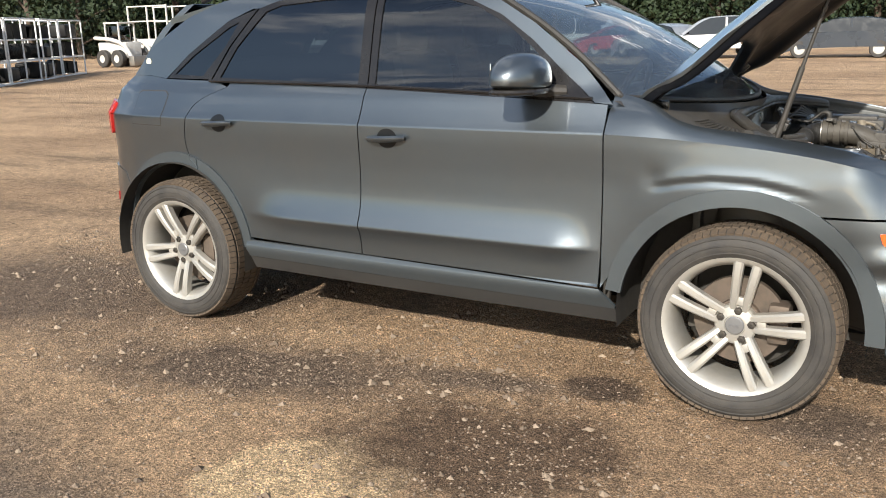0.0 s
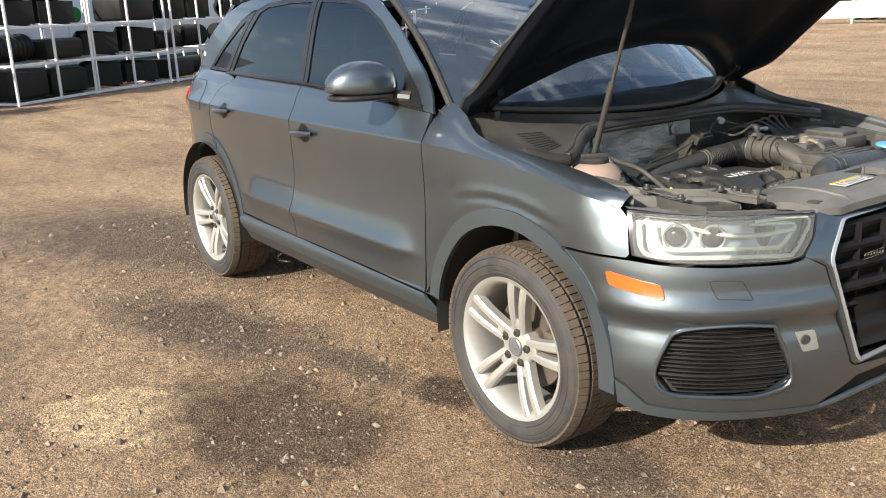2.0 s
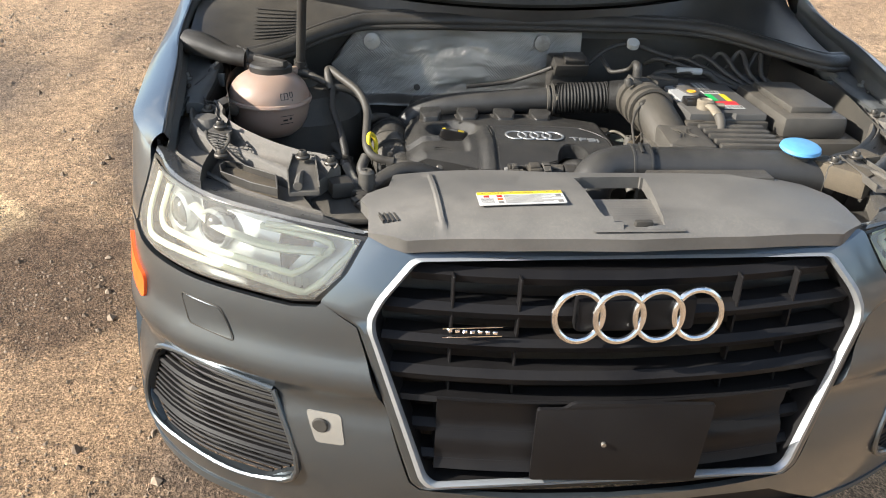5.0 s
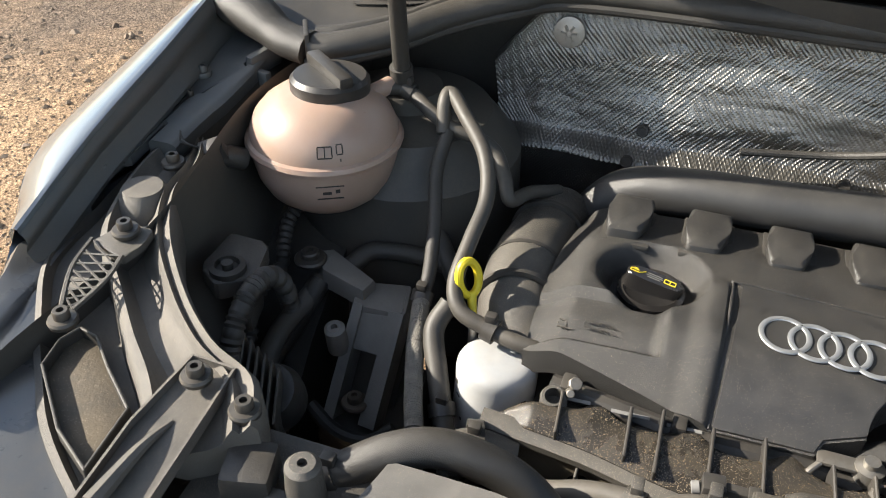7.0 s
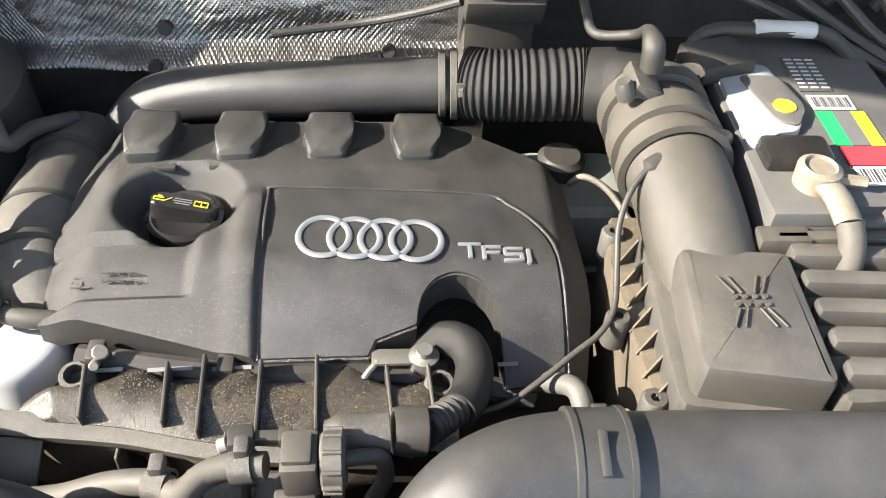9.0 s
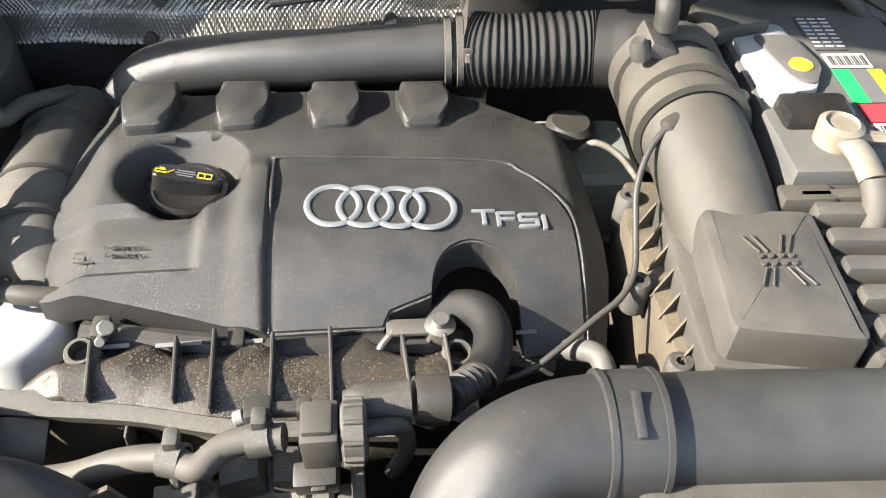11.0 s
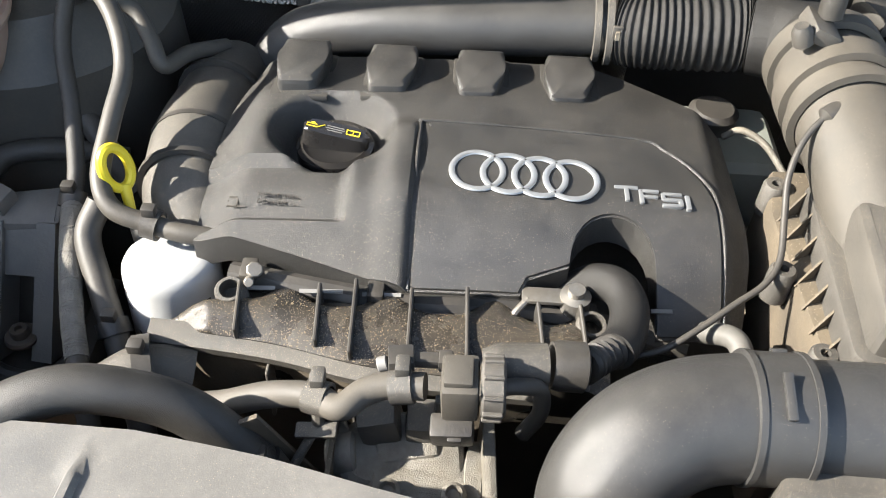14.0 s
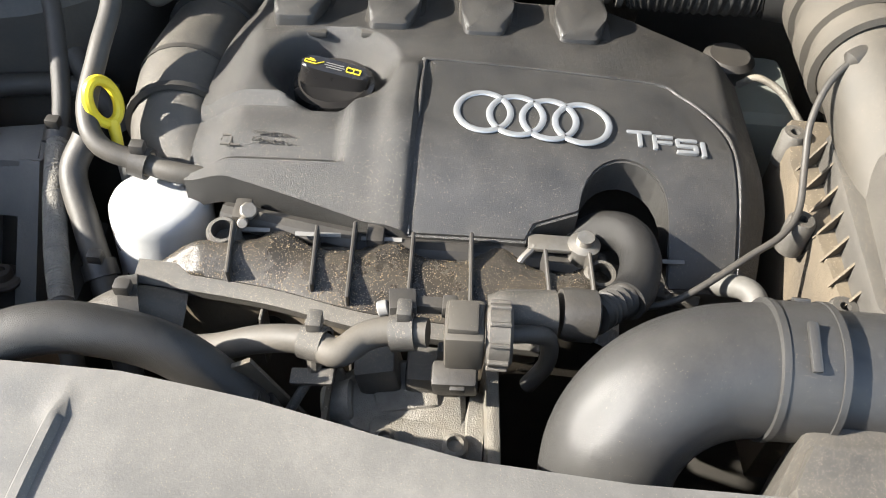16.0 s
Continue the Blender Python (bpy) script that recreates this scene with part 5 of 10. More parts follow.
part("grille_backing", bm, VOID, grille)
for k in range(7):
    z = 0.475 + 0.056 * k
    w = interp(z, [(0.43, 0.34), (0.738, 0.428), (0.84, 0.352)]) - 0.004
    bm = BM()
    ys = np.linspace(-w, w, 15)
    rows = [[bm.verts.new(nose(y, z + dz, dl)) for dz, dl in ((0.012, -0.060), (0.014, -0.022), (0.004, -0.012), (-0.010, -0.022), (-0.012, -0.060))] for y in ys]
    for a, b in zip(rows, rows[1:]):
        for j in range(5):
            bm.faces.new((a[j], b[j], b[(j + 1) % 5], a[(j + 1) % 5]))
    part("grille_slat", bm, GRILLE_BLACK, grille)
for y in (-0.30, -0.19, 0.19, 0.30):
    bm = BM()
    top = 0.82 if abs(y) > 0.1 else 0.83
    add_box(bm, (0.02, 0.004, top - 0.46), nose(y, (top + 0.46) / 2, -0.050), bevel=0.001, segs=1)
    part("grille_bar", bm, GRILLE_BLACK, grille)
bm = BM()
add_grid(bm, lambda y, z: nose(y, z, -0.010 + 0.004 * math.cos(z * 110)), np.linspace(-0.315, 0.315, 13), np.linspace(0.462, 0.60, 10))
thicken(bm, Vector((-0.05, 0, 0)))
part("lower_panel", bm, GRILLE_BLACK, grille, "black plastic bumper panel behind the plate")
bm = BM()
add_prism(bm, round_outline([(-0.150, -0.085), (0.142, -0.085), (0.150, 0.084), (-0.090, 0.084), (-0.105, 0.070), (-0.150, 0.070)], 0.006), 0, 0.008, Matrix.Translation(nose(0, 0.532, 0.006)) @ Matrix(((0, 0, 1), (1, 0, 0), (0, 1, 0))).to_4x4() @ pose(0, 0, 0, 2, -4, 0), bevel=0.002)
plate = part("plate_holder", bm, GRILLE_BLACK, grille, "blank black number plate holder")
for y, z in ((-0.09, 0.57), (0.09, 0.575), (-0.03, 0.53), (0.06, 0.53)):
    bm = BM()
    add_rod(bm, nose(y, z, 0.010), nose(y, z, 0.018), 0.0045, segs=10)
    part("plate_screw", bm, STEEL, plate)
for k in range(4):
    y = -0.0985 + 0.0657 * k
    bm = BM()
    m = Matrix.Translation(nose(y, 0.775, 0.020)) @ Matrix(((0, 0, 1), (1, 0, 0), (0, 1, 0))).to_4x4() @ pose(0, 0, 0, -8, 0, 0)
    seg, tube = 36, 10
    ring = [[bm.verts.new(m @ Vector(((0.0395 + 0.0055 * math.cos(b)) * math.cos(a), (0.0425 + 0.0055 * math.cos(b)) * math.sin(a), 0.005 * math.sin(b) + 0.001 * (k % 2)))) for b in np.linspace(0, 2 * math.pi, tube, endpoint=False)] for a in np.linspace(0, 2 * math.pi, seg, endpoint=False)]
    for i in range(seg):
        for j in range(tube):
            bm.faces.new((ring[i][j], ring[(i + 1) % seg][j], ring[(i + 1) % seg][(j + 1) % tube], ring[i][(j + 1) % tube]))
    part("emblem_ring", bm, CHROME, grille, "chrome ring of the emblem")
bm = BM()
add_box(bm, (0.03, 0.20, 0.06), nose(0, 0.77, -0.005), bevel=0.01)
part("emblem_base", bm, GRILLE_BLACK, grille)
bm = BM()
for i in range(7):
    add_box(bm, (0.003, 0.0075, 0.0065), nose(-0.300 + 0.0122 * i, 0.731, -0.004), bevel=0.001, segs=1)
for dz in (-0.010, 0.010):
    add_box(bm, (0.003, 0.098, 0.0014), nose(-0.264, 0.731 + 0.75 * dz, -0.004))
part("trim_badge", bm, CHROME, grille, "small chrome model badge")

# ---------------------------------------------------------------- greenhouse
FW = [(-1.49, 1.142), (-0.69, 1.106), (-0.725, 1.210), (-0.80, 1.283), (-0.92, 1.373), (-1.05, 1.438), (-1.20, 1.474), (-1.49, 1.490)]
FF = belt_pts(-1.522, -0.53, 6) + [(-0.66, 1.190), (-0.80, 1.310), (-0.94, 1.405), (-1.08, 1.465), (-1.22, 1.497), (-1.522, 1.512)]
RW = [(-1.575, 1.144), (-1.575, 1.490), (-1.80, 1.490), (-2.03, 1.475), (-2.12, 1.450), (-2.27, 1.300), (-2.36, 1.165)]
RF = [(-1.528, 1.512), (-1.82, 1.512), (-2.06, 1.495), (-2.16, 1.466), (-2.31, 1.300), (-2.405, 1.157)] + belt_pts(-2.40, -1.528, 6)
QW = [(-2.43, 1.170), (-2.345, 1.30), (-2.215, 1.432), (-2.33, 1.388), (-2.55, 1.262), (-2.67, 1.178)]
QF = [(-2.415, 1.157), (-2.32, 1.300), (-2.170, 1.466), (-2.34, 1.415), (-2.58, 1.270), (-2.72, 1.160)]
for side in (-1, 1):
    for nm, out, hole, own in (("front_window", FF, FW, "lightly tinted front side window"), ("rear_window", RF, RW, "tinted rear side window"), ("quarter_window", QF, QW, "small tinted quarter window")):
        bm = BM()
        add_skin(bm, out, side, 0.001, holes=[hole], zs=[1.0 + 0.03 * i for i in range(20)], step_s=0.06)
        wf = part(nm, bm, FRAME_BLACK, car, own)
        bm = BM()
        c0, c1 = sum(p[0] for p in hole) / len(hole), sum(p[1] for p in hole) / len(hole)
        add_skin(bm, [(c0 + (p[0] - c0) * 1.02, c1 + (p[1] - c1) * 1.02) for p in hole], side, -0.004, zs=[1.0 + 0.03 * i for i in range(20)], step_s=0.06, rim=0)
        part("pane", bm, FRONT_GLASS if nm == "front_window" else TINTED, wf)
    bm = BM()
    add_skin(bm, [(-0.462, 1.085), (-0.60, 1.225), (-0.80, 1.372), (-0.98, 1.474), (-1.15, 1.528), (-1.5, 1.555), (-2.0, 1.552), (-2.4, 1.505), (-2.62, 1.435), (-2.85, 1.315), (-3.02, 1.172), (-2.86, 1.172), (-2.73, 1.158)]
             + QF[4:2:-1] + [(-2.20, 1.466)] + RF[3:0:-1] + [(-1.525, 1.514)] + FF[::-1][1:6] + [(-0.528, 1.09)], side, 0.002, zs=[1.0 + 0.03 * i for i in range(22)], step_s=0.05)
    part("roof_side_frame", bm, PAINT, car)
    bm = BM()
    add_tube(bm, [skin(x, 1.138 - (x + 1.5) * 0.035 if x > -1.5 else 1.138 - (x + 1.5) * 0.014, 0.006, side) for x in np.linspace(-2.42, -0.54, 14)], 0.007, 6, 2)
    part("belt_strip", bm, FRAME_BLACK, car)
    # roof rail
    bm = BM()
    add_tube(bm, [(-1.22, 0.60 * side, 1.50), (-1.32, 0.60 * side, 1.575), (-1.7, 0.60 * side, 1.605), (-2.3, 0.585 * side, 1.585), (-2.62, 0.57 * side, 1.515)], 0.014, 10)
    part("roof_rail", bm, GLOSS_BLACK, car, "black roof rail")

roof_z = smooth_fn([(-2.80, 1.485), (-2.3, 1.565), (-1.8, 1.592), (-1.4, 1.575), (-1.05, 1.525)])
bm = BM()
add_grid(bm, lambda x, v: Vector((x, v * (0.645 - 0.03 * step(-2.0, -2.8, x)), roof_z(x) - 0.045 * v * v)), np.linspace(-2.80, -1.05, 22), np.linspace(-1, 1, 15))
thicken(bm, Vector((0, 0, -0.03)))
part("roof", bm, PAINT, car)
# windscreen
def screen(t, v):
    a = Vector((-0.13 - 0.33 * v * v, v * 0.775, 1.050 + 0.048 * v * v))
    b = Vector((-1.10 + 0.07 * v * v, v * 0.63, 1.532 - 0.04 * v * v))
    p = a.lerp(b, t)
    return p + Vector((0.035, 0, 0.055)) * math.sin(math.pi * t) * (1 - 0.6 * v * v)


bm = BM()
add_grid(bm, screen, np.linspace(0, 1, 14), np.linspace(-1, 1, 21))
wind = part("windscreen", bm, CLEAR, car, "cracked laminated windscreen")
bm = BM()
for v0 in (-1, 1):
    add_tube(bm, [screen(t, v0 * 0.985) + Vector((0, 0, 0.002)) for t in np.linspace(0, 1, 8)], 0.014, 8, 2)
add_tube(bm, [screen(0.01, v) + Vector((0.004, 0, 0.002)) for v in np.linspace(-1, 1, 15)], 0.012, 8, 2)
part("windscreen_seal", bm, RUBBER, wind)
rnd = random.Random(4)
CRACK = material("white_glass_crack", (0.62, 0.65, 0.66), 0.4)
for cx, cv, k in ((0.47, -0.34, 13), (0.40, -0.60, 11), (0.52, -0.12, 9), (0.36, -0.20, 8)):
    bm = BM()
    for i in range(k):
        a = rnd.uniform(0, 6.28)
        pts, t, v = [], cx, cv
        for j in range(4):
            pts.append(screen(min(0.95, max(0.03, t)), min(0.92, max(-0.92, v))) + Vector((0.002, 0, 0.003)))
            q = rnd.uniform(0.008, 0.034)
            t += q * math.cos(a)
            v += q * 1.3 * math.sin(a)
            a += rnd.uniform(-0.5, 0.5)
        add_tube(bm, pts, rnd.uniform(0.0002, 0.0006), 4, 2, cap=False)
    part("crack", bm, CRACK, wind, "white star crack in the glass")
# tailgate
tail_x = smooth_fn([(0.70, -3.40), (0.95, -3.36), (1.12, -3.24), (1.35, -2.98), (1.50, -2.74)])
bm = BM()
add_grid(bm, lambda z, v: Vector((tail_x(z) + 0.16 * v * v * step(1.5, 1.0, z) + 0.04 * v * v, v * interp(z, [(0.7, 0.64), (1.1, 0.65), (1.5, 0.60)]), z)), np.linspace(0.70, 1.50, 16), np.linspace(-1, 1, 15))
thicken(bm, Vector((0.05, 0, 0)))
part("tailgate", bm, PAINT, car)
bm = BM()
add_box(bm, (0.12, 1.06, 0.020), (-2.78, 0, 1.478), rot=Euler((0, radians(-22), 0)).to_matrix(), bevel=0.008)
part("roof_spoiler", bm, PAINT, car)
for side in (-1, 1):
    bm = BM()
    add_skin(bm, round_outline([(-3.12, 1.04), (-3.30, 1.05), (-3.42, 0.98), (-3.40, 0.91), (-3.17, 0.875)], 0.02), side, 0.012, rim=0.03)
    part("tail_lamp", bm, RED_LENS, car, "red tail lamp")
    bm = BM()
    add_skin(bm, [(-2.985, 0.60), (-3.04, 0.695), (-3.16, 0.715), (S_TAIL, 0.72), (S_TAIL, 0.40), (-3.2, 0.37), (-3.04, 0.35), (-3.06, 0.45)], side, 0.002)
    rb = part("rear_bumper", bm, PAINT, car)
    bm = BM()
    add_skin(bm, [(-3.04, 0.345), (-3.2, 0.365), (S_TAIL, 0.395), (S_TAIL, 0.26), (-3.3, 0.24), (-3.06, 0.25)], side, 0.0)
    part("rear_valance", bm, TRIM_GREY, rb)
    bm = BM()
    add_skin(bm, round_outline([(-3.19, 0.575), (-3.30, 0.56), (-3.33, 0.515), (-3.22, 0.525)], 0.008), side, 0.006, rim=0.01)
    part("rear_reflector", bm, RED_LENS, rb, "red rear reflector")

# a white disc of old adhesive on the right rear pillar
bm = BM()
p, q = skin(-2.885, 1.235, 0.002, -1), skin(-2.885, 1.235, 0.004, -1)
add_rod(bm, p, q, 0.019)
part("pillar_sticker", bm, material("dull_white_sticker", (0.6, 0.6, 0.5), 0.7), car, "small round pale sticker")

# ---------------------------------------------------------------- bonnet, propped open
HINGE, LIFT_ANGLE = Vector((-0.40, 0, 1.07)), radians(48.5)
BON_W = 0.836
bon_front = smooth_fn([(0, 0.800), (0.36, 0.785), (0.45, 0.76), (0.60, 0.66), (0.70, 0.56), (0.76, 0.49), (0.80, 0.40), (0.82, 0.20), (0.836, -0.02)])
bon_rear = smooth_fn([(0, -0.12), (0.30, -0.165), (0.50, -0.26), (0.65, -0.36), (0.735, -0.425), (0.785, -0.34), (0.815, -0.26), (0.836, -0.12)])
bon_z = smooth_fn([(-0.45, 1.135), (-0.1, 1.088), (0.2, 1.040), (0.5, 0.968), (0.7, 0.908), (0.81, 0.865)])


def bonnet_at(u, v, drop=0.0):
    y = v * BON_W
    x = bon_rear(abs(y)) * (1 - u) + bon_front(abs(y)) * u
    crown = bon_z(x) - 0.035 * (y / 0.735) ** 2
    z = crown + (min(crown, edge_z(min(x, 0.43)) - 0.35 * max(0, x - 0.43)) - crown) * step(0.62, 0.836, abs(y)) - drop
    p = Vector((x, y, z)) - HINGE
    c, s = math.cos(LIFT_ANGLE), math.sin(LIFT_ANGLE)
    return HINGE + Vector((p.x * c - p.z * s, p.y, p.x * s + p.z * c))


bonnet = thing("bonnet", "", "")
bonnet.parent, bonnet.location = car, (0.8, 0, 1.07)
del_tags = [bonnet.pop(k) for k in ("label", "category") if k in bonnet]
us, vs = np.linspace(0, 1, 26), np.sin(np.linspace(-1, 1, 41) * math.pi / 2)
bm = BM()
add_grid(bm, lambda u, v: bonnet_at(u, v), us, vs)
part("outer_skin", bm, PAINT, bonnet, "raised grey bonnet", normals=False)


def ribs(u, v):
    """How deep the inner panel lies under the skin: a frame with a pressed middle."""
    edge = min(u, 1 - u) * 3.2
    side_edge = (1 - abs(v)) * 2.2
    e = min(edge, side_edge)
    d = 0.030 - 0.018 * step(0.18, 0.34, e) + 0.012 * step(0.50, 0.62, e) * (0.5 + 0.5 * math.cos(v * 9))
    return d * step(0.0, 0.06, e) + 0.010


bm = BM()
add_grid(bm, lambda u, v: bonnet_at(u * 0.985 + 0.007, v * 0.985, ribs(u, v)), np.linspace(0, 1, 44), np.sin(np.linspace(-1, 1, 66) * math.pi / 2))
part("inner_panel", bm, BONNET_IN, bonnet, "dark pressed inner panel", smooth=60)
bm = BM()
rim = [bonnet_at(0, v) for v in vs] + [bonnet_at(u, 1) for u in us[1:]] + [bonnet_at(1, v) for v in vs[::-1][1:]] + [bonnet_at(u, -1) for u in us[::-1][1:-1]]
rin = [bonnet_at(0.004, v * 0.99, 0.012) for v in vs] + [bonnet_at(u, 0.988, 0.012) for u in us[1:]] + [bonnet_at(0.994, v * 0.99, 0.012) for v in vs[::-1][1:]] + [bonnet_at(u, -0.988, 0.012) for u in us[::-1][1:-1]]
ra, rb2 = [bm.verts.new(p) for p in rim], [bm.verts.new(p) for p in rin]
for i in range(len(ra)):
    j = (i + 1) % len(ra)
    bm.faces.new((ra[i], ra[j], rb2[j], rb2[i]))
part("folded_edge", bm, PAINT, bonnet)
for v in (-0.8, 0.8):
    bm = BM()
    a = bonnet_at(0.06, v, 0.03)
    add_box(bm, (0.12, 0.03, 0.035), a, rot=Euler((0, radians(-40), 0)).to_matrix(), bevel=0.008)
    add_box(bm, (0.10, 0.03, 0.05), a + Vector((-0.02, 0, -0.06)), bevel=0.008)
    part("bonnet_hinge", bm, GLOSS_BLACK, bonnet)
bm = BM()
add_rod(bm, (0.046, -0.554, 0.950), (0.112, -0.540, 1.200), 0.0105, segs=14)
add_rod(bm, (0.110, -0.540, 1.192), (0.168, -0.532, 1.395), 0.0065, segs=12)
add_rod(bm, (0.164, -0.532, 1.384), (0.170, -0.531, 1.402), 0.0095, segs=12)
add_rod(bm, (0.168, -0.532, 1.395), (0.226, -0.527, 1.610), 0.0065, segs=12)
add_lathe(bm, [(0.0, -0.004), (0.014, -0.004), (0.014, 0.012), (0.0, 0.016)], (0.044, -0.555, 0.944), (0.2, 0, 1), 16)
prop = part("prop_strut", bm, PLASTIC, bonnet, "black gas strut holding the bonnet")

# ---------------------------------------------------------------- wheels
def make_wheel(turn):
    """One wheel round the y axis with its face to -y, centred on its hub."""
    w = thing("wheel", "", "")
    del_tags = [w.pop(k) for k in ("label", "category") if k in w]
    bm = BM()
    prof = [(0.238, 0.100), (0.250, 0.112), (0.275, 0.119), (0.300, 0.118), (0.322, 0.108), (0.334, 0.096), (0.337, 0.085), (0.337, -0.085), (0.334, -0.096), (0.322, -0.108), (0.300, -0.118), (0.275, -0.119), (0.250, -0.110), (0.236, -0.100)]
    for rr in (0.312, 0.288, 0.262):
        k = 1 + max(i for i, p in enumerate(prof[:7]) if p[0] < rr)
        y = interp(rr, prof[:7])
        prof[k:k] = [(rr - 0.003, y), (rr - 0.001, y + 0.0025), (rr + 0.001, y + 0.0025), (rr + 0.003, y)]
    add_lathe(bm, prof, (0, 0, 0), (0, -1, 0), 72)
    ty = part("tyre", bm, TYRE, w, "black tyre with muddy tread")
    bm = BM()
    for i in range(78):
        a = 2 * math.pi * i / 78
        for y, ww, off in ((-0.094, 0.034, 0), (0.094, 0.034, 0.5), (-0.045, 0.040, 0.3), (0.0, 0.038, 0.7), (0.045, 0.040, 0.1)):
            b = a + off * 2 * math.pi / 78
            tilt = 0.0 if abs(y) < 0.09 else math.copysign(0.35, y)
            r = 0.3388 if abs(y) < 0.09 else 0.3322
            m = Matrix.Rotation(b, 3, "Y") @ Matrix.Rotation(-tilt, 3, "X")
            add_box(bm, (0.0232, ww, 0.009), Matrix.Rotation(b, 3, "Y") @ Vector((0, y, r)), rot=m)
    part("tread", bm, TREAD, ty)
    bm = BM()
    add_lathe(bm, [(0.238, -0.10), (0.225, -0.09), (0.214, -0.05), (0.208, 0.03), (0.214, 0.075), (0.226, 0.098), (0.236, 0.107), (0.246, 0.110), (0.247, 0.104), (0.240, 0.096)], (0, 0, 0), (0, -1, 0), 72)
    rim = part("rim", bm, ALLOY, w, "silver five twin-spoke alloy rim, dusty")
    for k in range(5):
        axis = radians(turn + 72 * k)
        ux, uz = math.cos(axis), math.sin(axis)
        for sgn in (-1, 1):
            bm = BM()
            rows = []
            for t in np.linspace(0, 1, 9):
                r = 0.040 + 0.190 * t
                off = sgn * (0.0185 + 0.0125 * t)
                wd = 0.0125 + 0.0045 * t
                y = -(0.072 + 0.030 * math.sin(t * math.pi * 0.55) + 0.004 * t)
                c = Vector((r * ux - off * uz, y, r * uz + off * ux))
                tn = Vector((-uz, 0, ux))
                rows.append([bm.verts.new(c + tn * wd * a + Vector((0, b, 0))) for a, b in ((-1, 0.036), (-1, 0.007), (-0.55, 0.0), (0.55, 0.0), (1, 0.007), (1, 0.036))])
            for a, b in zip(rows, rows[1:]):
                for j in range(6):
                    bm.faces.new((a[j], b[j], b[(j + 1) % 6], a[(j + 1) % 6]))
            bm.faces.new(rows[-1])
            part("spoke", bm, ALLOY, rim)
        bm = BM()
        add_box(bm, (0.030, 0.020, 0.030), (0.088 * ux, -0.070, 0.088 * uz), rot=Matrix.Rotation(-axis, 3, "Y"), bevel=0.004)
        part("spoke_bridge", bm, ALLOY, rim)
    bm = BM()
    add_lathe(bm, [(0.070, 0.03), (0.072, 0.065), (0.066, 0.074), (0.036, 0.080), (0.034, 0.076), (0, 0.076)], (0, 0, 0), (0, -1, 0), 40)
    part("hub", bm, ALLOY, rim)
    bm = BM()
    add_lathe(bm, [(0.0315, 0.072), (0.0315, 0.082), (0.028, 0.085), (0.0, 0.086)], (0, 0, 0), (0, -1, 0), 32)
    for j in range(4):
        add_box(bm, (0.007, 0.003, 0.008), (-0.0125 + 0.0083 * j, -0.087, 0), bevel=0.001, segs=1)
    part("centre_cap", bm, material("cap_grey", (0.25, 0.25, 0.25), 0.4, 0.6) if "cap_grey" not in bpy.data.materials else bpy.data.materials["cap_grey"], rim, "grey centre cap")
    for k in range(5):
        a = radians(turn + 72 * k)
        bm = BM()
        add_lathe(bm, [(0.0145, 0.06), (0.0145, 0.080), (0.012, 0.086), (0.005, 0.087), (0.005, 0.082), (0, 0.082)], (0.055 * math.cos(a), 0, 0.053 * math.sin(a)), (0, -1, 0), 6)
        part("wheel_bolt", bm, BOLT, rim, "dark wheel bolt")
    bm = BM()
    add_lathe(bm, [(0.06, -0.03), (0.06, 0.03), (0.078, 0.03), (0.080, 0.012), (0.155, 0.012), (0.156, -0.012), (0.08, -0.012)], (0, 0, 0), (0, -1, 0), 48)
    part("brake_disc", bm, RUST, w, "rust-tinged brake disc")
    bm = BM()
    add_box(bm, (0.07, 0.09, 0.14), (0.135, -0.005, 0.01), bevel=0.015)
    part("brake_caliper", bm, RUST, w)
    bm = BM()
    add_lathe(bm, [(0, -0.11), (0.20, -0.11), (0.205, -0.09)], (0, 0, 0), (0, -1, 0), 32)
    part("hub_back", bm, VOID, w)
    return w


master = make_wheel(81)
second = make_wheel(118)
for w, x, sg in ((master, 0.0, -1), (second, WB, -1)):
    w.parent = car
    w.location = Vector((x, -0.786, 0.346)) - car.location
for src, x in ((master, 0.0), (second, WB)):
    c = copy_thing(src, pose(x + 1.2, 0.786, 0.346, 0, 0, 180))

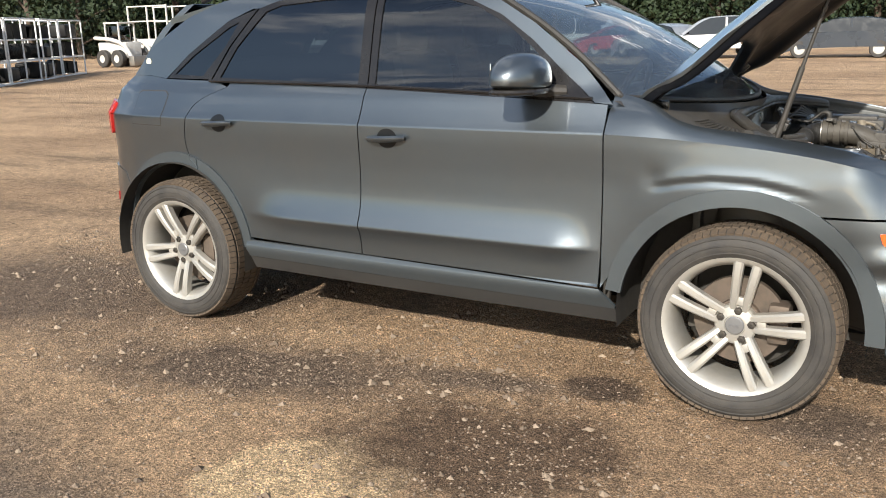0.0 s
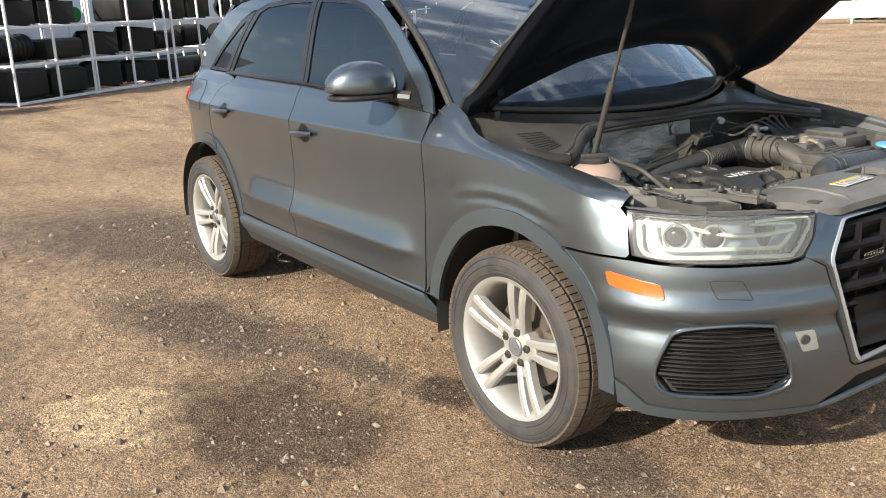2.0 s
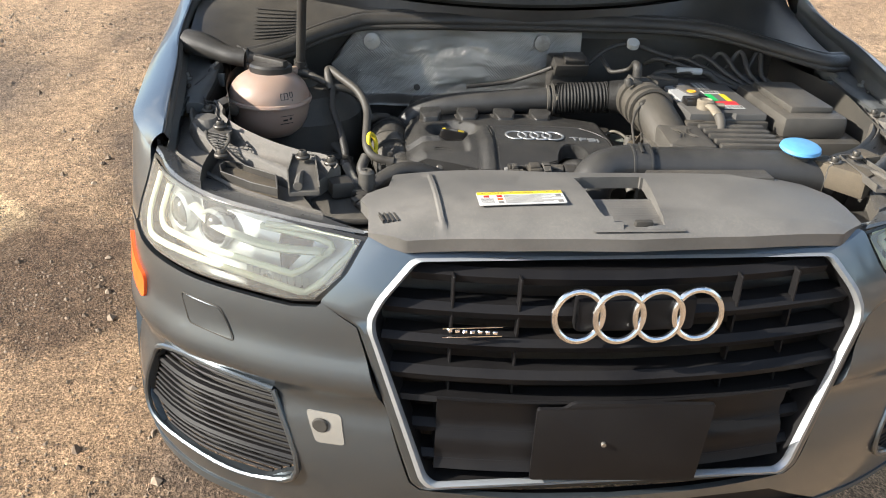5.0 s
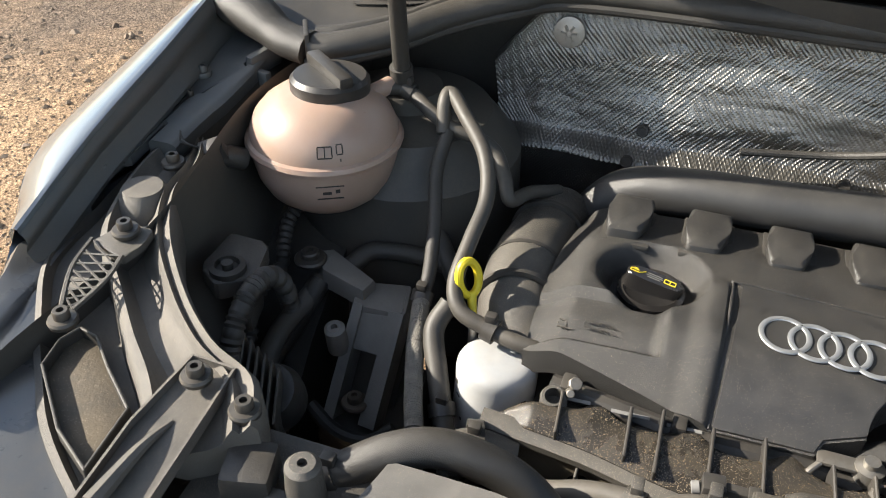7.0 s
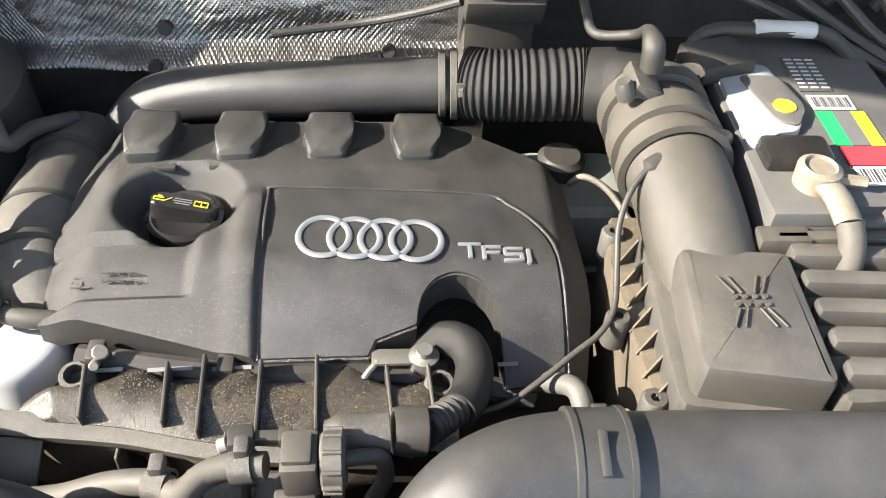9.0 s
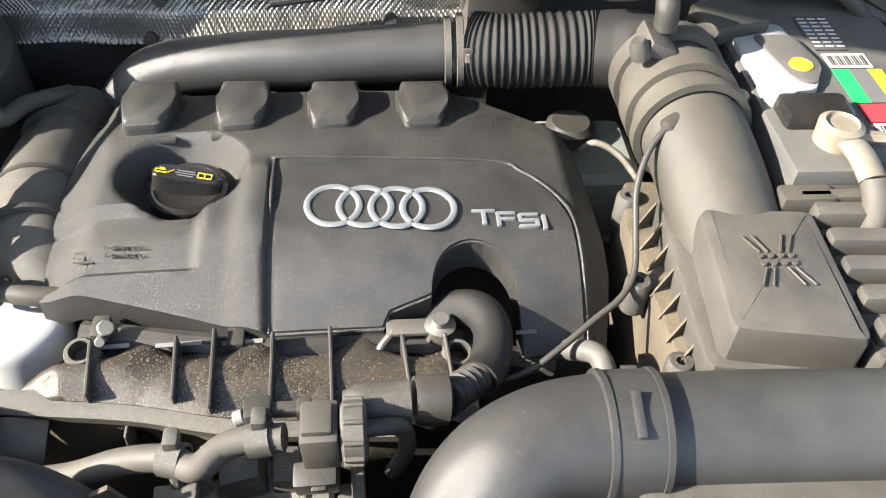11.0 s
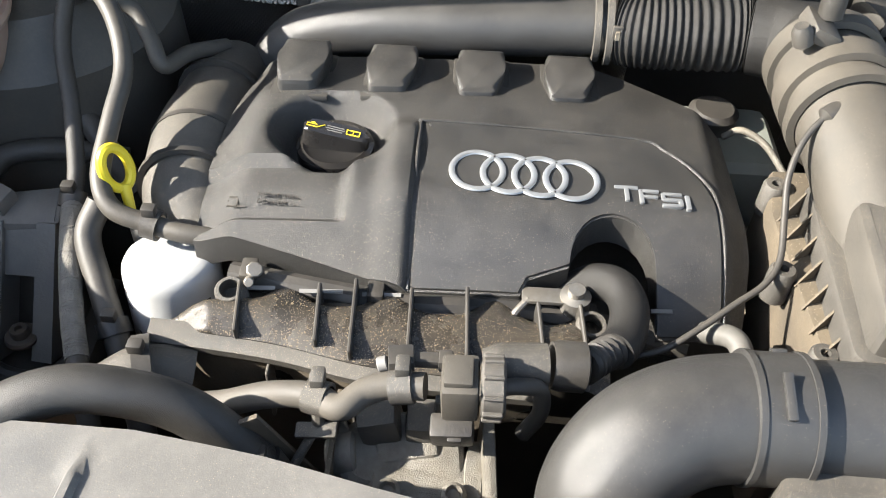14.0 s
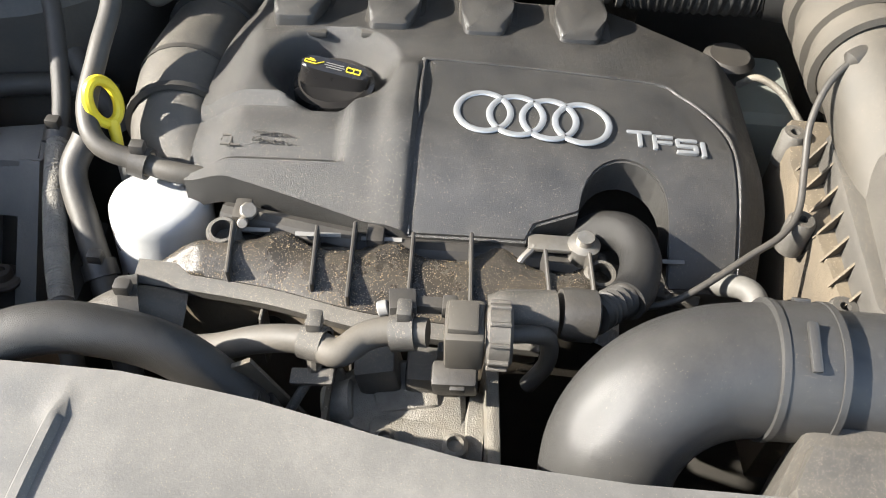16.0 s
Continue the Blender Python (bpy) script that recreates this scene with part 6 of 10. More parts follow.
# ---------------------------------------------------------------- mirrors, handles
for side in (-1, 1):
    bm = BM()
    sh = bmesh.ops.create_uvsphere(bm, u_segments=28, v_segments=18, radius=1)["verts"]
    for v in sh:
        x, y, z = v.co
        flat = math.copysign(abs(z) ** (0.80 if z > 0 else 0.40), z)
        k = 1 - 0.22 * max(0, y)
        v.co = Vector((max(-0.852, -0.770 + 0.092 * math.copysign(abs(x) ** 0.8, x) * k - 0.02 * y), (-0.945 - 0.132 * math.copysign(abs(y) ** 0.80, y)) * -side, 1.175 + (0.094 if z > 0 else 0.036) * flat * (1 - 0.34 * max(0, y) ** 1.5)))
    mir = part("door_mirror", bm, PAINT, car, "grey door mirror on a black foot")
    bm = BM()
    sh = bmesh.ops.create_uvsphere(bm, u_segments=28, v_segments=10, radius=1)["verts"]
    for v in sh:
        x, y, z = v.co
        v.co = Vector((max(-0.851, -0.768 + 0.090 * math.copysign(abs(x) ** 0.8, x) - 0.02 * y), (-0.940 - 0.128 * math.copysign(abs(y) ** 0.80, y)) * -side, 1.136 + 0.015 * math.copysign(abs(z) ** 0.5, z)))
    part("mirror_base", bm, GLOSS_BLACK, mir)
    bm = BM()
    add_tube(bm, [(-0.745, -0.86 * -side, 1.135), (-0.71, -0.825 * -side, 1.13), (-0.66, -0.79 * -side, 1.125)], 0.030, 10, 5, 0.8)
    part("mirror_foot", bm, PLASTIC, mir)
    bm = BM()
    add_box(bm, (0.003, 0.135, 0.078), (-0.8525, -0.945 * -side, 1.196), bevel=0.001)
    part("mirror_glass", bm, CHROME, mir)
    for x0, z, dz in ((-1.468, 0.934, 0.006), (-2.385, 0.966, 0.006)):
        # a flat dark oval on the skin paints the shade of the recess
        bm = BM()
        add_skin(bm, [(x0 + 0.085 + 0.048 * math.cos(a), z + 0.002 + 0.040 * math.sin(a)) for a in np.linspace(0, 2 * math.pi, 20, endpoint=False)], side, 0.0012, step_s=0.02, rim=0)
        cup = part("handle_recess", bm, RECESS_SHADE, car, "flat dark oval for the shade in the handle recess")
        bm = BM()
        add_tube(bm, [skin(x0, z - 0.002, 0.006, side), skin(x0 + 0.03, z, 0.030, side), skin(x0 + 0.09, z + dz * 0.4, 0.036, side), skin(x0 + 0.145, z + dz, 0.030, side), skin(x0 + 0.172, z + dz, 0.010, side)], lambda t: 0.0135 + 0.004 * math.sin(math.pi * t), 12, 6, 0.75)
        part("door_handle", bm, PAINT, car, "grey pull handle")

# ---------------------------------------------------------------- inside and underneath
bm = BM()
add_box(bm, (2.7, 1.16, 0.03), (-1.80, 0, 0.29))
add_box(bm, (0.03, 1.20, 0.75), (-3.16, 0, 0.62))
add_box(bm, (0.9, 1.12, 0.03), (0.25, 0, 0.26))
part("floor_pan", bm, VOID, car)
for side in (-1, 1):
    bm = BM()
    add_box(bm, (1.70, 0.02, 0.70), (-1.33, side * 0.76, 0.66))
    part("inner_lining", bm, VOID, car)
bm = BM()
add_grid(bm, lambda t, y: Vector((-0.30 - 0.40 * t, y, 1.02 + 0.05 * math.sin(t * 3) + 0.02 * math.cos(y * 6))), np.linspace(0, 1, 8), np.linspace(-0.74, 0.74, 16))
add_box(bm, (0.10, 1.48, 0.45), (-0.66, 0, 0.82), bevel=0.03)
part("dashboard", bm, PLASTIC, car, "dark dashboard")
bm = BM()
m = Matrix.Translation((-0.78, 0.36, 1.02)) @ pose(0, 0, 0, 0, -65, 0)
seg, tube = 32, 8
ring = [[bm.verts.new(m @ Vector(((0.18 + 0.016 * math.cos(b)) * math.cos(a), (0.18 + 0.016 * math.cos(b)) * math.sin(a), 0.016 * math.sin(b)))) for b in np.linspace(0, 2 * math.pi, tube, endpoint=False)] for a in np.linspace(0, 2 * math.pi, seg, endpoint=False)]
for i in range(seg):
    for j in range(tube):
        bm.faces.new((ring[i][j], ring[(i + 1) % seg][j], ring[(i + 1) % seg][(j + 1) % tube], ring[i][(j + 1) % tube]))
add_box(bm, (0.12, 0.34, 0.03), m @ Vector((0, 0, 0.01)), rot=m.to_3x3(), bevel=0.01)
part("steering_wheel", bm, PLASTIC, car, "black steering wheel")
for y in (-0.37, 0.37):
    bm = BM()
    add_box(bm, (0.52, 0.50, 0.14), (-1.22, y, 0.62), bevel=0.05, segs=3)
    add_box(bm, (0.15, 0.48, 0.62), (-1.50, y, 0.96), rot=Euler((0, radians(-14), 0)).to_matrix(), bevel=0.06, segs=3)
    add_box(bm, (0.09, 0.26, 0.17), (-1.60, y, 1.35), rot=Euler((0, radians(-8), 0)).to_matrix(), bevel=0.035, segs=3)
    part("front_seat", bm, SEAT, car, "dark seat with headrest")
bm = BM()
add_box(bm, (0.48, 1.30, 0.15), (-2.15, 0, 0.64), bevel=0.05, segs=3)
add_box(bm, (0.15, 1.30, 0.60), (-2.45, 0, 0.95), rot=Euler((0, radians(-16), 0)).to_matrix(), bevel=0.06, segs=3)
part("rear_seat", bm, SEAT, car)
bm = BM()
add_box(bm, (0.04, 0.24, 0.075), (-0.83, 0.0, 1.395), rot=Euler((0, radians(20), 0)).to_matrix(), bevel=0.015)
add_rod(bm, (-0.81, 0, 1.43), (-0.86, 0, 1.50), 0.01)
part("inner_mirror", bm, GLOSS_BLACK, car)

# ---------------------------------------------------------------- engine bay: shell of the bay
def text_mesh(body, size, depth=0.0):
    """Raised or flat letters in the built-in font, in the xy plane, centred."""
    cu = bpy.data.curves.new("text", "FONT")
    cu.body, cu.size, cu.extrude, cu.align_x, cu.align_y = body, size, depth, "CENTER", "CENTER"
    ob = bpy.data.objects.new("text", cu)
    scene.collection.objects.link(ob)
    bpy.context.view_layer.update()
    me = bpy.data.meshes.new_from_object(ob.evaluated_get(bpy.context.evaluated_depsgraph_get()))
    bpy.data.objects.remove(ob)
    bm = bmesh.new()
    bm.from_mesh(me)
    bpy.data.meshes.remove(me)
    return bm


def add_torus(bm, m, rx, ry, r, seg=36, tube=10, flat=1.0):
    ring = [[bm.verts.new(m @ Vector(((rx + r * math.cos(b)) * math.cos(a), (ry + r * math.cos(b)) * math.sin(a), flat * r * math.sin(b)))) for b in np.linspace(0, 2 * math.pi, tube, endpoint=False)] for a in np.linspace(0, 2 * math.pi, seg, endpoint=False)]
    for i in range(seg):
        for j in range(tube):
            bm.faces.new((ring[i][j], ring[(i + 1) % seg][j], ring[(i + 1) % seg][(j + 1) % tube], ring[i][(j + 1) % tube]))


def in_plan(outline, fn, cell=0.008, drop=0.0, holes=(), at_y=()):
    """A sheet over an outline of (x, y), cut into cells, at the height fn(x, y), with a rim that drops."""
    b = bmesh.new()
    b.faces.new([b.verts.new((p[0], p[1], 0)) for p in outline])
    x0, x1 = min(p[0] for p in outline), max(p[0] for p in outline)
    y0, y1 = min(p[1] for p in outline), max(p[1] for p in outline)
    cuts = [((k, 0, 0), (1, 0, 0)) for k in np.arange(x0 + cell, x1, cell)] + [((0, k, 0), (0, 1, 0)) for k in [*np.arange(y0 + cell, y1, cell), *at_y]]
    for hole in holes:
        k = len(hole)
        cuts += [((*hole[i], 0), (hole[(i + 1) % k][1] - hole[i][1], hole[i][0] - hole[(i + 1) % k][0], 0)) for i in range(k)]
    for co, no in cuts:
        bmesh.ops.bisect_plane(b, geom=b.verts[:] + b.edges[:] + b.faces[:], plane_co=co, plane_no=no, dist=0.0002)
    for hole in holes:
        gone = []
        for f in b.faces:
            c = f.calc_center_median()
            sg = [(q[0] - p[0]) * (c.y - p[1]) - (q[1] - p[1]) * (c.x - p[0]) for p, q in zip(hole, hole[1:] + hole[:1])]
            if all(v > 0 for v in sg) or all(v < 0 for v in sg):
                gone.append(f)
        bmesh.ops.delete(b, geom=gone, context="FACES")
    for v in b.verts:
        v.co.z = fn(v.co.x, v.co.y)
    bmesh.ops.triangulate(b, faces=[f for f in b.faces if len(f.verts) > 4])
    bmesh.ops.recalc_face_normals(b, faces=b.faces)
    if sum(f.normal.z for f in b.faces) < 0:
        bmesh.ops.reverse_faces(b, faces=b.faces)
    if drop:
        thicken(b, Vector((0, 0, -drop)))
    return b


def bolt(parent, at, r=0.010, axis=(0, 0, 1), mat=None):
    bm = BM()
    add_lathe(bm, [(0, -0.004), (r * 1.7, -0.004), (r * 1.8, 0), (r * 1.6, 0.0025), (r, 0.003), (r, 0.009), (r * 0.85, 0.011), (r * 0.45, 0.011), (r * 0.45, 0.006), (0, 0.006)], at, axis, 20)
    return part("bolt", bm, mat or BOLT, parent)


# firewall, inner wings, front beam
bm = BM()
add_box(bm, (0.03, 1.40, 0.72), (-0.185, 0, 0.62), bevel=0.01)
part("firewall", bm, BAY_SHADE, car)
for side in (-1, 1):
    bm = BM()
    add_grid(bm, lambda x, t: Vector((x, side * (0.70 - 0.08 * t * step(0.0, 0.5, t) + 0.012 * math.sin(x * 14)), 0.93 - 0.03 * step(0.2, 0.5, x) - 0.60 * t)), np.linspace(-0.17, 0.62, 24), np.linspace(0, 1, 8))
    part("inner_wing", bm, BAY_SHADE, car)
    # painted ledge inside the fender, in two sheets that meet in a stepped seam
    seam = lambda x: 0.790 - 0.040 * step(0.16, 0.04, x) + 0.004 * math.copysign(1, math.sin(x * 46))
    level = lambda x: interp(x, [(-0.17, 0.955), (0.05, 0.938), (0.14, 0.920), (0.30, 0.908), (0.40, 0.880)])
    bm = BM()
    add_grid(bm, lambda x, t: Vector((x, side * (0.822 + (seam(x) + 0.0015 - 0.822) * t), level(x) - 0.006 * step(0.0, 0.25, t) + 0.003 * step(0.75, 0.9, t))), np.linspace(-0.17, 0.38, 111), np.linspace(0, 1, 9))
    thicken(bm, Vector((0, 0, -0.012)))
    part("wing_ledge", bm, BAY_GREY, car, "dusty painted ledge beside the fender")
    bm = BM()
    add_grid(bm, lambda x, t: Vector((x, side * (seam(x) - 0.0015 + (0.738 + 0.012 * step(0.05, 0.2, x) - seam(x)) * t), level(x) - 0.003 + 0.004 * step(0.0, 0.1, t) - 0.004 * step(0.8, 1.0, t))), np.linspace(-0.02, 0.24, 53), np.linspace(0, 1, 9))
    thicken(bm, Vector((0, 0, -0.02)))
    ledge = part("wing_ledge", bm, BAY_GREY, car, "dusty painted inner sheet of the ledge")
    # the ledge's upright wall, in the tone that has shade put in
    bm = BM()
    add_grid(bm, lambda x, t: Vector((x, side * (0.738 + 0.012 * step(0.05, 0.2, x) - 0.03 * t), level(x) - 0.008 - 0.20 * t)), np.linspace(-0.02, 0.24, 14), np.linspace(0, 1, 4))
    part("ledge_wall", bm, BAY_SHADE, ledge)
    bolt(ledge, (0.095, side * 0.800, 0.926), 0.006, mat=BAY_GREY)
    bolt(ledge, (0.140, side * 0.791, 0.914), 0.004, mat=BOLT)
    bolt(ledge, (0.305, side * 0.797, 0.904), 0.006, mat=BAY_GREY)
    bm = BM()
    add_box(bm, (0.014, 0.014, 0.003), (0.279, side * 0.797, 0.9055), rot=Euler((0, 0, 0.5)).to_matrix())
    part("ledge_hole", bm, VOID, ledge)
    # upright post at the ledge's rear corner
    bm = BM()
    add_box(bm, (0.05, 0.012, 0.03), (0.045, side * 0.742, 0.932), rot=Euler((0, 0.1, side * 0.3)).to_matrix(), bevel=0.004)
    add_box(bm, (0.010, 0.022, 0.030), (0.068, side * 0.732, 0.914), rot=Euler((0, 0, side * 0.3)).to_matrix(), bevel=0.003)
    part("ledge_post", bm, BAY_GREY, ledge)

# cowl: trough behind the seal, up to the windscreen, with its perforated inlet
SEAL = [(-0.005, -0.815, 0.985), (0.012, -0.770, 0.976), (0.038, -0.715, 0.963), (0.046, -0.675, 0.959), (0.034, -0.640, 0.963), (0.0, -0.582, 0.973), (-0.048, -0.525, 0.988), (-0.088, -0.455, 1.003), (-0.122, -0.36, 1.013), (-0.125, 0.0, 1.016), (-0.125, 0.36, 1.012), (-0.09, 0.50, 1.004), (0.0, 0.60, 0.992), (0.06, 0.70, 0.975), (0.03, 0.78, 0.965)]
bm = BM()
add_tube(bm, SEAL[3:], 0.019, 14, 8, 0.9)
add_tube(bm, [Vector(p) + Vector((-0.022, 0, 0.006)) for p in SEAL[3:]], 0.012, 12, 8, 1.2)
add_tube(bm, [Vector(p) + Vector((0.014, 0, -0.014)) for p in SEAL[3:]], 0.007, 10, 8, 1.0)
# the broad moulded end over the wing
add_tube(bm, SEAL[:4], lambda t: 0.024 + 0.008 * math.sin(math.pi * min(1, t * 1.4 + 0.2)), 16, 8, 0.85)
add_box(bm, (0.050, 0.006, 0.048), (0.036, -0.684, 0.957), rot=Euler((0, 0, 0.5)).to_matrix(), bevel=0.002)
part("cowl_seal", bm, RUBBER, car, "thick black rubber cowl seal")
bm = BM()


def cowl(t, v):
    s = curve(SEAL, 4)
    k = v * (len(s) - 1)
    i = min(int(k), len(s) - 2)
    a = s[i].lerp(s[i + 1], k - i)
    y = a.y
    b = Vector((-0.10 - 0.33 * (y / 0.775) ** 2, y, 1.047 + 0.045 * (y / 0.775) ** 2))
    p = a.lerp(b, t)
    return p + Vector((0, 0, -0.028 * math.sin(math.pi * t) ** 0.7))


add_grid(bm, cowl, np.linspace(0, 1, 10), np.linspace(0.0, 1.0, 46))
part("cowl_tray", bm, PLASTIC, car, "dusty black cowl tray")
bm = BM()
for i in range(16):
    for j in range(9):
        t, v = 0.30 + 0.045 * j, 0.235 + 0.0085 * i + (0.004 if j % 2 else 0)
        p = cowl(t, v) + Vector((0, 0, 0.0025))
        add_lathe(bm, [(0, 0.0), (0.0042, 0.0), (0.0042, 0.0012), (0.0, 0.0012)], p, (0, 0, 1), 6)
tagged(part("inlet_hole", bm, VOID, car), kind="stuff")

# slam-panel side brackets behind the headlamps
for side in (-1, 1):
    def at(x, y, z):
        return Vector((x, -side * y, z))

    inn = curve([(0.215, -0.725, 0), (0.262, -0.702, 0), (0.313, -0.696, 0), (0.38, -0.657, 0), (0.448, -0.598, 0), (0.493, -0.542, 0), (0.517, -0.490, 0), (0.560, -0.468, 0)], 5)
    mid = curve([(0.205, -0.775, 0), (0.262, -0.774, 0), (0.325, -0.762, 0), (0.392, -0.735, 0), (0.455, -0.674, 0), (0.501, -0.630, 0), (0.545, -0.585, 0), (0.60, -0.540, 0)], 5)
    out = curve([(0.20, -0.800, 0), (0.27, -0.797, 0), (0.34, -0.790, 0), (0.423, -0.785, 0), (0.50, -0.735, 0), (0.555, -0.690, 0), (0.615, -0.630, 0), (0.70, -0.50, 0)], 5)
    drop = lambda x: 0.012 * step(0.25, 0.7, x)
    bm = BM()
    rows = []
    for i, (a, b, c) in enumerate(zip(inn, mid, out)):
        row = []
        dent = 0.006 * step(9, 13, i) * step(24, 18, i)
        for t, z in ((0, 0.880), (0.02, 0.908), (0.08, 0.9145), (0.15, 0.908), (0.19, 0.905), (0.25, 0.9115), (0.31, 0.905), (0.36, 0.897), (0.5, 0.892 - dent), (0.75, 0.890 - dent), (0.88, 0.897), (0.93, 0.906), (1.0, 0.904)):
            p = a.lerp(b, t)
            row.append(bm.verts.new(at(p.x, p.y, z - drop(p.x))))
        for t, z in ((0.05, 0.900), (0.10, 0.874), (0.85, 0.870), (0.92, 0.884), (1.0, 0.882)):
            p = b.lerp(c, t)
            row.append(bm.verts.new(at(p.x, p.y, z - drop(p.x))))
        rows.append(row)
    for a, b in zip(rows, rows[1:]):
        for j in range(len(a) - 1):
            bm.faces.new((a[j], b[j], b[j + 1], a[j + 1]))
    thicken(bm, Vector((0, 0, -0.030)))
    brk = part("lamp_carrier", bm, CARRIER, car, "dusty black carrier panel behind the headlamp", smooth=38)
    for x, y, z in ((0.262, -0.738, 0.906), (0.401, -0.697, 0.920), (0.536, -0.537, 0.910), (0.550, -0.486, 0.904), (0.514, -0.684, 0.905)):
        bolt(brk, at(x, y, z), 0.0075)
    bm = BM()
    add_lathe(bm, [(0.034, -0.02), (0.030, -0.004), (0.0235, 0.006), (0.021, 0.010), (0, 0.011)], at(0.322, -0.735, 0.902), (0, 0, 1), 28)
    part("carrier_boss", bm, CARRIER, brk)
    bm = BM()
    add_box(bm, (0.018, 0.014, 0.004), at(0.432, -0.634, 0.8905), rot=Euler((0, 0, side * 0.7)).to_matrix(), bevel=0.001, segs=1)
    part("square_hole", bm, VOID, brk)
    # pressed strap with turned-up edges and a rib
    mirror = Matrix.Scale(-side, 4, (0, 1, 0))
    strap = [(0.512, -0.556), (0.514, -0.516), (0.599, -0.510), (0.668, -0.506), (0.672, -0.556), (0.59, -0.562)]
    bm = BM()
    add_prism(bm, strap, 0.890, 0.8975, mirror, bevel=0.002)
    strap_ob = part("carrier_strap", bm, CARRIER, brk, smooth=25)
    edge = [at(x, y, 0.899) for x, y in ((0.672, -0.556), (0.59, -0.562), (0.512, -0.556), (0.514, -0.516), (0.599, -0.510), (0.668, -0.506))]
    for p, q in zip(edge, edge[1:]):
        d = q - p
        bm = BM()
        add_box(bm, (d.length, 0.0022, 0.012), (p + q) / 2, rot=Euler((0, 0, math.atan2(d.y, d.x))).to_matrix())
        part("strap_edge", bm, CARRIER, brk)
    bm = BM()
    add_tube(bm, [at(0.575, -0.536, 0.897), at(0.610, -0.540, 0.903), at(0.665, -0.542, 0.905)], lambda t: 0.002 + 0.006 * t, 8, 4)
    part("strap_rib", bm, CARRIER, brk)
    # lattice arm: flat head, two edge rails, crossed bars over a dark hollow
    top = curve([at(0.420, -0.722, 0.916), at(0.455, -0.716, 0.914), at(0.480, -0.706, 0.910), at(0.506, -0.692, 0.907)], 5)
    low = curve([at(0.432, -0.680, 0.916), at(0.458, -0.675, 0.914), at(0.482, -0.678, 0.910), at(0.502, -0.682, 0.907)], 5)
    bm = BM()
    add_prism(bm, round_outline([(0.383, -0.711), (0.384, -0.678), (0.408, -0.674), (0.434, -0.679), (0.421, -0.723)], 0.006, 3), 0.906, 0.914, mirror, bevel=0.002)
    add_tube(bm, top, 0.0026, 6, 1)
    add_tube(bm, low, 0.0026, 6, 1)
    for k in range(0, len(top) - 3, 2):
        add_tube(bm, [top[k], low[k + 3]], 0.0013, 5, 1)
        add_tube(bm, [low[k], top[k + 3]], 0.0013, 5, 1)
    part("lattice_arm", bm, PLASTIC_DUSTY, brk, "black lattice arm", smooth=25)
    # shallow catch tray with a raised rim
    tray = [(0.551, -0.681), (0.521, -0.687), (0.502, -0.680), (0.506, -0.660), (0.535, -0.627), (0.568, -0.584), (0.630, -0.578), (0.604, -0.623)]
    bm = BM()
    add_prism(bm, tray, 0.868, 0.8755, mirror, bevel=0.002)
    part("lamp_tray", bm, PLASTIC_TAN, brk, "tan dirt-filled tray")
    bm = BM()
    ring = [at(x, y, 0.8795) for x, y in tray]
    for p, q in zip(ring, ring[1:] + ring[:1]):
        d = q - p
        add_box(bm, (d.length + 0.003, 0.003, 0.016), (p + q) / 2, rot=Euler((0, 0, math.atan2(d.y, d.x))).to_matrix(), bevel=0.001, segs=1)
    part("tray_rim", bm, PLASTIC, brk)
    # top of the lamp housing
    bm = BM()
    rows = []
    for i in range(15):
        t = i / 14
        s = 0.455 + (s_of_y(-0.45) - 0.455) * t
        a, b = skin(s, 0.883 - 0.016 * t, -0.002, side), out[int(t * (len(out) - 1))]
        b = Vector((b.x, -side * b.y, 0.876 - 0.010 * t))
        rows.append([bm.verts.new(a.lerp(b, k) + Vector((0, 0, z))) for k, z in ((0, 0), (0.05, 0.005), (0.3, 0.003), (0.7, 0.0), (1, 0.0), (1.0, -0.05))])
    for a, b in zip(rows, rows[1:]):
        for j in range(5):
            bm.faces.new((a[j], b[j], b[j + 1], a[j + 1]))
    part("lamp_housing", bm, LAMP_TOP, car, "wet grey top of the headlamp housing")

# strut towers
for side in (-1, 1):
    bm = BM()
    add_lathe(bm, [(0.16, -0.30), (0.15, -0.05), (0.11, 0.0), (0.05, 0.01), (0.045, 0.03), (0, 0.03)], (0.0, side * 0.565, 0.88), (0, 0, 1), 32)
    # the right tower is the darker copy, its shade painted in
    part("strut_tower", bm, BAY_SHADE if side < 0 else BAY_GREY, car)
bm = BM()
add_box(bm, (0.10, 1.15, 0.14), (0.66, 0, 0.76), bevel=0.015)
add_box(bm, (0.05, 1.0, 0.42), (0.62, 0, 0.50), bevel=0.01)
part("front_beam", bm, BAY_SHADE, car)

# ---------------------------------------------------------------- heat shield
foil = bpy.data.materials.new("embossed_foil")
foil.use_nodes = True
n, l = foil.node_tree.nodes, foil.node_tree.links
b = n["Principled BSDF"]
b.inputs["Base Color"].default_value, b.inputs["Metallic"].default_value, b.inputs["Roughness"].default_value = (0.50, 0.50, 0.49, 1), 0.9, 0.36
co = n.new("ShaderNodeTexCoord").outputs["Object"]
hs = []
for ang in (40, -40):
    mp = n.new("ShaderNodeMapping")
    mp.inputs["Rotation"].default_value = (radians(ang), 0, 0)
    l.new(co, mp.inputs[0])
    wv = n.new("ShaderNodeTexWave")
    wv.bands_direction = "Y"
    wv.inputs["Scale"].default_value, wv.inputs["Distortion"].default_value, wv.inputs["Detail Scale"].default_value = 88, 1.2, 0.8
    l.new(mp.outputs[0], wv.inputs[0])
    hs.append(wv.outputs["Fac"])
mu = n.new("ShaderNodeMath")
mu.operation = "MULTIPLY"
